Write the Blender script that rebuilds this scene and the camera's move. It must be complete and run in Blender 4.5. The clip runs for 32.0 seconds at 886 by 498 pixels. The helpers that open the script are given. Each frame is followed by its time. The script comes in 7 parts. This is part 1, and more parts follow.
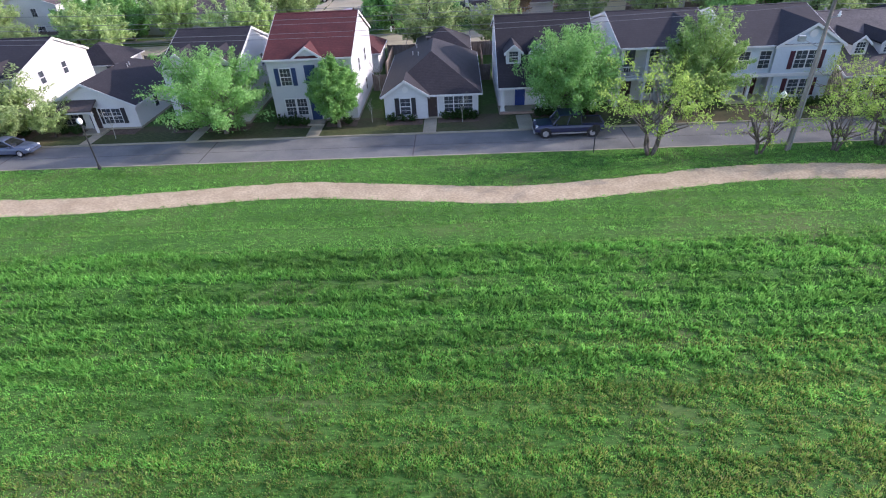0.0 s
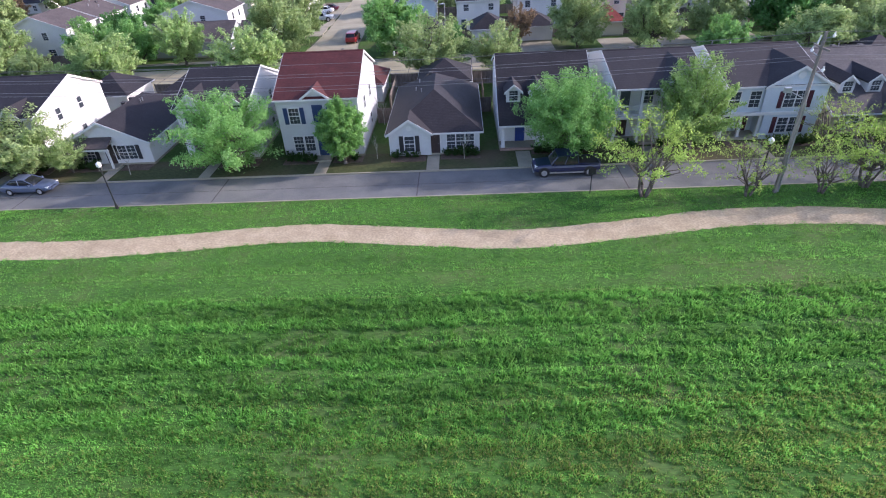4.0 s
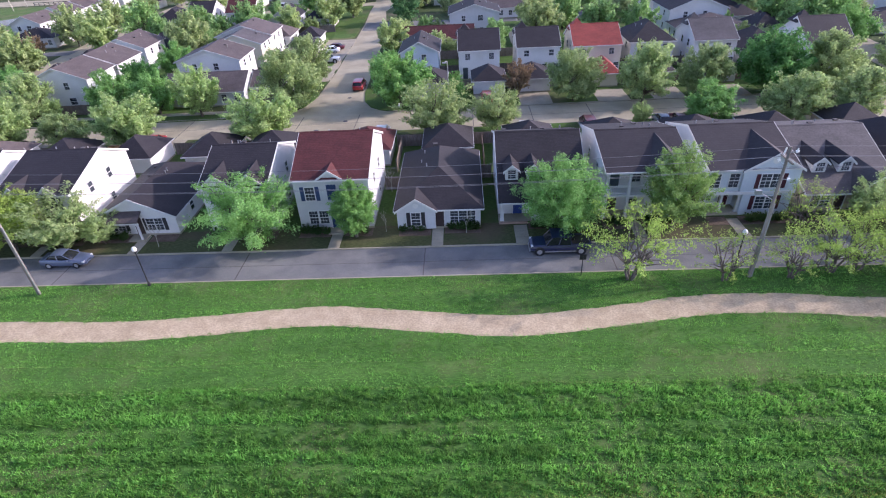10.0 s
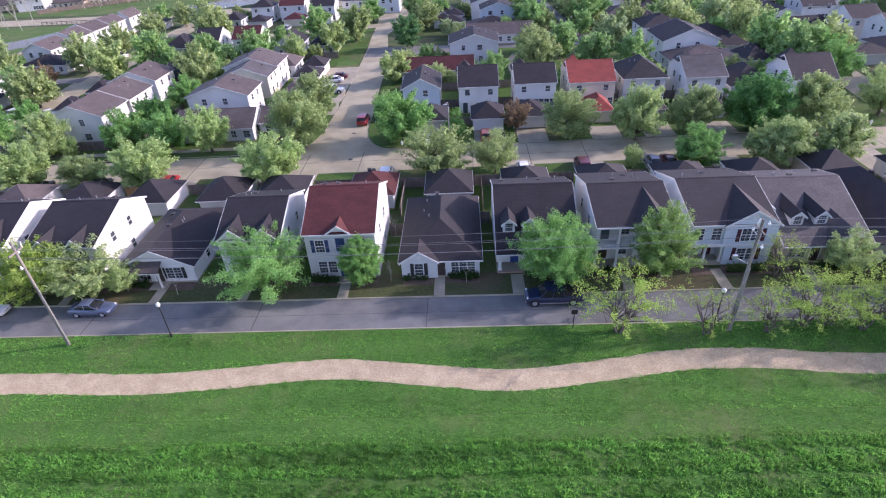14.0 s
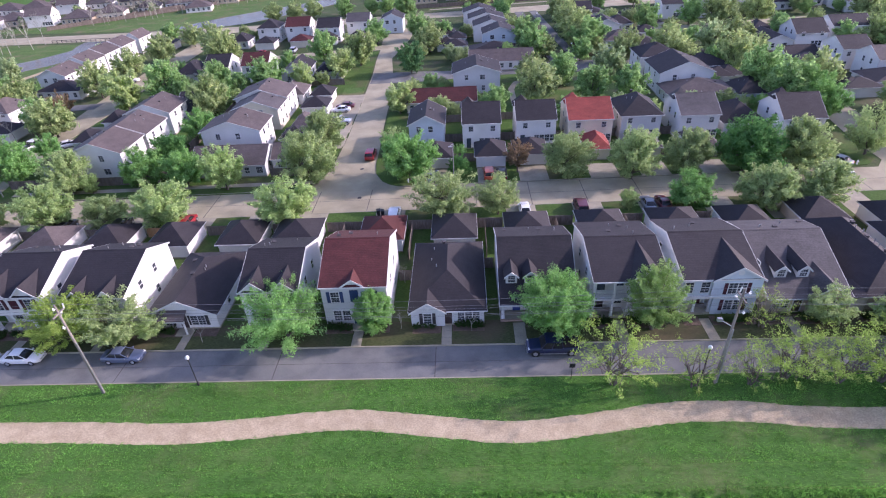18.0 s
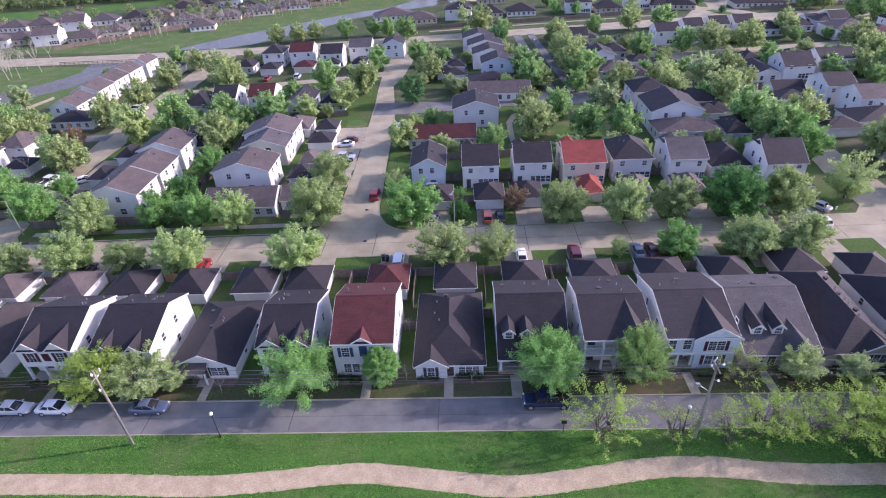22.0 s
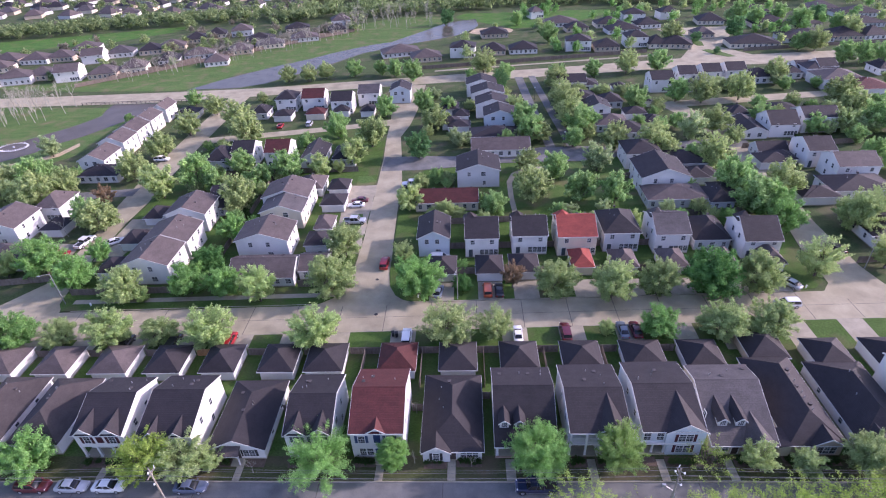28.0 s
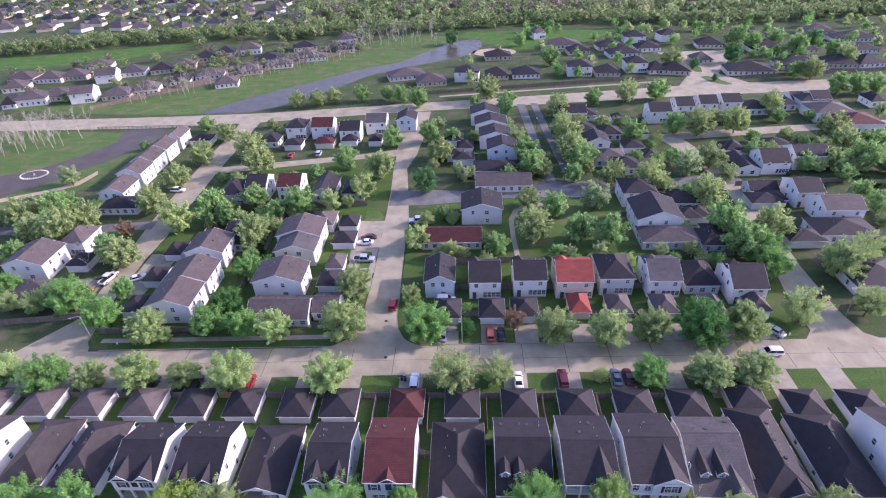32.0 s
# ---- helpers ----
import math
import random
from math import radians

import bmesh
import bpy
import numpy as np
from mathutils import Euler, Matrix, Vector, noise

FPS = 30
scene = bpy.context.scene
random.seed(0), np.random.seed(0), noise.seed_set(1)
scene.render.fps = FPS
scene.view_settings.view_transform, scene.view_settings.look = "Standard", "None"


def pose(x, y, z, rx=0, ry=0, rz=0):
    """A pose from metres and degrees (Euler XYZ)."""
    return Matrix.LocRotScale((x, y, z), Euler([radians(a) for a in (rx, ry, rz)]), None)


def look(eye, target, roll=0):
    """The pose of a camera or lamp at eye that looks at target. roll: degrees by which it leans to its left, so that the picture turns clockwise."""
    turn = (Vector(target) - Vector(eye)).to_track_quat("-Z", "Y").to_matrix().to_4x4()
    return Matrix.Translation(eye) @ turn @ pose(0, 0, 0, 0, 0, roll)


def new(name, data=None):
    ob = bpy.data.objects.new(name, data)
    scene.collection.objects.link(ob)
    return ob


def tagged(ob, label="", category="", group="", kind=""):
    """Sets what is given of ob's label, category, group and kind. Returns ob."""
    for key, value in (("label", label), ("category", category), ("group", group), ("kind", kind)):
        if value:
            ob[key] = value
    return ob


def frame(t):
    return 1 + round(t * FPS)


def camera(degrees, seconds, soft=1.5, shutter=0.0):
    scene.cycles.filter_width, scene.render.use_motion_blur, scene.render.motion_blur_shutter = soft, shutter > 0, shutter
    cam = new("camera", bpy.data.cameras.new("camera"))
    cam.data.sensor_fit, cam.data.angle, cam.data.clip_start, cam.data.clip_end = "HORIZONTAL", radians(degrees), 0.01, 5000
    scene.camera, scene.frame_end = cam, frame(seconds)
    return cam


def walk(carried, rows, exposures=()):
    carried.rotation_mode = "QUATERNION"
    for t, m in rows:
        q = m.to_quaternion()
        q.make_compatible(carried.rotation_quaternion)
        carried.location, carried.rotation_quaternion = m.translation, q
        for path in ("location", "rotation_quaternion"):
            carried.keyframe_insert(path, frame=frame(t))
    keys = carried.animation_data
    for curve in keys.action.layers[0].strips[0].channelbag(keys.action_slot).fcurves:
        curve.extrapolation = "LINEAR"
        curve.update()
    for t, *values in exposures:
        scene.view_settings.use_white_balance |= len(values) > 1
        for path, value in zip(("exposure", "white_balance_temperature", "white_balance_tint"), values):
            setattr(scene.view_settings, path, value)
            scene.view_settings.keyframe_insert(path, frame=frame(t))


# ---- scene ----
cam = camera(78.5, 32.0, soft=1.1)
# seconds, eye x, y, z, yaw, pitch, roll
PATH = [
    (0, -0.00, -0.00, 18.14, 2.82, -33.54, -3.17),
    (1, -0.03, 0.00, 18.85, 2.86, -33.55, -3.21),
    (2, -0.02, -0.01, 19.68, 2.91, -33.55, -3.26),
    (3, 0.01, 0.03, 20.66, 2.94, -33.57, -3.29),
    (6, 0.04, 0.28, 24.37, 3.01, -33.55, -3.36),
    (7, 0.12, 0.34, 25.67, 3.04, -33.53, -3.37),
    (8, 0.04, 0.27, 27.02, 3.04, -33.50, -3.39),
    (9, 0.04, 0.27, 28.42, 3.03, -33.48, -3.33),
    (10, 0.08, 0.27, 30.01, 3.03, -33.48, -3.28),
    (11, 0.11, 0.19, 31.61, 2.98, -33.43, -3.25),
    (12, 0.16, 0.12, 33.21, 3.04, -33.40, -3.29),
    (13, 0.25, 0.05, 34.81, 3.07, -33.36, -3.33),
    (14, 0.25, -0.00, 36.51, 3.04, -33.37, -3.36),
    (17, -0.03, -0.15, 41.96, 3.05, -33.43, -3.33),
    (18, -0.18, -0.19, 44.00, 3.08, -33.45, -3.31),
    (19, -0.30, -0.26, 46.09, 3.05, -33.47, -3.24),
    (20, -0.30, -0.44, 48.28, 2.93, -33.46, -3.16),
    (21, -0.32, -0.47, 50.67, 2.85, -33.44, -3.07),
    (22, -0.35, -0.39, 53.17, 2.81, -33.46, -3.03),
    (23, -0.24, -0.36, 55.91, 2.82, -33.46, -2.97),
    (24, -0.12, -0.27, 58.77, 2.90, -33.45, -2.94),
    (25, -0.04, -0.39, 61.61, 2.97, -33.51, -2.92),
    (28, 0.17, -0.51, 70.95, 3.19, -33.45, -2.87),
    (29, 0.05, -0.67, 74.05, 3.25, -33.44, -2.80),
    (30, -0.12, -0.78, 77.31, 3.30, -33.47, -2.68),
    (31, -0.26, -0.76, 80.58, 3.35, -33.53, -2.58),
    (32, -0.37, -0.80, 83.78, 3.34, -33.56, -2.48),
]


def aim(x, y, z, yaw, pitch, roll):
    a, b = radians(yaw), radians(pitch)
    eye = Vector((x, y, z))
    return look(eye, eye + Vector((-math.sin(a) * math.cos(b), math.cos(a) * math.cos(b), math.sin(b))), roll)


walk(cam, [(r[0], aim(*r[1:])) for r in PATH], exposures=[(0.0, 0.58, 5820, 29), (13.0, 0.56, 5840, 37), (25.0, 0.56, 5830, 43), (32.0, 0.61, 5800, 44)])

# ---- light: low sun from the right, clear sky ----
SUN_ELEV, SUN_AZ = 24.3, 80.5        # azimuth clockwise from +y
world = bpy.data.worlds.new("sky")
scene.world = world
world.use_nodes = True
wn = world.node_tree
sky = wn.nodes.new("ShaderNodeTexSky")
sky.sky_type = "NISHITA"
sky.sun_disc = False
sky.sun_elevation, sky.sun_rotation = radians(SUN_ELEV), radians(SUN_AZ)
sky.air_density, sky.dust_density, sky.ozone_density = 1.0, 1.5, 0.7
wn.links.new(sky.outputs[0], wn.nodes["Background"].inputs[0])
wn.nodes["Background"].inputs[1].default_value = 0.23
sun = new("sun", bpy.data.lights.new("sun", "SUN"))
sun.data.energy, sun.data.angle, sun.data.color = 3.7, radians(0.6), (1.0, 0.915, 0.77)
e, a = radians(SUN_ELEV), radians(SUN_AZ)
sun.matrix_world = look((0, 0, 60), (-60 * math.cos(e) * math.sin(a), -60 * math.cos(e) * math.cos(a), 60 - 60 * math.sin(e)))

# ---- materials ----
def mat(name, c1, c2, scale=3.0, rough=0.8, fine=40.0, fine_amt=0.25, bump=0.0, bump_scale=60.0, metal=0.0, stretch=(1, 1, 1), rnd=0.0, spec=0.3, stain=0.0):
    """Two colours mixed by a large noise, a fine grain over it, fine relief; rnd: change from object to object."""
    m = bpy.data.materials.new(name)
    m.use_nodes = True
    t = m.node_tree
    N, L = t.nodes.new, t.links.new
    b = t.nodes["Principled BSDF"]
    b.inputs["Roughness"].default_value = rough
    b.inputs["Metallic"].default_value = metal
    b.inputs["Specular IOR Level"].default_value = spec
    g = N("ShaderNodeNewGeometry")
    mp = N("ShaderNodeMapping")
    mp.inputs["Scale"].default_value = stretch
    L(g.outputs["Position"], mp.inputs["Vector"])
    n1 = N("ShaderNodeTexNoise")
    n1.inputs["Scale"].default_value = 1.0 / scale
    n1.inputs["Detail"].default_value = 5.0
    n1.inputs["Roughness"].default_value = 0.6
    L(mp.outputs[0], n1.inputs["Vector"])
    rp = N("ShaderNodeMapRange")
    rp.inputs[1].default_value, rp.inputs[2].default_value = 0.35, 0.65
    L(n1.outputs[0], rp.inputs[0])
    mx = N("ShaderNodeMix")
    mx.data_type = "RGBA"
    mx.inputs[6].default_value, mx.inputs[7].default_value = (*c1, 1), (*c2, 1)
    L(rp.outputs[0], mx.inputs[0])
    n2 = N("ShaderNodeTexNoise")
    n2.inputs["Scale"].default_value = fine
    n2.inputs["Detail"].default_value = 3.0
    L(mp.outputs[0], n2.inputs["Vector"])
    r2 = N("ShaderNodeMapRange")
    r2.inputs[1].default_value, r2.inputs[2].default_value = 0.3, 0.7
    r2.inputs[3].default_value, r2.inputs[4].default_value = 1 - fine_amt, 1 + fine_amt
    L(n2.outputs[0], r2.inputs[0])
    hs = N("ShaderNodeHueSaturation")
    L(mx.outputs[2], hs.inputs["Color"])
    L(r2.outputs[0], hs.inputs["Value"])
    out = hs.outputs[0]
    if stain:
        n3 = N("ShaderNodeTexNoise")
        n3.inputs["Scale"].default_value = 0.22
        n3.inputs["Detail"].default_value = 8.0
        L(g.outputs["Position"], n3.inputs["Vector"])
        r3 = N("ShaderNodeMapRange")
        r3.inputs[1].default_value, r3.inputs[2].default_value = 0.45, 0.7
        r3.inputs[3].default_value, r3.inputs[4].default_value = 1.0, 1.0 - stain
        L(n3.outputs[0], r3.inputs[0])
        h3 = N("ShaderNodeHueSaturation")
        L(out, h3.inputs["Color"])
        L(r3.outputs[0], h3.inputs["Value"])
        out = h3.outputs[0]
    if rnd:
        oi = N("ShaderNodeObjectInfo")
        r4 = N("ShaderNodeMapRange")
        r4.inputs[3].default_value, r4.inputs[4].default_value = 1 - rnd, 1 + rnd
        L(oi.outputs["Random"], r4.inputs[0])
        h4 = N("ShaderNodeHueSaturation")
        L(out, h4.inputs["Color"])
        L(r4.outputs[0], h4.inputs["Value"])
        out = h4.outputs[0]
    L(out, b.inputs["Base Color"])
    if bump:
        bp = N("ShaderNodeBump")
        bp.inputs["Strength"].default_value = bump
        bp.inputs["Distance"].default_value = 0.03
        n5 = N("ShaderNodeTexNoise")
        n5.inputs["Scale"].default_value = bump_scale
        n5.inputs["Detail"].default_value = 4.0
        L(mp.outputs[0], n5.inputs["Vector"])
        L(n5.outputs[0], bp.inputs["Height"])
        L(bp.outputs[0], b.inputs["Normal"])
    return m


def siding(name, c):
    """Painted lap siding: thin horizontal courses, faint dirt."""
    m = mat(name, c, tuple(v * 0.93 for v in c), 2.5, 0.6, 9.0, 0.05, stain=0.08, spec=0.3)
    t = m.node_tree
    g = t.nodes.new("ShaderNodeNewGeometry")
    w = t.nodes.new("ShaderNodeTexWave")
    w.wave_type, w.bands_direction, w.wave_profile = "BANDS", "Z", "SAW"
    w.inputs["Scale"].default_value = 2.2
    t.links.new(g.outputs["Position"], w.inputs["Vector"])
    bp = t.nodes.new("ShaderNodeBump")
    bp.inputs["Strength"].default_value, bp.inputs["Distance"].default_value = 0.35, 0.02
    t.links.new(w.outputs[0], bp.inputs["Height"])
    t.links.new(bp.outputs[0], t.nodes["Principled BSDF"].inputs["Normal"])
    return m


def shingles(name, c):
    """Asphalt shingles: speckled tabs, streaks down the slope, courses as relief."""
    m = mat(name, c, tuple(v * 0.74 for v in c), 1.6, 0.72, 5.0, 0.26, stretch=(1, 1, 2.5), stain=0.16, rnd=0.12, spec=0.32)
    t = m.node_tree
    g = t.nodes.new("ShaderNodeNewGeometry")
    w = t.nodes.new("ShaderNodeTexWave")
    w.wave_type, w.bands_direction, w.wave_profile = "BANDS", "Z", "SAW"
    w.inputs["Scale"].default_value, w.inputs["Distortion"].default_value, w.inputs["Detail Scale"].default_value = 3.2, 0.6, 6.0
    t.links.new(g.outputs["Position"], w.inputs["Vector"])
    bp = t.nodes.new("ShaderNodeBump")
    bp.inputs["Strength"].default_value, bp.inputs["Distance"].default_value = 0.5, 0.03
    t.links.new(w.outputs[0], bp.inputs["Height"])
    t.links.new(bp.outputs[0], t.nodes["Principled BSDF"].inputs["Normal"])
    return m


def leaf_mat(name, c1, c2):
    m = bpy.data.materials.new(name)
    m.use_nodes = True
    t = m.node_tree
    N, L = t.nodes.new, t.links.new
    b = t.nodes["Principled BSDF"]
    b.inputs["Roughness"].default_value = 0.7
    b.inputs["Specular IOR Level"].default_value = 0.12
    g = N("ShaderNodeNewGeometry")
    mx = N("ShaderNodeMix")
    mx.data_type = "RGBA"
    mx.inputs[6].default_value, mx.inputs[7].default_value = (*c1, 1), (*c2, 1)
    L(g.outputs["Random Per Island"], mx.inputs[0])
    oi = N("ShaderNodeObjectInfo")
    r4 = N("ShaderNodeMapRange")
    r4.inputs[3].default_value, r4.inputs[4].default_value = 0.9, 1.12
    L(oi.outputs["Random"], r4.inputs[0])
    h4 = N("ShaderNodeHueSaturation")
    L(mx.outputs[2], h4.inputs["Color"])
    L(r4.outputs[0], h4.inputs["Value"])
    tr = N("ShaderNodeBsdfTranslucent")
    L(h4.outputs[0], b.inputs["Base Color"])
    L(h4.outputs[0], tr.inputs["Color"])
    ms = N("ShaderNodeMixShader")
    ms.inputs[0].default_value = 0.56
    L(b.outputs[0], ms.inputs[1])
    L(tr.outputs[0], ms.inputs[2])
    L(ms.outputs[0], t.nodes["Material Output"].inputs[0])
    return m


def grass_mat(name, c1, c2, c3):
    """Mown grass: patches, mowing bands along the street, fine blades."""
    m = mat(name, c1, c2, 5.0, 0.9, 7.0, 0.45, 0.9, 9.0, stretch=(0.35, 1.6, 1), spec=0.12)
    t = m.node_tree
    N, L = t.nodes.new, t.links.new
    b = t.nodes["Principled BSDF"]
    src = b.inputs["Base Color"].links[0].from_socket
    g = N("ShaderNodeNewGeometry")
    n = N("ShaderNodeTexNoise")
    n.inputs["Scale"].default_value, n.inputs["Detail"].default_value = 0.16, 9.0
    L(g.outputs["Position"], n.inputs["Vector"])
    r = N("ShaderNodeMapRange")
    r.inputs[1].default_value, r.inputs[2].default_value = 0.5, 0.72
    L(n.outputs[0], r.inputs[0])
    mx = N("ShaderNodeMix")
    mx.data_type = "RGBA"
    L(r.outputs[0], mx.inputs[0])
    L(src, mx.inputs[6])
    mx.inputs[7].default_value = (*c3, 1)
    L(mx.outputs[2], b.inputs["Base Color"])
    return m


M = {
    "field": grass_mat("field_grass", (0.048, 0.124, 0.022), (0.072, 0.160, 0.030), (0.115, 0.145, 0.050)),
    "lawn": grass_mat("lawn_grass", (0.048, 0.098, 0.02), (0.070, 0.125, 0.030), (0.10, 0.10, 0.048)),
    # Fallen leaves plus the shade of trees and houses, both in this darker colour.
    "verge": grass_mat("shaded_litter_grass", (0.052, 0.066, 0.026), (0.074, 0.086, 0.034), (0.115, 0.088, 0.056)),
    "far": grass_mat("far_grass", (0.05, 0.078, 0.028), (0.072, 0.102, 0.04), (0.125, 0.112, 0.07)),
    "meadow": grass_mat("meadow_grass", (0.065, 0.125, 0.032), (0.095, 0.155, 0.045), (0.16, 0.145, 0.075)),
    "road": mat("grey_concrete_road", (0.13, 0.135, 0.13), (0.185, 0.185, 0.172), 3.0, 0.85, 12.0, 0.12, 0.2, 40.0, stain=0.28),
    "backroad": mat("tan_concrete_road", (0.30, 0.268, 0.18), (0.38, 0.342, 0.235), 5.0, 0.85, 8.0, 0.1, 0.2, 40.0, stain=0.22),
    "concrete": mat("pale_concrete", (0.28, 0.255, 0.185), (0.355, 0.325, 0.24), 2.0, 0.85, 10.0, 0.1, 0.2, 40.0, stain=0.2),
    "path": mat("granite_gravel", (0.38, 0.297, 0.182), (0.475, 0.38, 0.242), 1.4, 0.95, 6.0, 0.22, 0.6, 30.0, stain=0.10),
    "joint": mat("tar_joint", (0.07, 0.065, 0.06), (0.10, 0.09, 0.085), 1.0, 0.9),
    "soil": mat("brown_mulch", (0.10, 0.07, 0.05), (0.15, 0.11, 0.08), 0.8, 0.95, 16.0, 0.35, 0.6, 25.0),
    "water": mat("canal_water", (0.075, 0.068, 0.055), (0.10, 0.09, 0.074), 5.0, 0.2, 2.0, 0.1, 0.12, 1.5, spec=0.10),
    "pond": mat("brown_pond_water", (0.075, 0.06, 0.043), (0.10, 0.08, 0.06), 8.0, 0.2, 2.0, 0.1, 0.12, 1.5, spec=0.05),
    "white": siding("white_siding", (0.70, 0.69, 0.66)),
    "cream": siding("cream_siding", (0.66, 0.60, 0.48)),
    "grey": siding("grey_siding", (0.55, 0.56, 0.56)),
    "blue": siding("pale_blue_siding", (0.52, 0.58, 0.62)),
    "tan": siding("tan_siding", (0.50, 0.42, 0.32)),
    "brick": mat("brick_wall", (0.30, 0.20, 0.16), (0.38, 0.26, 0.20), 0.6, 0.85, 14.0, 0.25, 0.3, 30.0),
    "trim": mat("white_trim_paint", (0.64, 0.64, 0.62), (0.58, 0.58, 0.56), 1.0, 0.5, 8.0, 0.04),
    "roof": shingles("charcoal_shingles", (0.029, 0.0255, 0.0285)),
    "roofdark": shingles("dark_brown_shingles", (0.05, 0.042, 0.041)),
    "roofbrown": shingles("brown_shingles", (0.105, 0.086, 0.08)),
    "roofgrey": shingles("grey_shingles", (0.085, 0.078, 0.078)),
    "roofred": shingles("dark_red_shingles", (0.085, 0.024, 0.022)),
    "roofbright": shingles("bright_red_shingles", (0.30, 0.062, 0.045)),
    "glass": mat("dark_window_glass", (0.035, 0.042, 0.05), (0.06, 0.07, 0.08), 1.0, 0.08, 1.0, 0.05, spec=0.6),
    "navy": mat("navy_shutter_paint", (0.02, 0.045, 0.11), (0.03, 0.055, 0.13), 1.0, 0.5),
    "black": mat("black_shutter_paint", (0.02, 0.02, 0.022), (0.03, 0.03, 0.032), 1.0, 0.5),
    "wine": mat("burgundy_shutter_paint", (0.05, 0.010, 0.018), (0.065, 0.014, 0.022), 1.0, 0.5),
    "slate": mat("slate_shutter_paint", (0.05, 0.07, 0.08), (0.06, 0.08, 0.09), 1.0, 0.5),
    "door": mat("dark_door_paint", (0.04, 0.03, 0.03), (0.06, 0.04, 0.035), 1.0, 0.45),
    "bluedoor": mat("blue_door_paint", (0.03, 0.06, 0.22), (0.04, 0.07, 0.25), 1.0, 0.4),
    "fence": mat("weathered_fence_wood", (0.14, 0.115, 0.095), (0.21, 0.175, 0.145), 0.7, 0.9, 12.0, 0.3, stretch=(1, 1, 0.2)),
    "fencenew": mat("fresh_fence_wood", (0.38, 0.22, 0.10), (0.45, 0.28, 0.14), 0.7, 0.85, 12.0, 0.25, stretch=(1, 1, 0.2)),
    "bark": mat("grey_bark", (0.11, 0.09, 0.075), (0.17, 0.145, 0.12), 0.4, 0.95, 20.0, 0.3, 0.6, 12.0, stretch=(1, 1, 0.3)),
    "wire": mat("grey_cable", (0.16, 0.16, 0.17), (0.2, 0.2, 0.21), 0.5, 0.6),
    "birch": mat("pale_bark", (0.30, 0.295, 0.24), (0.40, 0.39, 0.32), 0.4, 0.9, 12.0, 0.2),
    "pole": mat("weathered_pole_wood", (0.17, 0.15, 0.13), (0.27, 0.24, 0.21), 0.6, 0.9, 20.0, 0.25, 0.4, 15.0, stretch=(1, 1, 0.1)),
    "metal": mat("grey_metal", (0.32, 0.33, 0.34), (0.4, 0.41, 0.42), 0.5, 0.45, 10.0, 0.1, metal=0.6),
    "iron": mat("black_iron", (0.018, 0.018, 0.02), (0.03, 0.03, 0.03), 0.5, 0.5),
    "globe": mat("white_globe", (0.82, 0.82, 0.80), (0.76, 0.76, 0.74), 0.5, 0.35),
    "rubber": mat("tyre_rubber", (0.016, 0.016, 0.017), (0.025, 0.025, 0.026), 0.4, 0.85),
    "rim": mat("alloy_rim", (0.45, 0.45, 0.46), (0.55, 0.55, 0.56), 0.3, 0.35, metal=0.7),
    "bloom": mat("flower_bed", (0.30, 0.12, 0.10), (0.42, 0.2, 0.16), 0.3, 0.9),
    "carglass": mat("car_glass", (0.012, 0.014, 0.016), (0.02, 0.022, 0.024), 0.5, 0.08, spec=0.45),
    "lens": mat("lamp_lens", (0.7, 0.7, 0.68), (0.75, 0.75, 0.72), 0.3, 0.2),
    "redlens": mat("red_lamp_lens", (0.35, 0.02, 0.02), (0.4, 0.03, 0.03), 0.3, 0.25),
}


def car_paint(name, c):
    m = mat(name, c, tuple(v * 0.94 for v in c), 0.8, 0.28, 6.0, 0.03, spec=0.5)
    b = m.node_tree.nodes["Principled BSDF"]
    b.inputs["Coat Weight"].default_value = 0.6
    return m


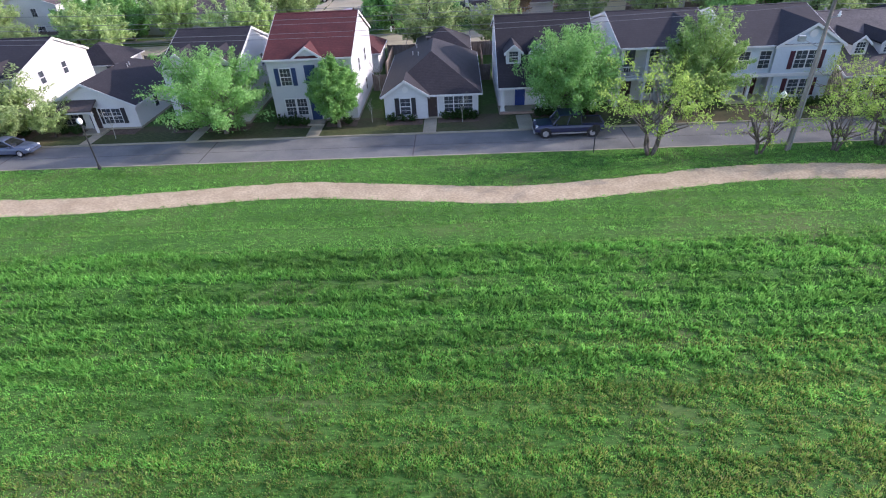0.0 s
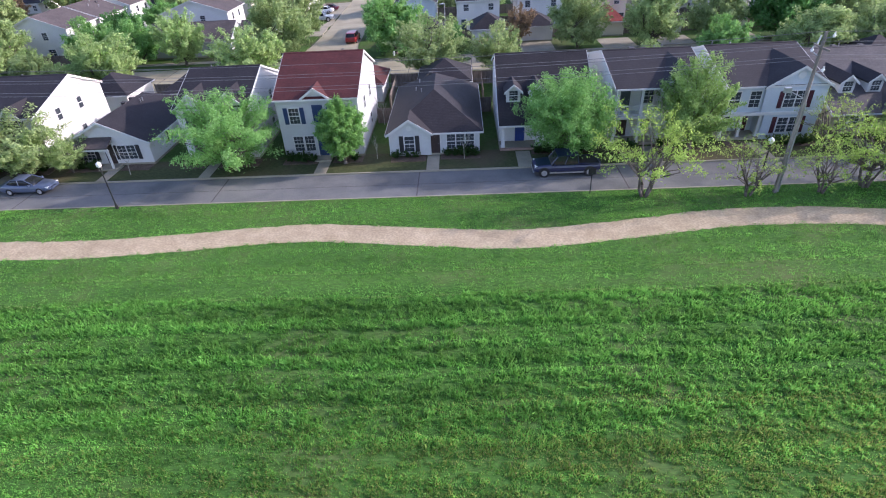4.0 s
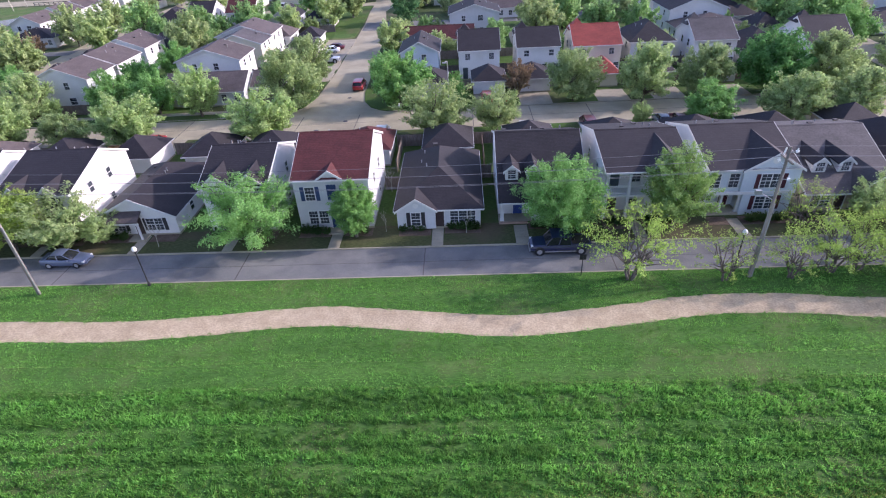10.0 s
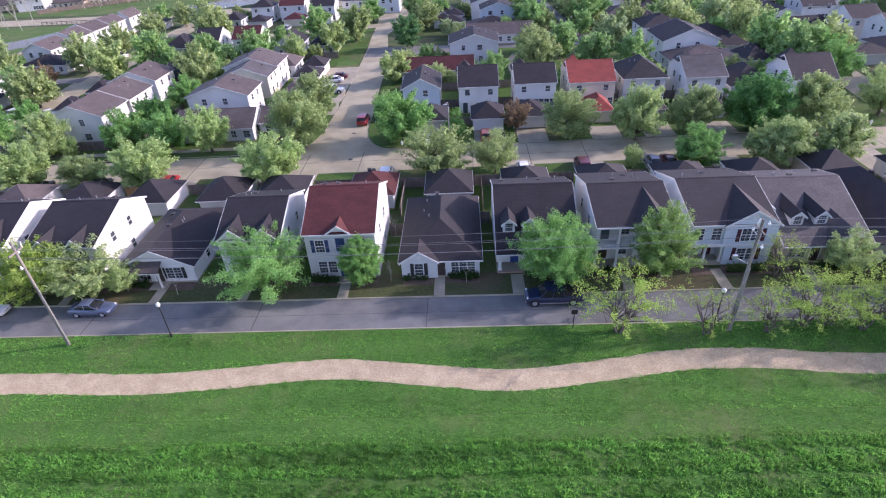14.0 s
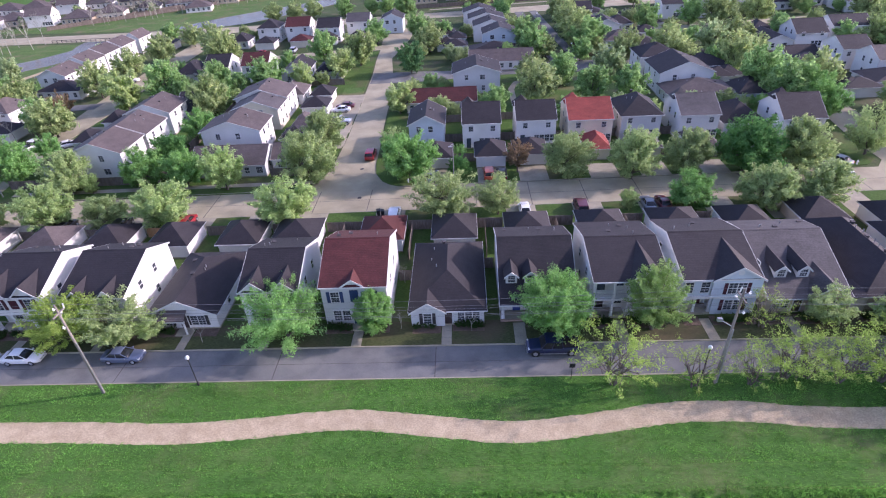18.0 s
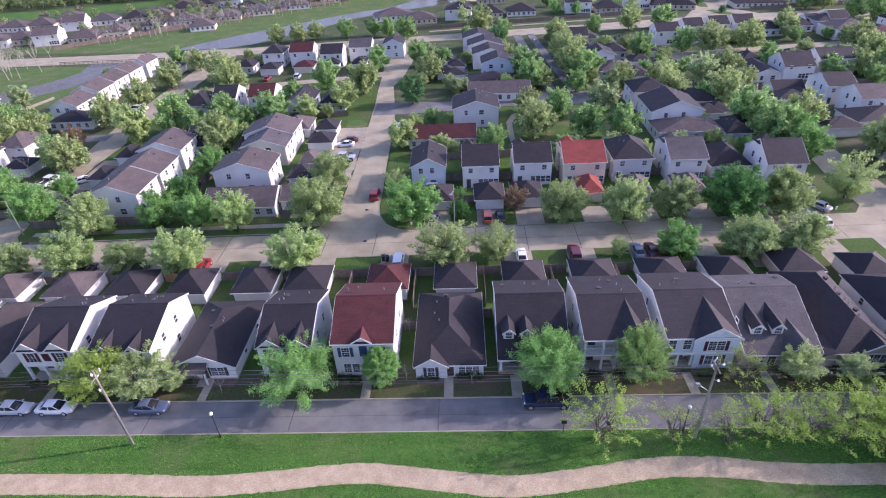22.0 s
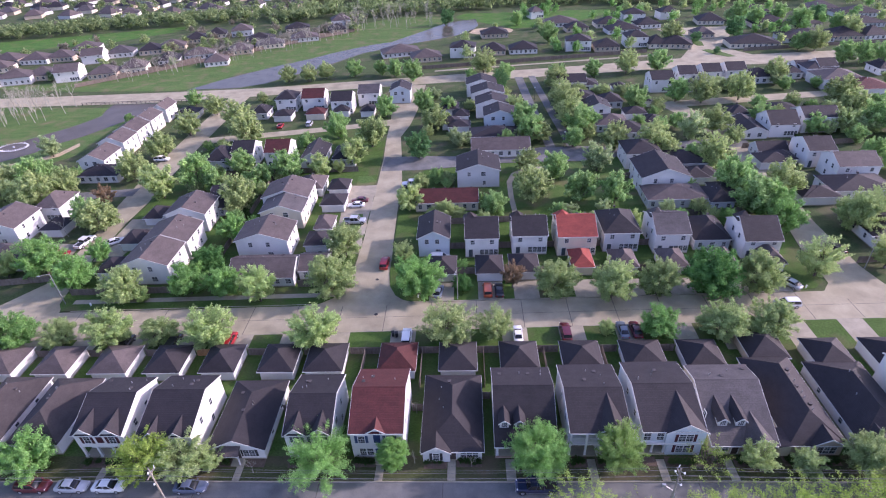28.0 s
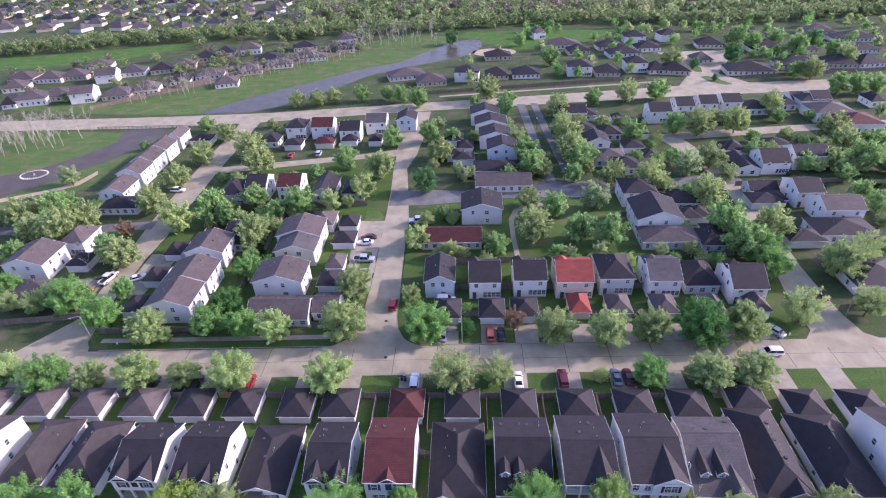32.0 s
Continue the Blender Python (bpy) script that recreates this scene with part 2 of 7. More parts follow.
PAINT = {k: car_paint(k + "_car_paint", c) for k, c in dict(
    navy=(0.012, 0.018, 0.06), silver=(0.42, 0.44, 0.46), white=(0.75, 0.75, 0.74), red=(0.30, 0.015, 0.02),
    maroon=(0.10, 0.012, 0.02), black=(0.014, 0.014, 0.016), orange=(0.42, 0.09, 0.03), steel=(0.16, 0.19, 0.23), slate=(0.09, 0.115, 0.18)).items()}
LEAF = {
    "bright": leaf_mat("bright_green_leaf", (0.16, 0.352, 0.088), (0.319, 0.55, 0.193)),
    "pear": leaf_mat("glossy_pear_leaf", (0.20, 0.42, 0.10), (0.33, 0.57, 0.19)),
    "tender": leaf_mat("tender_green_leaf", (0.20, 0.345, 0.085), (0.355, 0.52, 0.19)),
    "lime": leaf_mat("lime_green_leaf", (0.24, 0.36, 0.065), (0.42, 0.55, 0.145)),
    "spring": leaf_mat("yellow_green_leaf", (0.297, 0.429, 0.149), (0.495, 0.638, 0.275)),
    "olive": leaf_mat("olive_green_leaf", (0.264, 0.374, 0.143), (0.462, 0.572, 0.259)),
    "dark": leaf_mat("dark_green_leaf", (0.0715, 0.204, 0.055), (0.154, 0.341, 0.105)),
    "pale": leaf_mat("grey_green_leaf", (0.30, 0.415, 0.16), (0.49, 0.60, 0.27)),
    # Far-crown leaf copies: haze put into the paler greens, with a wider tone spread.
    "crown_bright": leaf_mat("hazed_green_far_leaf", (0.165, 0.319, 0.099), (0.44, 0.638, 0.264)),
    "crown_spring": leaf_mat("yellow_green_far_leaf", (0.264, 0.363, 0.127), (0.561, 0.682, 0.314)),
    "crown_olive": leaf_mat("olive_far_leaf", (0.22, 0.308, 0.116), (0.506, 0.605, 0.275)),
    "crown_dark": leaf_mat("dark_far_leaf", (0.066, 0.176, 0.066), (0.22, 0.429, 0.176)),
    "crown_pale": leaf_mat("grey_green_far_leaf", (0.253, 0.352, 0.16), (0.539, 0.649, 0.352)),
    "oak": leaf_mat("young_oak_leaf", (0.235, 0.375, 0.07), (0.42, 0.565, 0.15)),
    "bud": leaf_mat("rusty_bud_leaf", (0.26, 0.20, 0.11), (0.38, 0.27, 0.17)),
    "shrub": leaf_mat("shrub_leaf", (0.04, 0.085, 0.025), (0.07, 0.13, 0.04)),
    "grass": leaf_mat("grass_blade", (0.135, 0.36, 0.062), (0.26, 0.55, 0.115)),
    "thicket": leaf_mat("mixed_thicket_leaf", (0.10, 0.17, 0.065), (0.40, 0.49, 0.22)),
    "bare": leaf_mat("leafless_twig_haze", (0.18, 0.17, 0.135), (0.32, 0.30, 0.23)),
    "fringe": leaf_mat("sunlit_ridge_blade", (0.30, 0.44, 0.13), (0.42, 0.58, 0.21)),
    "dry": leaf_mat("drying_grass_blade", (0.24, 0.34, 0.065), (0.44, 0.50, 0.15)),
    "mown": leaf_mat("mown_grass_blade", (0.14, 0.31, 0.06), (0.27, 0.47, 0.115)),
    "straw": leaf_mat("straw_stubble", (0.24, 0.21, 0.10), (0.40, 0.35, 0.19)),
}


def shade_streak(m, low, high):
    """Paints the shade among taller grass into the blade colour: bands along the mower's way, and tufts."""
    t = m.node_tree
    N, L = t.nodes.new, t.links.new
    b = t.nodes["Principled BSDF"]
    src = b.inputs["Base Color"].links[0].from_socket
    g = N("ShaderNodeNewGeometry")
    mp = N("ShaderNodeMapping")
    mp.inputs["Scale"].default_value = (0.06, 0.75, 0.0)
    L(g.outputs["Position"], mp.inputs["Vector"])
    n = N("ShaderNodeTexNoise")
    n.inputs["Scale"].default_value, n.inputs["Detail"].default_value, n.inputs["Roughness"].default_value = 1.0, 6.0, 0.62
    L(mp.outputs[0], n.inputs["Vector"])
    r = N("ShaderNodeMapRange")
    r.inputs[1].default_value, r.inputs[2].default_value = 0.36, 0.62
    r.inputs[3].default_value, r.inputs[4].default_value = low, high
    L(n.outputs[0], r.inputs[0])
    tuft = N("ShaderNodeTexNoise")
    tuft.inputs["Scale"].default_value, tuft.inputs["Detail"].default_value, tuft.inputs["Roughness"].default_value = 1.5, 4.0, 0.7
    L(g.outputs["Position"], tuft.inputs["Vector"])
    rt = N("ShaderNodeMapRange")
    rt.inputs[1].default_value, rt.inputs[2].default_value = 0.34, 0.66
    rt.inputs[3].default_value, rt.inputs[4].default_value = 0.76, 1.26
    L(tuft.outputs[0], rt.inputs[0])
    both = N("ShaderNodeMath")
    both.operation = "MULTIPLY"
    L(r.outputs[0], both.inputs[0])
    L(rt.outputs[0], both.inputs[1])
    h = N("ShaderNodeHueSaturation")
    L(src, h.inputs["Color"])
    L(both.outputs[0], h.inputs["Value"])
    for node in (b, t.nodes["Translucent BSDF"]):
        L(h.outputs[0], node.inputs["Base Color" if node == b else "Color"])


shade_streak(LEAF["grass"], 0.62, 1.12)
shade_streak(LEAF["dry"], 0.8, 1.12)
shade_streak(LEAF["mown"], 0.8, 1.12)

# ---- mesh building ----
class MB:
    """Collects vertices and faces of one mesh."""

    def __init__(self):
        self.v, self.f = [], []

    def add(self, verts, faces):
        k = len(self.v)
        self.v += [tuple(p) for p in verts]
        self.f += [tuple(i + k for i in face) for face in faces]
        return self

    def box(self, x0, x1, y0, y1, z0, z1):
        return self.add([(x0, y0, z0), (x1, y0, z0), (x1, y1, z0), (x0, y1, z0), (x0, y0, z1), (x1, y0, z1), (x1, y1, z1), (x0, y1, z1)],
                        [(3, 2, 1, 0), (4, 5, 6, 7), (0, 1, 5, 4), (1, 2, 6, 5), (2, 3, 7, 6), (3, 0, 4, 7)])

    def prism(self, top, drop):
        """A polygon, counter-clockwise seen from its front, thickened along drop."""
        n = len(top)
        low = [tuple(Vector(p) + Vector(drop)) for p in top]
        return self.add(list(top) + low, [tuple(range(n)), tuple(range(2 * n - 1, n - 1, -1))] + [(i, i + n, (i + 1) % n + n, (i + 1) % n) for i in range(n)])

    def tube(self, p, q, r0, r1, n=8):
        p, q = Vector(p), Vector(q)
        d = (q - p).normalized()
        u = d.cross(Vector((0, 1, 0)) if abs(d.z) > 0.9 else Vector((0, 0, 1))).normalized()
        w = d.cross(u)
        ring = [(math.cos(2 * math.pi * i / n), math.sin(2 * math.pi * i / n)) for i in range(n)]
        a = [p + (u * c + w * s) * r0 for c, s in ring]
        b = [q + (u * c + w * s) * r1 for c, s in ring]
        return self.add(a + b, [(i, (i + 1) % n, (i + 1) % n + n, i + n) for i in range(n)] + [tuple(range(n - 1, -1, -1)), tuple(range(n, 2 * n))])

    def mesh(self, name, material, smooth=False):
        me = bpy.data.meshes.new(name)
        me.from_pydata(self.v, [], self.f)
        me.materials.append(material)
        if smooth:
            me.shade_smooth()
        me.update()
        return me


def part(name, mb, material, parent, label="", at=None, smooth=False):
    """Links a mesh as one object under a thing or a part."""
    me = mb.mesh(name, material, smooth) if isinstance(mb, MB) else mb
    ob = new(name, me)
    ob.parent = parent
    if at is not None:
        ob.matrix_basis = at
    if label:
        tagged(ob, label)
    return ob


def thing(name, label, category, at, group="", kind="", data=None):
    ob = new(name, data)
    ob.matrix_basis = at
    return tagged(ob, label, category, group, kind)


def strip(left, right, z, th):
    """A band between two edges (lists of x, y), th thick under z."""
    v, n = [], len(left)
    for a, b in zip(left, right):
        v += [(*a, z), (*b, z), (*b, z - th), (*a, z - th)]
    f = [(4 * i + k, 4 * i + (k + 1) % 4, 4 * i + 4 + (k + 1) % 4, 4 * i + 4 + k) for i in range(n - 1) for k in range(4)]
    return MB().add(v, f + [(3, 2, 1, 0), tuple(4 * n - 4 + k for k in range(4))])


def cable(mb, pts, r, n=4):
    """One unbroken thin tube through points that run along x."""
    v = [(x, y + r * math.cos(2 * math.pi * k / n), z + r * math.sin(2 * math.pi * k / n)) for x, y, z in pts for k in range(n)]
    return mb.add(v, [(i * n + k, i * n + (k + 1) % n, (i + 1) * n + (k + 1) % n, (i + 1) * n + k) for i in range(len(pts) - 1) for k in range(n)])


def flat(poly, z, th):
    return MB().prism([(x, y, z) for x, y in poly], (0, 0, -th))


KERB = 0.13

# ---- ground, streets, path ----
def setting(name, mb, material, label, category, kind="structure"):
    return tagged(new(name, mb.mesh(name, material) if isinstance(mb, MB) else mb), label, category, kind=kind)


setting("ground", flat([(-1800, -300), (1800, -300), (1800, 2500), (-1800, 2500)], -0.02, 0.5), M["far"], "rough green grass reaching to the horizon", "ground")
setting("field", flat([(-400, -150), (400, -150), (400, 40.85), (-400, 40.85)], KERB, 0.2), M["field"], "wide mown green grass field beside the street", "field")
street = setting("road_front", flat([(-400, 41.0), (400, 41.0), (400, 45.9), (-400, 45.9)], 0.02, 0.03), M["road"], "grey concrete residential street with tar joints", "road")
setting("kerb_near", MB().box(-400, 400, 40.85, 41.0, -0.02, KERB + 0.02), M["concrete"], "pale concrete kerb along the field", "kerb")
setting("kerb_far", MB().box(-400, 400, 45.9, 46.05, -0.02, KERB + 0.02), M["concrete"], "pale concrete kerb along the front lawns", "kerb")


def back_near(x):
    return 78.5 + 0.022 * x


def back_far(x):
    return 87.0 + 0.022 * x


XS = [-160, -130, -100, -80, -50, -20, 0, 20, 50, 80, 100, 130, 160]
back_street = setting("road_back", strip([(x, back_far(x)) for x in XS], [(x, back_near(x)) for x in XS], 0.02, 0.03), M["backroad"], "wide tan concrete road behind the garages", "road")
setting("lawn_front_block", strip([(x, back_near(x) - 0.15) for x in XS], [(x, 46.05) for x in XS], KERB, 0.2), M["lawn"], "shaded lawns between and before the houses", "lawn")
setting("verge_front", MB().box(-160, 160, 46.05, 50.2, 0.0, KERB + 0.006), M["verge"], "thin grass with fallen leaves and painted shade before the houses", "lawn")
PATH_MID = [(-140, 36.0), (-110, 34.2), (-85, 35.4), (-60, 34.6), (-50, 34.5), (-40, 34.4), (-30, 34.1), (-22.5, 34.6), (-16, 35.3), (-11, 35.45), (-4, 34.6), (4, 33.8), (12, 34.7), (19, 35.8), (26, 35.9), (33, 35.1), (42, 34.9), (60, 35.4), (85, 34.6), (110, 35.6), (140, 34.4)]


def smooth_line(pts, step):
    """A soft curve through points given from left to right."""
    out = []
    for i in range(len(pts) - 1):
        p0, p1, p2, p3 = pts[max(i - 1, 0)], pts[i], pts[i + 1], pts[min(i + 2, len(pts) - 1)]
        n = max(1, round((p2[0] - p1[0]) / step))
        for k in range(n):
            t = k / n
            out.append(tuple(0.5 * (2 * b + (c - a) * t + (2 * a - 5 * b + 4 * c - d) * t * t + (3 * b - a - 3 * c + d) * t ** 3) for a, b, c, d in zip(p0, p1, p2, p3)))
    return out + [pts[-1]]


mid = smooth_line(PATH_MID, 0.4)
rag = [(0.13 * noise.noise((x * 1.7, 0, 0)) + 0.10 * noise.noise((x * 0.5, 7, 0)), 0.13 * noise.noise((x * 1.7, 5, 3)) + 0.10 * noise.noise((x * 0.5, 9, 1))) for x, y in mid]
setting("gravel_path", strip([(x, y + 1.28 + r[0]) for (x, y), r in zip(mid, rag)], [(x, y - 1.28 + r[1]) for (x, y), r in zip(mid, rag)], KERB + 0.012, 0.05),
        M["path"], "winding pale pinkish gravel path across the grass", "path")

for k in range(-5, 6):
    x_ = -4.1 + 18 * k
    part("joint", MB().box(x_ - 0.05, x_ + 0.05, 41.02, 45.88, 0.0, 0.0245), M["joint"], street)
part("joint", MB().box(-95, 95, 43.42, 43.47, 0.0, 0.0235), M["joint"], street)

for k in range(26):
    x_ = -118 + 9.2 * k
    part("joint", MB().box(x_ - 0.05, x_ + 0.05, back_near(x_) + 0.05, back_far(x_) - 0.05, 0.0, 0.0245), M["joint"], back_street)
part("joint", strip([(x, back_near(x) + 4.29) for x in (-120, 120)], [(x, back_near(x) + 4.22) for x in (-120, 120)], 0.0235, 0.02), M["joint"], back_street)

# ---- houses ----
CACHE = {}


def window_meshes(w, h, bars):
    key = (round(w, 2), round(h, 2), bars)
    if key not in CACHE:
        fr, t, g = MB(), 0.07, 0.007
        xs, zs = [-w / 2 - t, -w / 2], [-t, 0.0]
        for k in range(1, bars):
            xs += [-w / 2 + w * k / bars - g, -w / 2 + w * k / bars + g]
        for k in ((1, 2, 3) if bars else (2,)):
            zs += [h * k / 4 - (0.035 if k == 2 else g), h * k / 4 + (0.035 if k == 2 else g)]
        xs, zs = xs + [w / 2, w / 2 + t], zs + [h, h + t]
        nx, nz = len(xs), len(zs)
        fr.add([(x, y, z) for y in (-0.06, 0.0) for z in zs for x in xs], [])
        solid = {(i, j) for i in range(nx - 1) for j in range(nz - 1) if i % 2 == 0 or j % 2 == 0}
        o = nx * nz
        for i, j in solid:
            p0, p1, p2, p3 = j * nx + i, j * nx + i + 1, (j + 1) * nx + i + 1, (j + 1) * nx + i
            fr.f.append((p0, p1, p2, p3))
            for q, u, v in (((i, j - 1), p0, p1), ((i + 1, j), p1, p2), ((i, j + 1), p2, p3), ((i - 1, j), p3, p0)):
                if q not in solid:
                    fr.f.append((v, u, u + o, v + o))
        sh = MB()
        n = 9
        edge = [(-0.05, 0.0)] + [(-0.065 if k % 2 else -0.04, -0.05 + (h + 0.1) * k / (2 * n)) for k in range(2 * n + 1)] + [(h + 0.05, 0.0)]
        prof = [(0.0, -0.05)] + [(y, z) for y, z in edge[1:-1]] + [(0.0, h + 0.05)]
        m_ = len(prof)
        sh.add([(x, y, z) for x in (-0.2, 0.2) for y, z in prof], [(k, k + m_, k + 1 + m_, k + 1) for k in range(m_ - 1)] + [tuple(range(m_)), tuple(range(2 * m_ - 1, m_ - 1, -1))])
        CACHE[key] = (fr.mesh("window", M["trim"]), MB().box(-w / 2, w / 2, -0.03, 0, 0, h).mesh("pane", M["glass"]), sh)
    return CACHE[key]


def shutter_mesh(w, h, bars, paint):
    key = (round(h, 2), paint)
    if key not in CACHE:
        CACHE[key] = window_meshes(w, h, bars)[2].mesh("shutter", M[paint])
    return CACHE[key]


FACE = {"f": 0, "r": 90, "b": 180, "l": -90}


def window(parent, x, y, z, face="f", w=0.9, h=1.4, bars=2, shutters=""):
    """A sash window on a wall: trim, pane, and a pair of shutters where there are any."""
    fr, pn, _ = window_meshes(w, h, bars)
    at = pose(x, y, z, 0, 0, FACE[face])
    ob = part("window", fr, None, parent, at=at)
    part("pane", pn, None, ob)
    if shutters:
        for s in (-1, 1):
            part("shutter", shutter_mesh(w, h, bars, shutters), None, ob, at=pose(s * (w / 2 + 0.32), 0, 0))
    return ob


def door(parent, x, y, z, face="f", w=0.95, h=2.05, paint="door"):
    at = pose(x, y, z, 0, 0, FACE[face])
    fr = MB().box(-w / 2 - 0.1, -w / 2, -0.08, 0, 0, h + 0.1).box(w / 2, w / 2 + 0.1, -0.08, 0, 0, h + 0.1).box(-w / 2, w / 2, -0.08, 0, h, h + 0.1)
    ob = part("door", fr, M["trim"], parent, at=at)
    lf = MB().box(-w / 2, w / 2, -0.04, 0, 0, h)
    for a, b, c, d in ((-0.36, -0.04, 0.2, 0.9), (0.04, 0.36, 0.2, 0.9), (-0.36, -0.04, 1.05, 1.85), (0.04, 0.36, 1.05, 1.85)):
        lf.box(a * w, b * w, -0.055, -0.04, c * h / 2.05, d * h / 2.05)
    part("leaf", lf, M[paint], ob)
    part("handle", MB().tube((w * 0.38, -0.1, 1.0), (w * 0.38, -0.04, 1.0), 0.035, 0.03, 6), M["metal"], ob)
    return ob


RT = 0.13     # thickness of a roof


def slab(mb, pts):
    return mb.prism(pts, (0, 0, -RT))


def gable_roof(parent, w, y0, y1, ze0, yr, zr, ze1, mat_, over=0.32):
    """Ridge along x. Front eave ze0 at y0, ridge zr at yr, back eave ze1 at y1."""
    a, b = -w / 2 - 0.14, w / 2 + 0.14
    s0, s1 = (zr - ze0) / (yr - y0), (zr - ze1) / (y1 - yr)
    yf, zf, yb, zb = y0 - over, ze0 - over * s0, y1 + over, ze1 - over * s1
    up = RT * 0.9
    part("roof", slab(MB(), [(a, yf, zf + up), (b, yf, zf + up), (b, yr, zr + up), (a, yr, zr + up)]), mat_, parent)
    part("roof", slab(MB(), [(a, yr, zr + up), (b, yr, zr + up), (b, yb, zb + up), (a, yb, zb + up)]), mat_, parent)
    part("ridge_cap", MB().prism([(a, yr - 0.16, zr + up - 0.16 * s0 + 0.035), (b, yr - 0.16, zr + up - 0.16 * s0 + 0.035), (b, yr, zr + up + 0.045), (a, yr, zr + up + 0.045)], (0, 0, -0.03))
         .prism([(a, yr, zr + up + 0.045), (b, yr, zr + up + 0.045), (b, yr + 0.16, zr + up - 0.16 * s1 + 0.035), (a, yr + 0.16, zr + up - 0.16 * s1 + 0.035)], (0, 0, -0.03)), mat_, parent)
    part("gutter", MB().box(a, b, yf - 0.08, yf - 0.003, zf - 0.06, zf + 0.09), M["trim"], parent, "white metal gutter")
    for x in (a - 0.045, b + 0.004):
        part("bargeboard", MB().add([(x, yf, zf - 0.12), (x + 0.04, yf, zf - 0.12), (x + 0.04, yf, zf + up), (x, yf, zf + up), (x, yr, zr - 0.12), (x + 0.04, yr, zr - 0.12), (x + 0.04, yr, zr + up), (x, yr, zr + up),
                                     (x, yb, zb - 0.12), (x + 0.04, yb, zb - 0.12), (x + 0.04, yb, zb + up), (x, yb, zb + up)],
                                    [(0, 1, 2, 3), (0, 3, 7, 4), (1, 5, 6, 2), (3, 2, 6, 7), (0, 4, 5, 1), (4, 7, 11, 8), (5, 9, 10, 6), (7, 6, 10, 11), (4, 8, 9, 5), (8, 11, 10, 9)]), M["trim"], parent)


def gable_wall(w, y0, y1, ze0, yr, zr, ze1, z0=0.0, porch=None):
    """Outer walls under a roof with its ridge along x: one closed block. porch: depth and head height of a recess along the front."""
    n = [(y0, z0), (y1, z0), (y1, ze1), (yr, zr), (y0, ze0)]
    if porch:
        n = [(porch[0], z0), (y1, z0), (y1, ze1), (yr, zr), (y0, ze0), (y0, porch[1]), (porch[0], porch[1])]
    k = len(n)
    return MB().add([(-w / 2, y, z) for y, z in n] + [(w / 2, y, z) for y, z in n],
                    [tuple([0] + list(range(k - 1, 0, -1))), tuple(range(k, 2 * k))] + [(i, (i + 1) % k, (i + 1) % k + k, i + k) for i in range(k)])


def hip_roof(parent, x0, x1, y0, y1, ze, zr, mat_, over=0.35, front="hip", back="hip", trim=True):
    """Ridge along y (or a point when square); front or back may be a gable."""
    a, b, c, d = x0 - over, x1 + over, y0 - over, y1 + over
    half = (x1 - x0) / 2
    s = (zr - ze) / half
    z = ze - over * s + RT * 0.9
    top = zr + RT * 0.9
    xm, run = (x0 + x1) / 2, half + over
    ya = c + run if front == "hip" else c
    yb = d - run if back == "hip" else d
    if yb < ya:
        ya = yb = (ya + yb) / 2
    left = [(a, c, z), (xm, ya, top)] + ([(xm, yb, top)] if yb > ya else []) + [(a, d, z)]
    right = [(b, d, z)] + ([(xm, yb, top)] if yb > ya else []) + [(xm, ya, top), (b, c, z)]
    part("roof", slab(MB(), left[::-1]), mat_, parent)
    part("roof", slab(MB(), right[::-1]), mat_, parent)
    if front == "hip":
        part("roof", slab(MB(), [(a, c, z), (b, c, z), (xm, ya, top)]), mat_, parent)
        if trim:
            part("gutter", MB().box(a, b, c - 0.06, c - 0.003, z - 0.17, z - 0.01), M["trim"], parent, "white metal gutter")
    if back == "hip":
        part("roof", slab(MB(), [(b, d, z), (a, d, z), (xm, yb, top)]), mat_, parent)
    for kind, y, o in (("front", c, -1), ("back", d, 1)):
        if (front if kind == "front" else back) == "gable":
            for sx in (a, b):
                p = [(sx, y, z - 0.22), (xm, y, top - 0.22), (xm, y, top), (sx, y, z)]
                part("bargeboard", MB().prism(p if (sx == a) else p[::-1], (0, 0.05 if o > 0 else -0.05, 0)) if o < 0 else MB().prism(p[::-1] if sx == a else p, (0, 0.05, 0)), M["trim"], parent)
    for x, o in ((a, -1), (b, 1)) if trim else ():
        part("fascia", MB().box(min(x, x + o * 0.04) + (0.003 if o > 0 else 0), max(x, x + o * 0.04) - (0.003 if o < 0 else 0), c, d, z - 0.17, z - 0.02), M["trim"], parent)


def hip_wall(x0, x1, y0, y1, ze, zr, front="hip", back="hip"):
    mb = MB().box(x0, x1, y0, y1, 0, ze)
    xm = (x0 + x1) / 2
    if front == "gable":
        mb.prism([(x0, y0, ze), (x1, y0, ze), (xm, y0, zr)], (0, 0.15, 0))
    if back == "gable":
        mb.prism([(x1, y1, ze), (x0, y1, ze), (xm, y1, zr)], (0, -0.15, 0))
    return mb


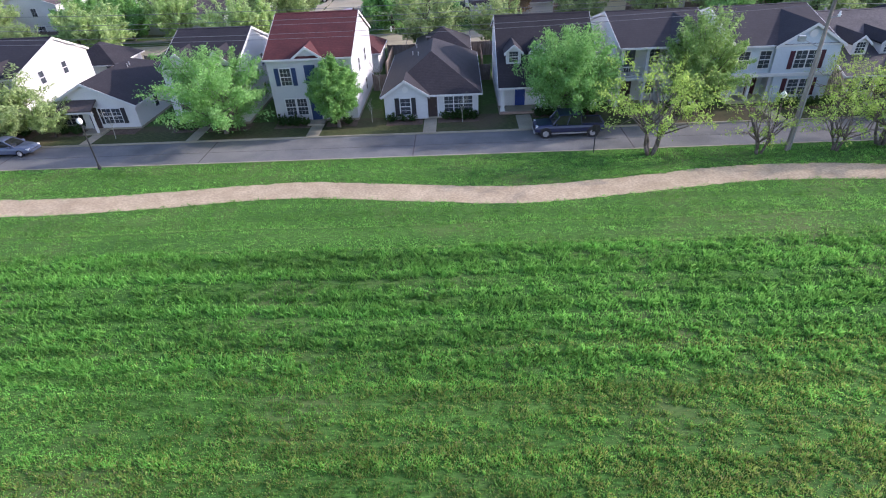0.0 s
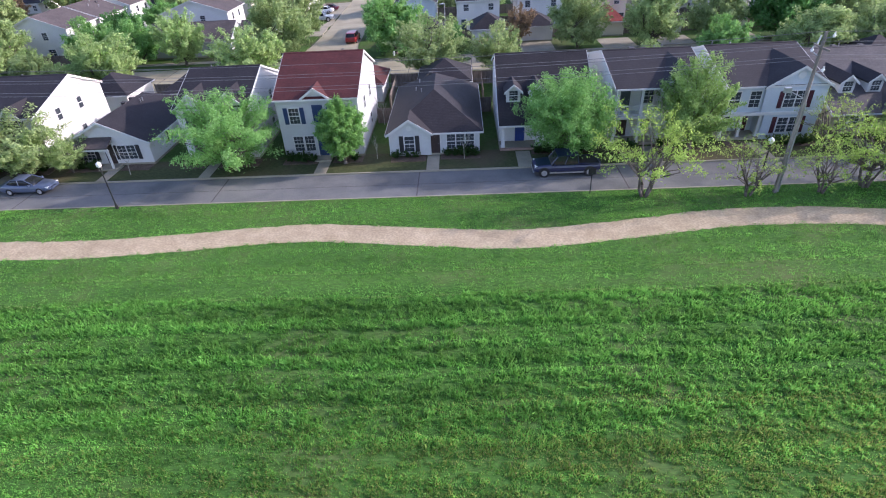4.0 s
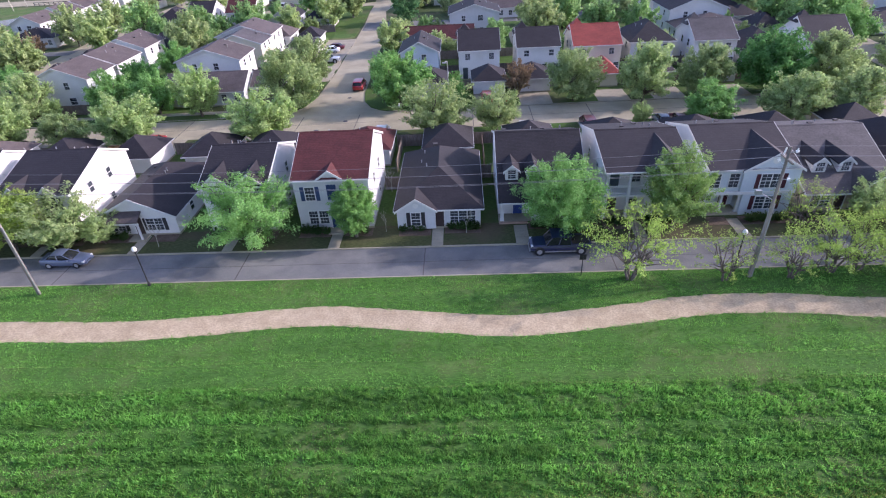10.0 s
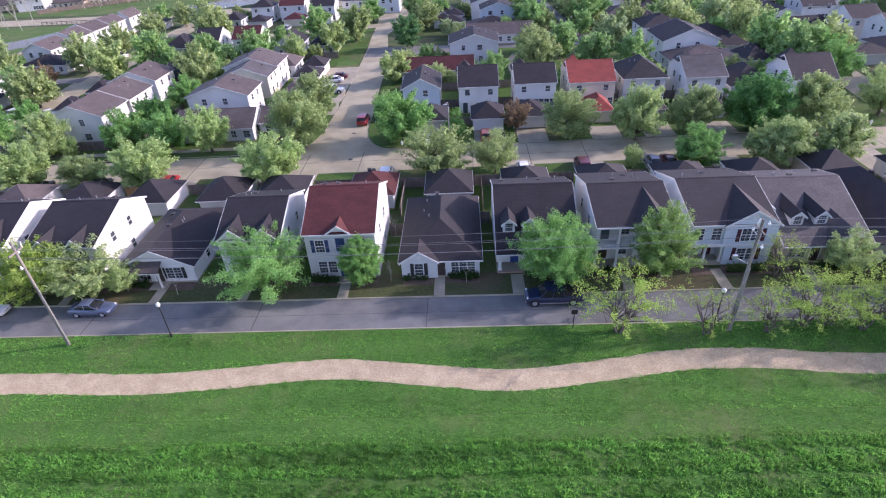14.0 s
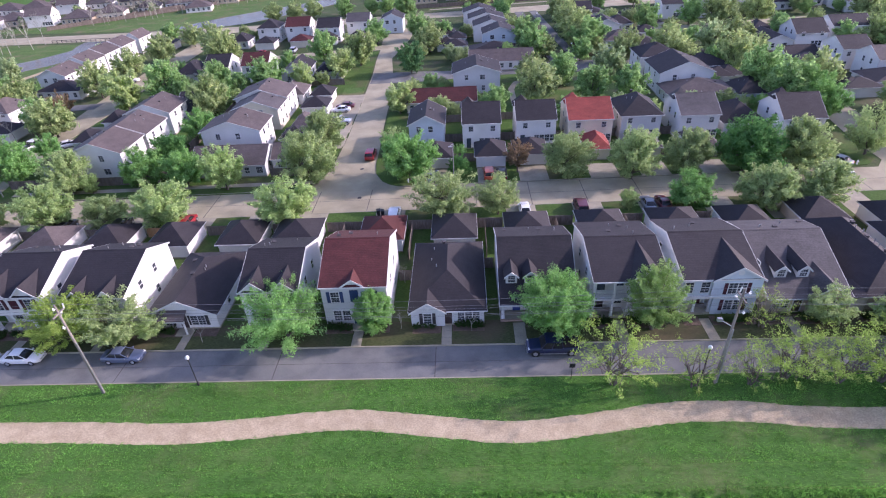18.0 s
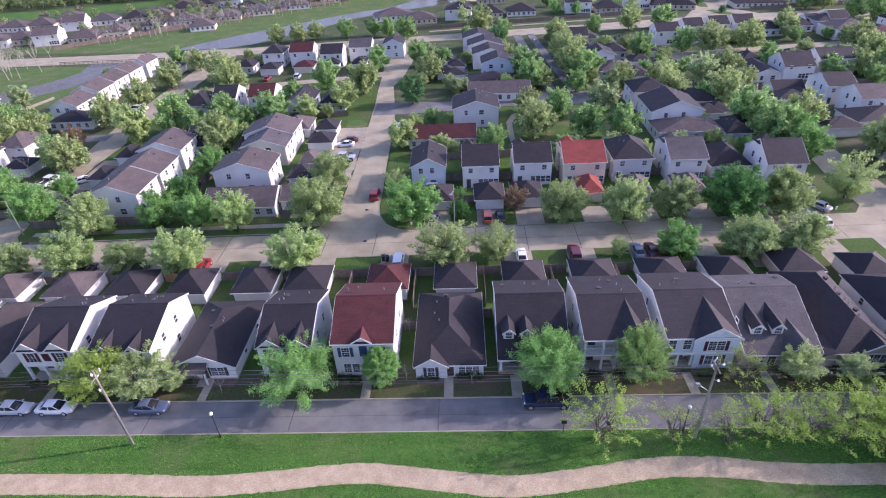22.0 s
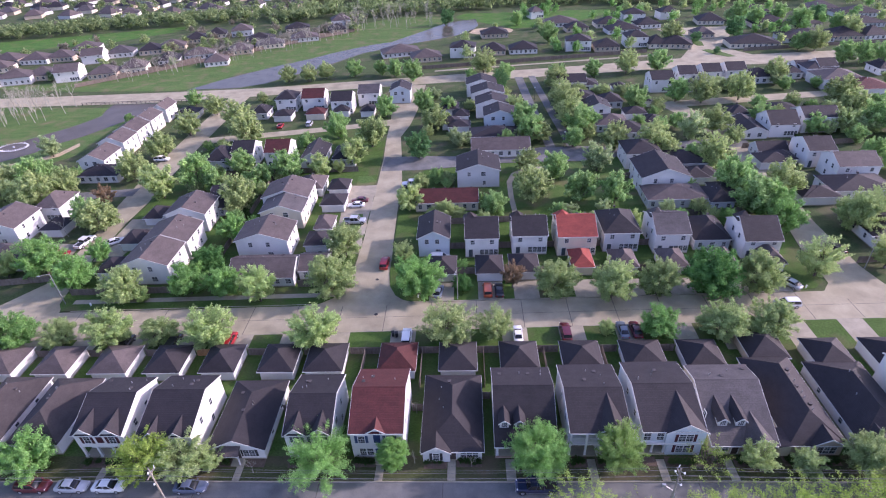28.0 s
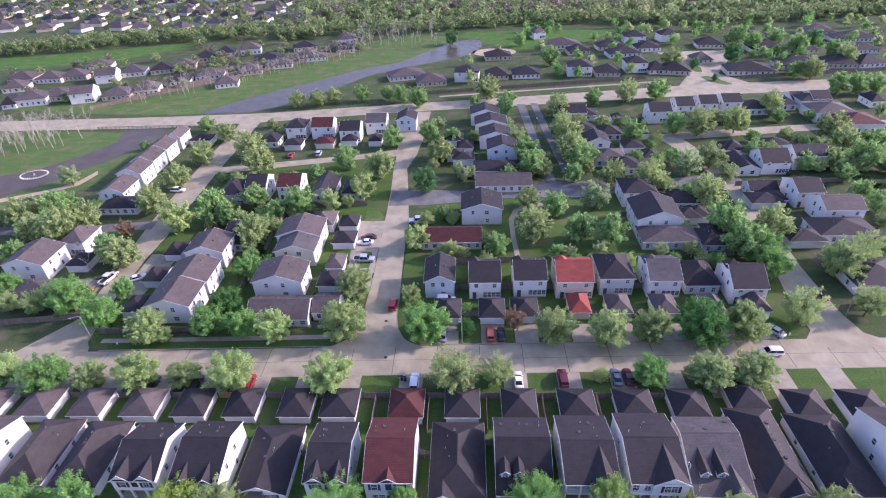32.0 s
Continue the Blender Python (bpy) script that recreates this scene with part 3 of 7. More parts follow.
def cross_gable(parent, cx, gw, ze, zr, y_front, main, mat_, wall_, over=0.25, low=None, deep=0.0):
    """A gable over the front, its ridge running back into the slope main(z) -> y. low: foot of its own front wall, if it stands forward."""
    s = (zr - ze) / (gw / 2)
    a, b = cx - gw / 2 - over, cx + gw / 2 + over
    z = ze - over * s
    yf = y_front - over
    up = RT * 0.9 + 0.02
    part("gable_roof", MB().prism([(a, yf, z + up), (cx, yf, zr + up), (cx, main(zr) + 0.1, zr + up), (a, max(main(z), yf + 0.02) + 0.1, z + up)], (0, 0, -RT)), mat_, parent)
    part("gable_roof", MB().prism([(cx, yf, zr + up), (b, yf, z + up), (b, max(main(z), yf + 0.02) + 0.1, z + up), (cx, main(zr) + 0.1, zr + up)], (0, 0, -RT)), mat_, parent)
    for sx in (a, b):
        p = [(sx, yf, z - 0.1), (cx, yf, zr - 0.1), (cx, yf, zr + up), (sx, yf, z + up)]
        part("bargeboard", MB().prism(p if sx < cx else p[::-1], (0, -0.05, 0)), M["trim"], parent)
    mb = MB()
    mb.prism([(cx - gw / 2, y_front, ze), (cx + gw / 2, y_front, ze), (cx, y_front, zr)], (0, 0.12, 0))
    if low is not None:
        mb.box(cx - gw / 2, cx + gw / 2, y_front, max(main(ze), y_front + 0.3, deep) + 0.2, low, ze)
    part("gable_wall", mb, wall_, parent)


def dormer(parent, cx, yd, main_z, main_y, mat_, w=1.3, h=1.25, ze_over=0.22):
    z0 = main_z(yd)
    mb = MB().box(cx - w / 2, cx + w / 2, yd, main_y(z0 + h) + 0.1, z0 - 0.3, z0 + h)
    part("dormer_wall", mb, M["trim"], parent, "white dormer cheeks and front")
    cross_gable(parent, cx, w, z0 + h, z0 + h + w * 0.42, yd, main_y, mat_, M["trim"], ze_over)
    window(parent, cx, yd - 0.002, z0 + 0.28, "f", 0.8, 0.95, 3)


def vents(parent, spots, seed):
    """Vent pipes and turtle vents on a roof."""
    for i, (x, y, z) in enumerate(spots):
        if (i + seed) % 3 == 0:
            part("roof_vent", MB().box(x - 0.2, x + 0.2, y - 0.2, y + 0.2, z - 0.25, z + 0.16).box(x - 0.26, x + 0.26, y - 0.26, y + 0.26, z + 0.16, z + 0.2), M["roofgrey"], parent, "low grey roof vent")
        else:
            part("vent_pipe", MB().tube((x, y, z - 0.2), (x, y, z + 0.38), 0.06, 0.06, 8), M["metal"], parent, "thin grey vent pipe")


BASE = KERB


def gable_house(label, x0, x1, yf, yb, ze, zr, wall_, roof_, yr=None, zb=None, storeys=2, rz=0.0, group="", side_windows=True, at=None, vent=0, name="house", porch=None):
    """A house with its ridge along its front. Returns the thing with its width and the front slope's functions."""
    w, d = x1 - x0, yb - yf
    e = thing(name, label, "house", at or pose((x0 + x1) / 2, yf, BASE, 0, 0, rz), group)
    r, zb = (yr - yf if yr else d / 2), (ze if zb is None else zb)
    part("wall", gable_wall(w, 0, d, ze, r, zr, zb, porch=porch), M[wall_], e)
    part("foundation", MB().box(-w / 2 - 0.04, w / 2 + 0.04, -0.04, d + 0.04, -0.2, 0.22), M["concrete"], e)
    gable_roof(e, w, 0, d, ze, r, zr, zb, M[roof_])
    s = (zr - ze) / r
    if side_windows:
        for face, x in ((("r", w / 2),) if e.location.x < 0 else (("l", -w / 2),)):
            for y, z in ((d * 0.3, 3.7), (d * 0.62, 3.7), (d * 0.55, 0.95)) if storeys == 2 else ((d * 0.3, 0.95), (d * 0.7, 0.95)):
                window(e, x, y, z, face, 0.75, 1.15, 0)
    if vent:
        sb = (zr - zb) / (d - r)
        rnd = random.Random(vent)
        vents(e, [(rnd.uniform(-w * 0.4, w * 0.4), y, zr - (y - r) * sb + 0.1) for y in [r + rnd.uniform(0.8, d - r - 1) for _ in range(5)]], vent)
    return e, w, d, (lambda y: ze + s * y), (lambda z: (z - ze) / s)


def hip_house(label, x0, x1, yf, yb, ze, zr, wall_, roof_, front="hip", back="hip", rz=0.0, group="", at=None, name="house", category="house", vent=0, side_windows=True, trim=True):
    w, d = x1 - x0, yb - yf
    e = thing(name, label, category, at or pose((x0 + x1) / 2, yf, BASE, 0, 0, rz), group)
    part("wall", hip_wall(-w / 2, w / 2, 0, d, ze, zr, front, back), M[wall_], e)
    part("foundation", MB().box(-w / 2 - 0.04, w / 2 + 0.04, -0.04, d + 0.04, -0.2, 0.2), M["concrete"], e)
    hip_roof(e, -w / 2, w / 2, 0, d, ze, zr, M[roof_], front=front, back=back, trim=trim)
    if side_windows:
        for face, x in ((("r", w / 2),) if e.location.x < 0 else (("l", -w / 2),)):
            for y in (d * 0.3, d * 0.68):
                window(e, x, y, 0.95, face, 0.75, 1.1, 0)
                if ze > 4.5:
                    window(e, x, y, 3.6, face, 0.75, 1.1, 0)
    if vent:
        rnd = random.Random(vent)
        s = (zr - ze) / (w / 2)
        spots = [(x, rnd.uniform(d * 0.4, d * 0.8), zr - abs(x) * s + 0.1) for x in [rnd.uniform(-w * 0.3, w * 0.3) for _ in range(4)]]
        vents(e, spots, vent)
    return e, w, d


def post(parent, x, y, z0, z1, r=0.13, name="porch_post"):
    part(name, MB().box(x - r, x + r, y - r, y + r, z0, z1).box(x - r - 0.05, x + r + 0.05, y - r - 0.05, y + r + 0.05, z0, z0 + 0.15).box(x - r - 0.05, x + r + 0.05, y - r - 0.05, y + r + 0.05, z1 - 0.12, z1 - 0.003), M["trim"], parent)


def railing(parent, x0, x1, y, z):
    """A white balcony rail with balusters."""
    rl = part("railing", MB().box(x0, x1, y - 0.04, y + 0.04, z + 0.92, z + 1.0).box(x0, x1, y - 0.03, y + 0.03, z + 0.1, z + 0.16), M["trim"], parent)
    n = int((x1 - x0) / 0.22)
    bal = MB().box(-0.018, 0.018, -0.018, 0.018, 0.16, 0.92).mesh("baluster", M["trim"])
    for k in range(n + 1):
        part("baluster", bal, None, rl, at=pose(x0 + (x1 - x0) * k / n, y, z))


def stoop(parent, x, y, w=1.6, d=1.2):
    part("doorstep", MB().box(x - w / 2, x + w / 2, y - d, y - 0.005, -0.1, 0.18), M["concrete"], parent)

# ---- trees ----
def unit(a):
    return a / (np.linalg.norm(a, axis=1)[:, None] + 1e-9)


def leaf_quads(rng, p, along, out, size, broad):
    """Leaves as small kite-shaped quads at p, drawn out along their twig, their faces turned mostly outwards."""
    n = len(p)
    nrm = unit(out * 0.75 + rng.normal(size=(n, 3)) * 0.55 + np.array([0, 0, 0.45]))
    v = unit(np.cross(nrm, along + rng.normal(size=(n, 3)) * 0.7))
    u = np.cross(v, nrm)
    s = (size * rng.uniform(0.55, 1.45, n))[:, None]
    return np.stack([p - u * s * 0.75, p - v * s * broad + u * s * 0.05, p + u * s * 0.95, p + v * s * broad + u * s * 0.05], 1).reshape(-1, 3)


def leaf_cloud(rng, centres, radii, per, size, flat_=0.75):
    """Leaves scattered in round clumps, for woods and shrubs seen from afar."""
    n = len(centres) * per
    c = np.repeat(np.array(centres), per, 0)
    r = np.repeat(np.array(radii), per)
    d = unit(rng.normal(size=(n, 3)))
    p = c + d * (r * np.abs(rng.normal(0.60, 0.36, n)))[:, None] * np.array([1, 1, flat_])
    return leaf_quads(rng, p, d + np.array([0, 0, 0.6]), d, size, 0.3)


def quads_mesh(name, q, material):
    me = bpy.data.meshes.new(name)
    n = len(q) // 4
    me.vertices.add(len(q))
    me.vertices.foreach_set("co", q.astype(np.float32).ravel())
    me.loops.add(4 * n)
    me.loops.foreach_set("vertex_index", np.arange(4 * n, dtype=np.int32))
    me.polygons.add(n)
    me.polygons.foreach_set("loop_start", np.arange(0, 4 * n, 4, dtype=np.int32))
    me.materials.append(material)
    me.update(calc_edges=True)
    me.validate()
    return me


TREES = {}


def tree_model(key, leaf, seed, h=7.0, rad=3.0, base=2.0, trunks=1, sprays=110, per=110, size=0.15, shape="round", lumpy=0.4, thick=0.13, inner=0.42, label="", bark="bark"):
    """One tree: a trunk that forks into limbs, each limb ending in leafy sprays that fan upwards and outwards. Metres."""
    rng = np.random.default_rng(seed)
    rz = h - base
    foot_z = base + 0.02 * h
    starts, ends = [], []
    while len(ends) < sprays:
        d = rng.normal(size=3)
        d /= np.linalg.norm(d)
        lump = 1 + lumpy * noise.noise((d[0] * 1.6 + seed, d[1] * 1.6, d[2] * 1.6 + 3)) + 0.45 * lumpy * noise.noise((d[0] * 4 + seed, d[1] * 4, d[2] * 4))
        k = rng.uniform(0.82, 1.08) * lump if rng.uniform() < 0.72 else rng.uniform(0.45, 0.82)
        z = d[2]
        f = {"cone": 1.0 - 0.36 * max(z, 0) ** 1.8, "vase": 0.84 + 0.22 * (z + 0.3), "spread": 1.06 - 0.2 * max(z, 0), "round": 1.0 - 0.08 * z}[shape]
        tip = np.array([d[0] * rad * f * k, d[1] * rad * f * k, base + rz * (0.5 + 0.5 * z * min(k, 1.12))])
        if tip[2] < base * 0.8:
            continue
        root = np.array([tip[0] * 0.2, tip[1] * 0.2, foot_z + (tip[2] - foot_z) * (0.30 if shape != "cone" else 0.55)])
        ends.append(tip)
        starts.append(root + (tip - root) * inner * rng.uniform(0.7, 1.25))
    S, E = np.array(starts), np.array(ends)
    n = sprays * per
    i = np.repeat(np.arange(sprays), per)
    a = rng.uniform(0, 1, n) ** 0.72
    axis = unit(E - S)
    L = np.linalg.norm(E - S, axis=1)[i]
    girth = thick * rad * (0.35 + 1.5 * np.sqrt(np.clip(a, 0, 1)) * (1.08 - a) ** 0.6) * rng.uniform(0.65, 1.35, sprays)[i]
    off = rng.normal(size=(n, 3)) * 0.62
    p = S[i] + (E - S)[i] * a[:, None] + off * girth[:, None]
    p[:, 2] += 0.10 * L * np.sin(a * np.pi) - 0.05 * L * a ** 2
    out = unit(p - np.array([0, 0, base + rz * 0.38]))
    q = leaf_quads(rng, p, axis[i] + np.array([0, 0, 0.25]), unit(out * 0.7 + unit(off) * 0.6), size, 0.34)
    wood = MB()
    for t in range(trunks):
        ang = 2 * math.pi * t / trunks + 0.5
        lean = 0.0 if trunks == 1 else 0.42
        foot = Vector((0.16 * math.cos(ang), 0.16 * math.sin(ang), -0.15)) if trunks > 1 else Vector((0, 0, -0.15))
        fork = foot + Vector((lean * math.cos(ang) * base * 0.6, lean * math.sin(ang) * base * 0.6, base * 0.85 + 0.2))
        r0 = 0.17 * (h / 7) / trunks ** 0.35
        mid_ = foot.lerp(fork, 0.5) + Vector((rng.normal() * 0.06, rng.normal() * 0.06, 0))
        wood.tube(foot, mid_, r0 * 1.3, r0, 8).tube(mid_, fork, r0, r0 * 0.85, 8)
        mine = [k for k in range(sprays) if trunks == 1 or (math.cos(ang) * E[k][0] + math.sin(ang) * E[k][1]) > -0.2 * rad][: 60 // trunks]
        limbs = [fork.lerp(Vector(E[k]), 0.5) + Vector((0, 0, 0.04 * h)) for k in mine[:7]]
        for q_ in limbs:
            wood.tube(fork, q_, r0 * 0.6, r0 * 0.34, 6)
        for k in mine:
            s_, e_ = Vector(S[k]), Vector(E[k])
            near_ = min(limbs, key=lambda v: (v - s_).length)
            wood.tube(near_, s_, r0 * 0.26, r0 * 0.17, 4).tube(s_, e_, r0 * 0.17, r0 * 0.05, 4)
    trunk = wood.mesh("trunk", M[bark], True)
    TREES[key] = (trunk, quads_mesh("crown", q, LEAF[leaf]), label, h, rad)


def tree(key, x, y, scale=1.0, turn=0.0, label="", group="", z=BASE, wide=1.0, name="tree"):
    trunk, crown, lab, h, rad = TREES[key]
    e = thing(name, label or lab, "tree", pose(x, y, z, 0, 0, turn) @ Matrix.Diagonal((scale * wide, scale * wide, scale, 1)), group)
    part("trunk", trunk, None, e)
    part("crown", crown, None, e)
    return e


tree_model("pear", "pear", 3, 6.3, 2.35, 0.9, 1, 300, 140, 0.10, "cone", 0.05, 0.085, 0.5, "compact bright green pear tree with a cone crown")
tree_model("bright", "bright", 5, 7.2, 3.7, 0.9, 1, 130, 130, 0.20, "round", 0.40, 0.10, 0.4, "leafy bright green street tree")
tree_model("open", "bright", 37, 8.6, 5.6, 1.3, 1, 170, 200, 0.135, "spread", 0.62, 0.075, 0.35, "wide bright green tree with an open spiky crown")
tree_model("broad", "bright", 6, 8.2, 4.6, 1.2, 1, 210, 180, 0.135, "round", 0.20, 0.085, 0.4, "broad dense green tree on a front lawn")
tree_model("tall", "tender", 16, 9.2, 3.5, 1.2, 1, 190, 180, 0.13, "round", 0.30, 0.085, 0.4, "tall pale green tree on a front lawn")
tree_model("spring", "spring", 7, 7.0, 3.3, 0.9, 1, 140, 130, 0.17, "vase", 0.30, 0.085, 0.38, "yellow-green spring tree with fine leaves")
tree_model("lime", "lime", 27, 7.6, 3.7, 1.0, 1, 150, 150, 0.135, "round", 0.35, 0.085, 0.38, "yellow-green tree in young leaf on a front lawn")
tree_model("olive", "olive", 8, 6.6, 3.3, 0.8, 1, 140, 130, 0.17, "round", 0.25, 0.09, 0.38, "olive-green round street tree")
tree_model("dark", "dark", 9, 7.4, 3.8, 0.8, 1, 140, 120, 0.20, "round", 0.3, 0.11, 0.35, "dense dark green tree")
tree_model("pale", "pale", 10, 7.0, 3.5, 0.9, 1, 135, 110, 0.165, "vase", 0.35, 0.08, 0.36, "pale grey-green airy tree")
tree_model("oak", "oak", 11, 6.9, 4.0, 2.0, 4, 84, 62, 0.112, "spread", 0.62, 0.075, 0.6, "young multi-stemmed tree with thin spring leaves")
tree_model("oak_thin", "oak", 12, 6.0, 3.4, 1.3, 3, 60, 36, 0.105, "spread", 0.62, 0.07, 0.6, "thin multi-stemmed tree just coming into leaf")
tree_model("oak_full", "oak", 17, 7.2, 4.0, 1.2, 3, 130, 105, 0.13, "spread", 0.5, 0.085, 0.5, "broad yellow-green tree in young leaf on the verge")
tree_model("bud", "bud", 13, 4.6, 1.9, 0.8, 1, 70, 60, 0.15, "vase", 0.3, 0.08, 0.4, "small rusty budding tree")
tree_model("shrub", "shrub", 14, 1.1, 0.75, 0.05, 1, 40, 28, 0.10, "round", 0.2, 0.13, 0.3, "round clipped dark green shrub")
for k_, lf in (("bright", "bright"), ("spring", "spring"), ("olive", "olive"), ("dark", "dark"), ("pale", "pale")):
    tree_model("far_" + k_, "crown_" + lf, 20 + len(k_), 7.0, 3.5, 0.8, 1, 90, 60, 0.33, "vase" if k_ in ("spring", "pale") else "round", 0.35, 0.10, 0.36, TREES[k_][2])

# ---- the row of houses on the front street ----
ROW = "houses on the front street"
# red-roofed two-storey house
e, w, d, mz, my = gable_house("grey two-storey house with dark red roof and navy shutters", -17.6, -9.8, 49.9, 62.0, 6.0, 8.6, "grey", "roofred", yr=56.0, group=ROW, vent=3)
cross_gable(e, -0.05, 2.3, 6.05, 6.85, -0.02, my, M["roofred"], M["grey"])
for x in (-2.3, 1.85):
    window(e, x, -0.002, 3.55, "f", 0.95, 1.5, 3, "navy")
part("shutter", MB().box(-0.5, 0.5, -0.06, 0, 3.6, 5.3), M["navy"], e, "closed navy shutter over a blind window")
for x in (-2.35, -1.25):
    window(e, x, -0.002, 0.75, "f", 0.9, 1.5, 3)
door(e, 0.0, -0.002, 0.2, "f", 0.95, 2.1, "navy")
window(e, 1.2, -0.002, 0.75, "f", 0.8, 1.5, 2)
stoop(e, 0, 0)
# grey bungalow
e, w, d = hip_house("pale grey bungalow with charcoal hip roof", -7.1, 1.6, 49.5, 63.9, 2.45, 5.0, "grey", "roof", group=ROW, vent=4)
s = 2.55 / (w / 2)
cross_gable(e, -2.35, 4.0, 2.45, 3.75, -0.45, lambda z: (z - 2.45) / s, M["roof"], M["grey"], low=0.2)
part("gable_vent", MB().tube((-2.35, -0.49, 2.95), (-2.35, -0.44, 2.95), 0.27, 0.27, 18), M["trim"], e, "round white gable vent")
window(e, -2.4, -0.452, 0.65, "f", 0.9, 1.5, 2, "black")
door(e, 0.05, -0.002, 0.2)
for x in (1.6, 2.5, 3.4):
    window(e, x, -0.002, 0.65, "f", 0.8, 1.4, 2)
# house with two dormers and a catslide roof
e, w, d, mz, my = gable_house("white house with charcoal catslide roof and two dormers", 3.6, 12.6, 50.1, 62.6, 2.65, 7.3, "white", "roof", yr=57.3, zb=5.4, group=ROW, vent=5, porch=(1.6, 2.4))
for x in (-3.1, -0.85):
    dormer(e, x, 2.0, mz, my, M["roof"], 1.35, 1.2)
part("wall", MB().box(-0.6, w / 2, 0.0, 1.8, 0, 2.5), M["white"], e)
for x in (-4.2, -0.85):
    post(e, x, 0.2, 0.2, 2.45, 0.17)
door(e, -2.45, 1.598, 0.2, paint="bluedoor")
part("porch_floor", MB().box(-w / 2, -0.6, -0.3, 1.6, -0.1, 0.2), M["brick"], e, "brick porch floor")
for x in (0.6, 1.8, 3.0):
    window(e, x, -0.002, 0.75, "f", 0.85, 1.4, 2, "navy" if x == 1.8 else "")
# house with a two-level porch
e, w, d, mz, my = gable_house("white two-storey house with charcoal roof and stacked porches", 14.3, 22.8, 50.1, 62.9, 5.6, 7.3, "white", "roof", yr=56.8, group=ROW, vent=6, porch=(1.7, 5.35))
cross_gable(e, 1.9, 4.0, 5.6, 7.1, -0.05, my, M["roof"], M["white"], low=0.0, deep=1.6)
part("porch_floor", MB().box(-w / 2, 0.7, 0.0, 1.75, 2.6, 2.85), M["trim"], e, "white upper porch floor")
part("porch_floor", MB().box(-w / 2, 0.7, -0.05, 1.75, -0.1, 0.2), M["concrete"], e)
for x in (-4.05, -1.75, 0.55):
    post(e, x, 0.2, 0.2, 2.6)
    post(e, x, 0.2, 2.85, 5.35)
railing(e, -3.95, 0.45, 0.2, 2.85)
for z in (0.3, 2.95):
    door(e, -2.9, 1.698, z, paint="door" if z < 1 else "slate")
    window(e, -0.7, 1.698, z + 0.6, "f", 0.9, 1.4, 2)
for z in (0.75, 3.6):
    window(e, 2.4, -0.052, z, "f", 0.95, 1.45, 2, "slate")
# pale blue house
e, w, d, mz, my = gable_house("pale blue two-storey house with burgundy shutters", 24.7, 33.5, 50.6, 63.8, 5.2, 7.15, "blue", "roof", yr=57.6, group=ROW, vent=7, porch=(1.6, 2.5))
cross_gable(e, 1.75, 5.6, 5.15, 6.85, -0.3, my, M["roof"], M["blue"], low=2.45, deep=0.0)
part("wall", MB().box(-0.6, w / 2, -0.25, 1.7, 0, 2.45), M["blue"], e)
part("belt_board", MB().box(-w / 2 - 0.02, w / 2 + 0.02, -0.36, -0.005, 2.42, 2.72), M["trim"], e, "white board between the storeys")
for x in (-3.6, -1.75):
    window(e, x, -0.002, 3.15, "f", 0.95, 1.5, 2)
for x in (1.25, 2.3):
    window(e, x, -0.302, 3.15, "f", 0.95, 1.5, 2)
    window(e, x, -0.252, 0.7, "f", 0.9, 1.4, 2)
for x in (0.45, 3.1):
    for z, y in ((3.1, -0.302), (0.65, -0.252)):
        part("shutter", shutter_mesh(0.95, 1.5, 2, "wine"), None, e, at=pose(x, y, z))
part("gable_vent", MB().tube((1.75, -0.36, 6.1), (1.75, -0.29, 6.1), 0.34, 0.34, 20), M["trim"], e, "round white gable vent")
for x in (-4.2, -2.5, -0.75):
    post(e, x, 0.15, 0.2, 2.42)
door(e, -1.6, 1.598, 0.2, paint="wine")
window(e, -3.3, 1.598, 0.8, "f", 0.9, 1.4, 2)
part("porch_floor", MB().box(-w / 2, -0.6, -0.3, 1.6, -0.1, 0.2), M["concrete"], e)
# shingled house with two dormers
e, w, d, mz, my = gable_house("tan house with grey shingle roof and two white dormers", 34.9, 44.3, 50.4, 63.3, 2.3, 5.95, "tan", "roofgrey", yr=59.4, zb=4.9, group=ROW, vent=8)
for x in (-2.6, 0.0):
    dormer(e, x, 2.4, mz, my, M["roof"], 1.35, 1.2)
cross_gable(e, 2.0, 4.2, 2.5, 4.1, -0.4, my, M["roofgrey"], M["tan"], low=0.2)
window(e, 2.0, -0.402, 0.7, "f", 1.5, 1.4, 3)
door(e, -1.2, -0.002, 0.2, paint="door")
for x in (-3.6, -2.6):
    window(e, x, -0.002, 0.75, "f", 0.85, 1.3, 2)
# long brown house with its garage built on behind
e, w, d = hip_house("long tan house with charcoal hip roof and vents along the ridge", 45.9, 53.6, 50.4, 67.4, 2.45, 5.0, "tan", "roof", group=ROW)
cross_gable(e, 1.3, 4.4, 2.5, 3.9, -0.35, lambda z: (z - 2.45) / (2.55 / (w / 2)), M["roof"], M["tan"], low=0.2)
vents(e, [(0.55 + 0.25 * (k % 2), 4.0 + 1.15 * k, 4.85) for k in range(8)], 2)
for x in (0.4, 1.3, 2.2):
    window(e, x, -0.352, 0.7, "f", 0.85, 1.4, 2, "black" if x == 1.3 else "")
door(e, -1.6, -0.002, 0.2)
# Lighter cream than the tan house: a wall's sunlight put into the colour.
part("side_wing", MB().box(-w / 2 - 1.5, -w / 2 + 0.2, -0.3, 2.6, 0, 2.2), M["cream"], e, "cream side wall with its sunlit brightness in the colour")
part("side_wing_roof", MB().prism([(-w / 2 - 1.7, -0.5, 2.25), (-w / 2, -0.5, 2.6), (-w / 2, 2.8, 2.6), (-w / 2 - 1.7, 2.8, 2.25)], (0, 0, -0.1)), M["roof"], e)
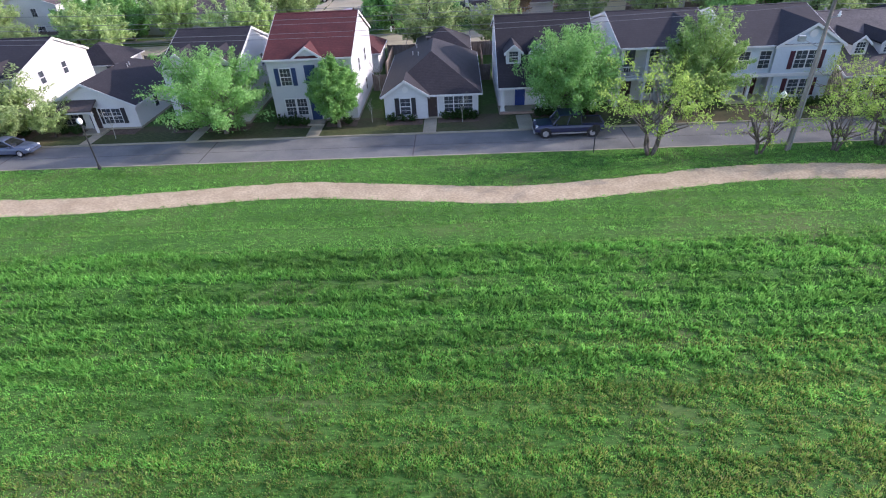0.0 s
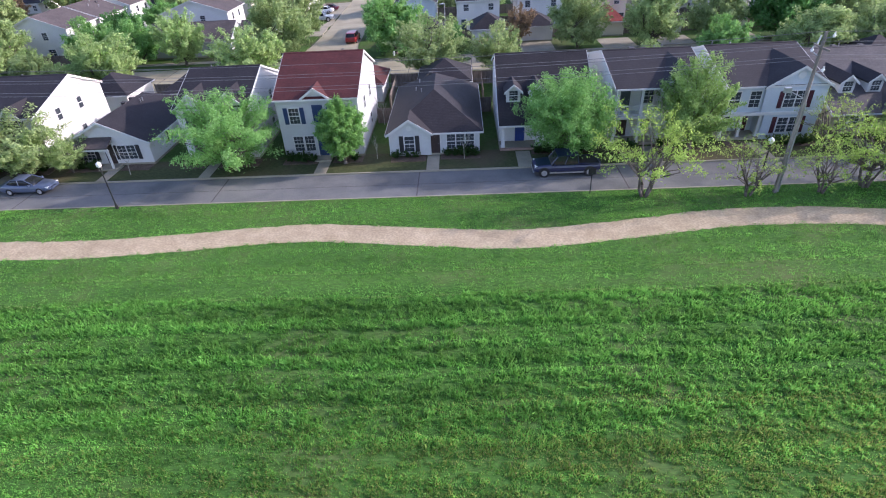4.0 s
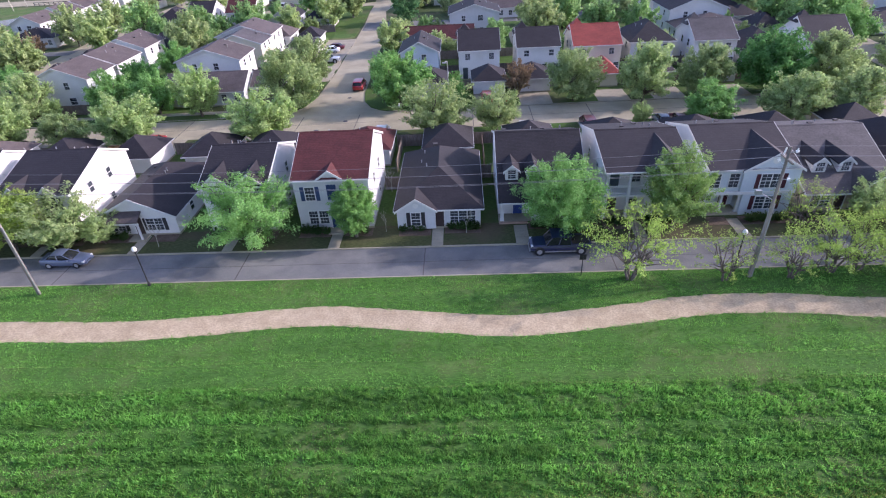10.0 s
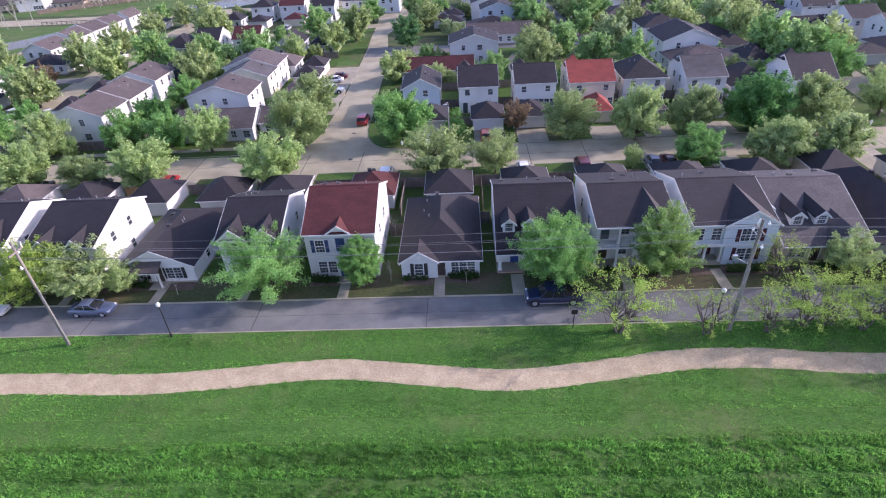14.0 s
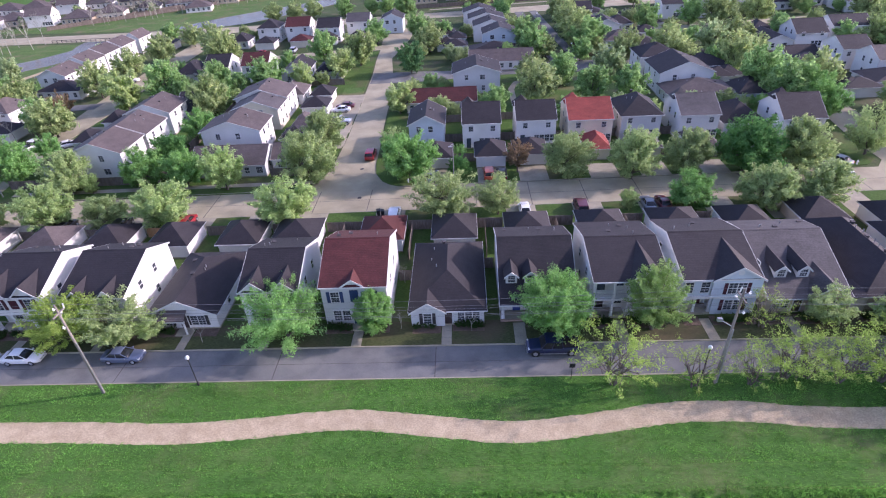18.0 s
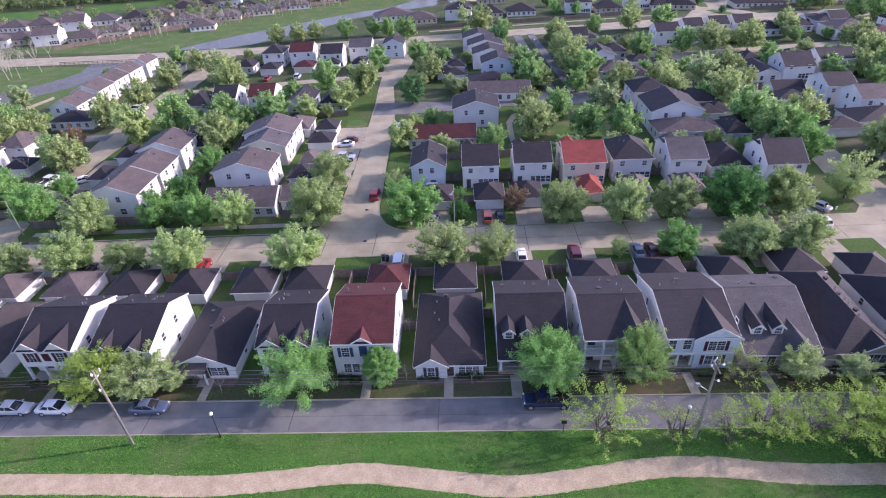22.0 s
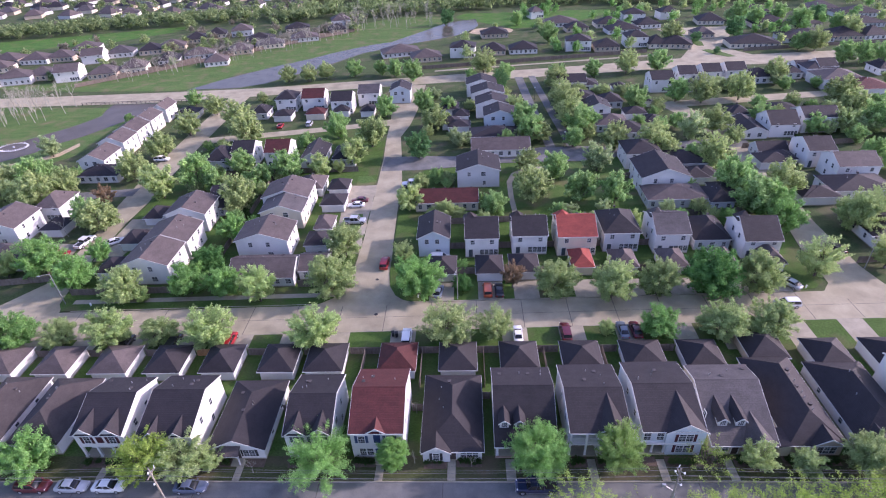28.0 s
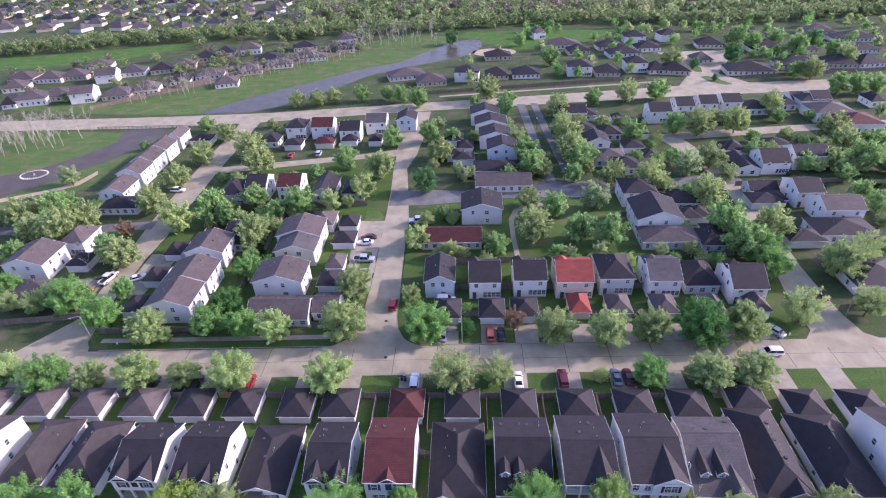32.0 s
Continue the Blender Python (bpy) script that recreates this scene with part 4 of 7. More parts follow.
hip_house("tan garage joined to the house before it", 48.1, 54.3, 67.9, 73.9, 2.3, 4.2, "tan", "roof", group="garages along the back road", name="garage", category="garage", side_windows=False)
e, w, d = hip_house("white single-storey house with charcoal hip roof", 56.0, 64.6, 50.6, 66.2, 2.5, 4.9, "white", "roof", group=ROW, vent=10)
cross_gable(e, -1.8, 4.2, 2.5, 3.8, -0.35, lambda z: (z - 2.5) / (2.4 / (w / 2)), M["roof"], M["white"], low=0.2)
for x in (-2.3, -1.3):
    window(e, x, -0.352, 0.7, "f", 0.85, 1.4, 2)
door(e, 1.2, -0.002, 0.2)
for x in (2.4, 3.4):
    window(e, x, -0.002, 0.7, "f", 0.85, 1.4, 2)
e, w, d, mz, my = gable_house("white two-storey house with charcoal roof", 66.8, 75.6, 50.0, 64.8, 5.8, 8.9, "white", "roof", group=ROW, vent=11)
# white cottage
e, w, d = hip_house("white cottage with charcoal gable roof and black shutters", -39.4, -31.0, 49.8, 63.0, 2.45, 4.5, "white", "roof", front="gable", group=ROW, vent=12)
for x in (1.35, 2.25):
    window(e, x, -0.002, 0.65, "f", 0.85, 1.4, 2)
for x in (-2.9, -2.0):
    window(e, x, -0.002, 0.65, "f", 0.8, 1.2, 2)
for x in (0.65, 2.95, -3.55, -1.35):
    part("shutter", shutter_mesh(0.85, 1.4 if x > 0 else 1.2, 2, "black"), None, e, at=pose(x, -0.002, 0.65))
door(e, 0.0, -0.002, 0.2, paint="door")
part("porch_roof", MB().prism([(-2.6, -1.35, 2.35), (0.75, -1.35, 2.35), (0.75, 0, 3.0), (-2.6, 0, 3.0)], (0, 0, -0.12)), M["roofbrown"], e, "small brown porch roof")
part("porch_beam", MB().box(-2.6, 0.75, -1.32, -1.18, 2.05, 2.225), M["trim"], e)
post(e, 0.6, -1.2, 0.0, 2.05, 0.09)
stoop(e, 0.0, 0.0, 1.8, 1.4)
# house with two small front gables
e, w, d, mz, my = gable_house("white two-storey house with twin front gables", -27.4, -20.4, 50.0, 61.4, 5.5, 7.65, "white", "roof", yr=55.7, group=ROW, vent=13)
for x in (-1.75, 1.85):
    cross_gable(e, x, 3.0, 5.5, 6.75, -0.1, my, M["roof"], M["white"])
    window(e, x, -0.002, 3.5, "f", 0.95, 1.5, 2, "slate")
    window(e, x - 0.5, -0.002, 0.75, "f", 0.85, 1.4, 2)
    window(e, x + 0.5, -0.002, 0.75, "f", 0.85, 1.4, 2)
part("shutter", shutter_mesh(0.95, 1.5, 2, "slate"), None, e, at=pose(0.05, -0.002, 3.5))
door(e, 0.05, -0.002, 0.2, paint="slate")
e, w, d, mz, my = gable_house("white two-storey house with bright bare side wall", -49.6, -41.5, 50.0, 61.7, 5.2, 7.25, "white", "roof", yr=57.0, group=ROW, vent=14)
for x in (-1.9, 1.9):
    cross_gable(e, x, 1.9, 5.2, 6.1, -0.1, my, M["roof"], M["white"])
    window(e, x, -0.002, 3.4, "f", 0.95, 1.5, 2, "slate")
    window(e, x, -0.002, 0.75, "f", 0.95, 1.4, 2, "slate")
door(e, 0, -0.002, 0.2, paint="navy")
e, w, d, mz, my = gable_house("white two-storey house with burgundy shutters and columned porch", -59.4, -51.8, 50.0, 61.0, 5.6, 7.8, "white", "roof", yr=56.0, group=ROW, vent=15, porch=(1.6, 2.6))
for x in (-1.95, 1.95):
    cross_gable(e, x, 3.0, 5.6, 6.95, -0.1, my, M["roof"], M["white"])
    window(e, x, -0.002, 3.5, "f", 0.95, 1.5, 2, "wine")
    window(e, x, 1.598, 0.75, "f", 0.95, 1.4, 2)
part("shutter", MB().box(-0.5, 0.5, -0.05, 0, 3.6, 4.9), M["wine"], e, "closed burgundy shutter")
for x in (-3.6, -1.2, 1.2, 3.6):
    post(e, x, 0.2, 0.2, 2.6, 0.16)
door(e, 0, 1.598, 0.2, paint="wine")
part("porch_floor", MB().box(-w / 2, w / 2, -0.1, 1.65, -0.1, 0.2), M["concrete"], e)
hip_house("white house with dark brown hip roof", -71.4, -63.5, 50.6, 63.6, 2.8, 5.4, "white", "roofdark", group=ROW, vent=16)
hip_house("white house with dark brown hip roof", -80.9, -73.2, 51.0, 64.0, 2.8, 5.4, "white", "roofdark", group=ROW, vent=17)
gable_house("white two-storey house with brown roof", -91.5, -83.2, 50.5, 62.5, 5.5, 7.8, "white", "roofbrown", group=ROW, vent=18)

# ---- garages behind them ----
GAR = "garages along the back road"
for x0, x1, r in ((-99, -92.5, "roofbrown"), (-88.3, -82, "roofbrown"), (-77.6, -71.8, "roofbrown"), (-67.2, -60.9, "roofbrown"), (-57.2, -51.2, "roof"), (-47.2, -41.4, "roof"), (-36.7, -30.9, "roof"), (-28.6, -22.3, "roof"),
                  (-15.6, -9.6, "roofred"), (-5.0, 1.0, "roof"), (5.7, 11.7, "roof"), (16.4, 22.6, "roof"), (26.9, 33.3, "roof"), (37.0, 43.0, "roof"), (58.3, 64.2, "roof"), (68.3, 74.6, "roof")):
    hip_house("white detached garage with pyramid roof", x0, x1, 65.6, 72.0, 2.45, 4.2, "white", r, group=GAR, name="garage", category="garage", side_windows=False)

for key, x, y, sc, tn, wd in (("open", -21.9, 47.6, 0.95, 20, 1.0), ("pear", -11.4, 48.2, 1.0, 0, 1.05), ("broad", 9.6, 48.0, 1.0, 50, 1.0), ("tall", 21.0, 48.0, 1.0, 0, 1.0), ("lime", -48.0, 47.4, 1.0, 60, 1.15),
                              ("pale", -42.4, 47.6, 0.92, 10, 1.3), ("pale", -38.6, 48.3, 0.6, 100, 1.0), ("bright", -66.0, 47.6, 1.02, 0, 1.1), ("bright", -75.0, 47.6, 0.9, 90, 1.1), ("oak_thin", 33.5, 48.0, 0.9, 30, 1.1), ("olive", 55.5, 47.8, 1.05, 0, 1.1), ("pale", 40.5, 48.2, 0.75, 0, 1.0), ("olive", 47.0, 47.5, 0.7, 0, 1.0)):
    tree(key, x, y, sc, tn, wide=wd)
for key, x, y, sc, tn in (("oak", 14.6, 39.7, 1.05, 0), ("oak_thin", 22.6, 39.2, 0.9, 80), ("oak_thin", 28.4, 39.3, 0.85, 150), ("oak", 32.2, 40.0, 0.95, 200), ("oak_thin", 34.4, 40.1, 0.9, 40), ("oak", 37.2, 39.4, 0.9, 20), ("oak", 41.5, 39.5, 1.0, 70), ("oak_full", 45.5, 38.6, 0.95, 110), ("oak", 49.5, 39.6, 1.05, 300), ("oak_full", 53, 39.4, 1.05, 160), ("oak_full", 57.5, 39.2, 1.05, 10), ("oak_full", 62, 39.7, 1.1, 100), ("oak_full", 67, 39.3, 1.1, 190), ("oak_full", 72.5, 39.4, 1.15, 20),
                          ("oak_full", 48.5, 35.6, 0.95, 60), ("oak_full", 54.5, 36.0, 1.1, 210), ("oak_full", 61.5, 35.4, 1.15, 300), ("oak_full", 70.0, 36.2, 1.15, 130)):
    tree(key, x, y, sc, tn, wide=1.25 if key == "oak_full" else 1.05)


# ---- streets and lawns behind the first row ----
def road(name, left, right, z, material, label):
    return setting(name, strip(left, right, z, 0.05), M[material], label, "road")


road("road_side", [(-34, 85.8), (-27.2, 91.5), (-25.9, 97), (-25.5, 112), (-25.8, 128), (-26.0, 140), (-26.4, 160), (-27.4, 178), (-27.6, 190), (-28.5, 205), (-30, 238)],
     [(-11.2, 86.2), (-16.2, 91), (-17.3, 97), (-18.1, 112), (-18.6, 128), (-18.6, 140), (-20.5, 160), (-22.5, 178), (-20.0, 190), (-18.5, 205), (-17, 238)], 0.026, "backroad", "tan concrete side street between the blocks")
road("road_cross", [(-26, 161.0), (-13, 161.0), (10, 159.0), (24, 165.5), (38, 165.5), (51, 163.5), (90, 171)],
     [(-26, 150.5), (-13, 150.8), (10, 154.2), (24, 154.6), (38, 154.2), (51, 158), (90, 162)], 0.032, "road", "grey concrete cross street with a round end")
road("road_left", [(-104, 84), (-95.5, 96), (-96.5, 111), (-97.4, 122), (-99, 132), (-100.6, 150), (-101.3, 178), (-101.8, 232)],
     [(-86, 84), (-90, 96), (-91, 111), (-91.4, 122), (-91, 134), (-92, 150), (-92.7, 178), (-93, 232)], 0.026, "backroad", "tan concrete street with parked cars")
road("road_left_cross", [(-300, 140.5), (-148, 140.5), (-120, 140.5), (-98, 143)], [(-300, 135.5), (-148, 135.5), (-120, 136), (-98, 138)], 0.030, "road", "grey concrete lane between hedges")
road("road_middle", [(-93, 182), (-74, 185.5), (-41, 191.5), (-26, 196)], [(-93, 176.5), (-74, 180.5), (-41, 187), (-26, 189.5)], 0.030, "backroad", "tan concrete cross street")
road("road_collector", [(-420, 238), (-220, 238), (-140, 239), (-92, 241), (-55, 246), (-10, 251.5), (46, 258.5), (100, 266), (160, 270), (420, 280)],
     [(-420, 225.5), (-220, 225.5), (-140, 224.5), (-92, 229), (-55, 234.5), (-10, 240), (46, 245.5), (100, 251), (160, 254), (420, 262)], 0.036, "backroad", "broad pale concrete collector road with a bridge")
road("road_lane_west", [(26.4, 160), (24.5, 190), (22.2, 245)], [(29.4, 160), (27.8, 190), (25.8, 245)], 0.040, "road", "narrow grey lane beside a planted median")
road("road_lane_east", [(33.3, 160), (31, 195), (28.4, 246)], [(36.3, 160), (34, 195), (31.4, 246)], 0.040, "road", "narrow grey lane beside a planted median")
road("road_right", [(70, 86), (74.4, 91.3), (74.8, 99), (75.8, 106.5), (77, 113.5), (80, 135), (82.5, 160), (80, 182), (74, 200)], [(92, 86), (85.2, 90.5), (84.1, 97), (84, 105), (84.3, 116), (86.5, 135), (89.5, 160), (87, 182), (81, 206)], 0.026, "backroad", "tan concrete side street under trees")
road("road_right_cross", [(70, 205), (105, 209.5), (140, 213), (260, 225)], [(70, 198.5), (105, 202.5), (140, 207), (260, 217)], 0.032, "backroad", "tan concrete street before a row of town houses")
road("road_boulevard", [(100, 262), (113, 285), (112, 310), (110, 330)], [(140, 262), (128, 285), (143, 310), (150, 330)], 0.040, "backroad", "wide concrete entrance drive with planted islands")
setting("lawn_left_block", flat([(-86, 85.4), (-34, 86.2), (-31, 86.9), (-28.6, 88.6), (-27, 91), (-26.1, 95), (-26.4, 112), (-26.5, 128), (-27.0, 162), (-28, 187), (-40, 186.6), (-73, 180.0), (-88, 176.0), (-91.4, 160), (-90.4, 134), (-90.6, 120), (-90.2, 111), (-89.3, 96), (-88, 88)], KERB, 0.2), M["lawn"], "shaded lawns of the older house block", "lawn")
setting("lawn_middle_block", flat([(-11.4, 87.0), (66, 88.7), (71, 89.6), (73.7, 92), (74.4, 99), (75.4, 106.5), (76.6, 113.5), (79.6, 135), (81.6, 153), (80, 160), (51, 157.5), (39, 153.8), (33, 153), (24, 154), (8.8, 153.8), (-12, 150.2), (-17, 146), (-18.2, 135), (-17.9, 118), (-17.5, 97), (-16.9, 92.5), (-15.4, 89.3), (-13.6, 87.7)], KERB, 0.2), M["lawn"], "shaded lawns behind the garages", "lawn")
setting("apron_side_street", flat([(-34.6, 141), (-26.0, 141), (-25.9, 105.3), (-32, 105.4), (-33.7, 125.9)], KERB + 0.012, 0.1), M["concrete"], "concrete driveways joined along the side street", "driveway")
for isle in ([(-32.4, 147.2), (-28.4, 147.1), (-26.6, 143.5), (-27.2, 140.8), (-32.1, 140.9)], [(-30.5, 124.2), (-27.6, 124.1), (-26.9, 120.4), (-27.3, 116.2), (-29.9, 116.5)], [(-31.8, 115.5), (-27.9, 115.5), (-27.2, 110), (-30.8, 109.6)]):
    setting("lawn_island", flat(isle, KERB + 0.03, 0.1), M["meadow"], "small rounded lawn between driveways", "lawn")
setting("apron_left_street", flat([(-90, 104), (-84, 104), (-82, 124), (-90.6, 124)], KERB + 0.012, 0.1), M["concrete"], "concrete driveways beside the garages", "driveway")
setting("drive_left", flat([(-112, 104), (-97, 102), (-97.5, 112), (-110, 113)], 0.03, 0.05), M["concrete"], "broad concrete drive with parked cars", "driveway")
setting("lawn_park", flat([(12, 126), (48, 126), (50, 152.5), (39, 152.8), (24, 153.2), (14, 152)], KERB + 0.012, 0.05), M["meadow"], "small green park with trees", "park")
setting("kerb_back_near", strip([(x, back_near(x)) for x in XS], [(x, back_near(x) - 0.18) for x in XS], KERB + 0.02, 0.2), M["concrete"], "pale kerb of the back road", "kerb")
setting("kerb_back_left", strip([(x, back_far(x) + 0.35) for x in (-84, -60, -32)], [(x, back_far(x) + 0.15) for x in (-84, -60, -32)], KERB + 0.02, 0.2), M["concrete"], "pale kerb of the back road", "kerb")
setting("kerb_back_right", strip([(x, back_far(x) + 0.25) for x in (-12.5, 20, 66)], [(x, back_far(x) + 0.05) for x in (-12.5, 20, 66)], KERB + 0.02, 0.2), M["concrete"], "pale kerb of the back road", "kerb")
setting("pavement_left", strip([(x, back_far(x) + 4.0) for x in (-85, -70, -50, -28)], [(x, back_far(x) + 2.6) for x in (-85, -70, -50, -28)], KERB + 0.02, 0.1), M["concrete"], "narrow concrete pavement on the lawn", "pavement")
setting("pavement_park", strip([(23, 150.8), (17, 149.6), (13.4, 146.6), (11.6, 141), (11.5, 131), (12, 121)], [(23, 149.2), (17.6, 147.9), (14.7, 145.4), (13.1, 140.3), (12.9, 131), (13.4, 121)], KERB + 0.03, 0.05), M["concrete"], "curving concrete footpath in the park", "pavement")
setting("pavement_collector", strip([(-14, 260), (45, 268), (95, 275)], [(-14, 258), (45, 266), (95, 273)], 0.05, 0.06), M["concrete"], "pale footpath beside the collector road", "pavement")
setting("water_canal", flat([(-103, 242.5), (-92, 248), (-84, 258), (-76, 266), (-66, 280), (-54, 298), (-34, 313), (-8, 329), (4, 340), (9, 358), (8, 378), (-9, 372), (-23, 350), (-41, 322), (-53, 316), (-70, 302), (-81, 290), (-95, 278), (-106, 267), (-116, 256), (-126, 242)], 0.03, 0.06), M["water"], "still grey canal water under a pale sky", "water")
setting("water_pond", flat([(-150, 216), (-131, 216), (-134, 204), (-138, 196), (-142, 188), (-147, 182), (-150, 175), (-155, 169), (-163, 161), (-176, 152), (-192, 168), (-182, 176), (-173, 179), (-168, 181), (-164, 184), (-159, 191), (-154, 197), (-150, 205), (-148, 210)], 0.03, 0.06), M["pond"], "still brown pond water with a fountain", "water")
setting("water_bridge_gap", flat([(-151, 224), (-131, 224), (-131, 215.5), (-150, 215.5)], 0.034, 0.06), M["pond"], "shaded pond water under the bridge", "water")
setting("sand_playground", flat([(13.5 * math.cos(k * 0.4488) + 16, 341 + 9.5 * math.sin(k * 0.4488)) for k in range(14)], 0.03, 0.06), M["path"], "round tan sand playground on the far lawn", "playground")
setting("meadow_bank", flat([(-235, 256), (-185, 246), (-140, 241.5), (-121, 242), (-113, 262), (-85, 286), (-64, 295), (-43, 321), (-24, 345), (-5, 385), (-40, 395), (-70, 375), (-68, 352), (-110, 316), (-158, 274), (-200, 262)], 0.012, 0.05), M["meadow"], "grassy canal bank", "bank")
setting("meadow_pond", flat([(-181, 146), (-157, 152), (-142, 159), (-134, 170), (-134, 186), (-132, 205), (-132, 218), (-212, 226), (-257, 228)], 0.012, 0.05), M["meadow"], "grassy pond bank", "bank")
setting("meadow_far", flat([(-320, 322), (-226, 345), (-190, 374), (-186, 392), (-258, 372), (-330, 356)], 0.012, 0.05), M["field"], "bright green strip of meadow", "meadow")
setting("meadow_right", flat([(-6, 385), (30, 345), (60, 350), (100, 385), (98, 394), (0, 398)], 0.012, 0.05), M["field"], "bright green playground lawn", "meadow")
setting("bank_path", strip([(-172, 156), (-159, 161), (-149, 166), (-142, 172), (-140, 181)], [(-170, 153), (-158, 158), (-147, 164), (-140, 169), (-138, 178)], 0.03, 0.04), M["path"], "pale gravel path by the pond", "path")

for isle in ([(116, 303), (121, 304), (123, 296), (121, 288), (118, 289)], [(117, 280), (121, 281), (125, 274), (128, 266.5), (124, 266), (119, 272)]):
    setting("lawn_island", flat(isle, 0.12, 0.2), M["meadow"], "planted island in the entrance drive", "lawn")

SEEN = {}


def far_house(kind, x, y, w, d, ze, zr, rot, wall_, roof_):
    """G: gable to the front; X: ridge along the front; H: hip; P: garage with pyramid roof."""
    at = pose(x, y, KERB if y < 160 and -92 < x < 84 else 0.0, 0, 0, rot)
    colour = {"white": "white", "grey": "grey", "blue": "pale blue", "cream": "cream", "tan": "tan"}[wall_]
    rc = {"roof": "charcoal", "roofbrown": "brown", "roofgrey": "grey", "roofred": "dark red", "roofbright": "bright red"}[roof_]
    n = SEEN[kind] = SEEN.get(kind, 0) + 1
    if kind == "P":
        hip_house(colour + " garage with a " + rc + " pyramid roof", -w / 2, w / 2, 0, d, ze, zr, wall_, roof_, at=at, name="garage", category="garage", side_windows=False, group="garages of the far blocks")
        return
    two = "two-storey " if ze > 4.2 else "single-storey "
    if kind == "X":
        e, *_ = gable_house(colour + " " + two + "house with a long " + rc + " roof", -w / 2, w / 2, 0, d, ze, zr, wall_, roof_, at=at, storeys=2 if ze > 4.2 else 1, group="houses of the far blocks", vent=n)
    else:
        e, *_ = hip_house(colour + " " + two + "house with a " + rc + (" gable roof" if kind == "G" else " hip roof"), -w / 2, w / 2, 0, d, ze, zr, wall_, roof_,
                          front="gable" if kind == "G" else "hip", back="gable" if kind == "G" else "hip", at=at, group="houses of the far blocks", vent=n if y < 240 else 0, trim=y < 240, side_windows=y < 240)
    if kind == "X" and y < 120 and x > 0:
        part("rear_gable_roof", MB().add([(-w * 0.34 - 1.7, d * 0.5 - 0.6, zr - 0.9), (-w * 0.34 + 1.7, d * 0.5 - 0.6, zr - 0.9), (-w * 0.34 + 1.7, d * 0.5 + 2.6, zr - 0.9), (-w * 0.34 - 1.7, d * 0.5 + 2.6, zr - 0.9), (-w * 0.34, d * 0.5 + 1.0, zr + 1.0)],
             [(0, 1, 4), (1, 2, 4), (2, 3, 4), (3, 0, 4), (3, 2, 1, 0)]), M[roof_], e)
    if kind == "G":
        spots = [(-w * 0.22, 3.6), (w * 0.12, 3.6), (w * 0.14, 0.9)] if ze > 4.2 else [(-w * 0.2, 0.9), (w * 0.2, 0.9)]
    else:
        k = max(2, int(w / 2.3))
        spots = [(-w / 2 + w * (i + 0.5) / k, 0.85) for i in range(k)]
        if ze > 4.2:
            spots = [(w * 0.42 - 1.05 * i, 0.8) for i in range(4)] + [(-w * 0.28, 3.6), (w * 0.3, 3.6)]
    row = kind != "G" and ze > 4.2
    for i, (px, pz) in enumerate(spots):
        window(e, px, -0.002, pz, "f", 0.85 if row or (i + n) % 3 else 1.2, 1.3 if row and pz < 2 else 1.0 if row else 1.15, 2 if y < 160 else 0)
    if row and y < 160:
        door(e, -w * 0.34, -0.002, 0.15, "f", 0.9, 2.05, "slate")


TURN = [0]


def far_tree(key, x, y, sc, name="tree", wide=1.0):
    TURN[0] += 67
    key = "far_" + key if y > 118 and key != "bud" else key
    tree(key, x, y, sc, TURN[0] % 360, z=0.0, wide=wide + 0.08 * math.sin(TURN[0]), name=name)


far_house("G", -47.6, 103.5, 12.1, 8.4, 5.3, 7.3, 0, "white", "roofbrown")
far_house("G", -47.0, 117.3, 10.5, 8.0, 5.0, 6.9, 0, "cream", "roofgrey")
far_house("G", -47.8, 124.6, 12.0, 9.0, 5.3, 7.3, 0, "white", "roofbrown")
far_house("P", -35.7, 105.7, 5.4, 6.0, 2.5, 4.1, 0, "white", "roof")
far_house("P", -35.7, 113.4, 4.1, 6.0, 2.5, 4.1, 0, "white", "roofbrown")
far_house("P", -35.7, 125.3, 6.0, 6.0, 2.5, 4.1, 0, "white", "roof")
far_house("P", -35.9, 134.3, 5.2, 6.0, 2.5, 4.1, 0, "white", "roof")
far_house("X", -45.0, 92.9, 14.3, 8.5, 2.6, 4.8, 0, "grey", "roofbrown")
far_house("X", -34.2, 95.2, 6.1, 7.0, 2.6, 4.4, 0, "grey", "roofbrown")
far_house("G", -70.9, 94.4, 10.4, 8.8, 5.3, 7.3, 0, "white", "roofbrown")
far_house("G", -70.7, 104.0, 10.7, 9.0, 5.3, 7.3, 0, "white", "roofbrown")
far_house("G", -71.4, 116.8, 10.2, 9.0, 5.3, 7.3, 0, "white", "roofbrown")
far_house("P", -81.1, 96.1, 5.3, 6.0, 2.5, 4.1, 0, "white", "roof")
far_house("P", -82.3, 108.2, 4.7, 6.0, 2.5, 4.1, 0, "white", "roof")
far_house("P", -82.4, 120.3, 4.5, 6.0, 2.5, 4.1, 0, "white", "roof")
far_house("G", -118.5, 111.9, 11.1, 10.0, 5.3, 7.3, 0, "white", "roofbrown")
far_house("H", -109.6, 100.7, 13.9, 8.0, 2.8, 4.8, 0, "grey", "roofbrown")
far_house("P", -107.2, 115.6, 5.4, 6.0, 2.5, 4.1, 0, "white", "roof")
far_house("H", -112.8, 123.8, 6.7, 9.0, 4.5, 6.7, 0, "white", "roofbrown")
far_house("G", -117.0, 152.6, 8.2, 10.0, 5.3, 7.2, 0, "white", "roofbrown")
far_house("G", -118.7, 166.9, 8.6, 9.0, 5.3, 7.2, 0, "white", "roofbrown")
far_house("G", -119.1, 177.5, 8.2, 9.0, 5.3, 7.2, 0, "white", "roofbrown")
far_house("G", -118.9, 187.8, 7.7, 9.0, 5.3, 7.2, 0, "white", "roofbrown")
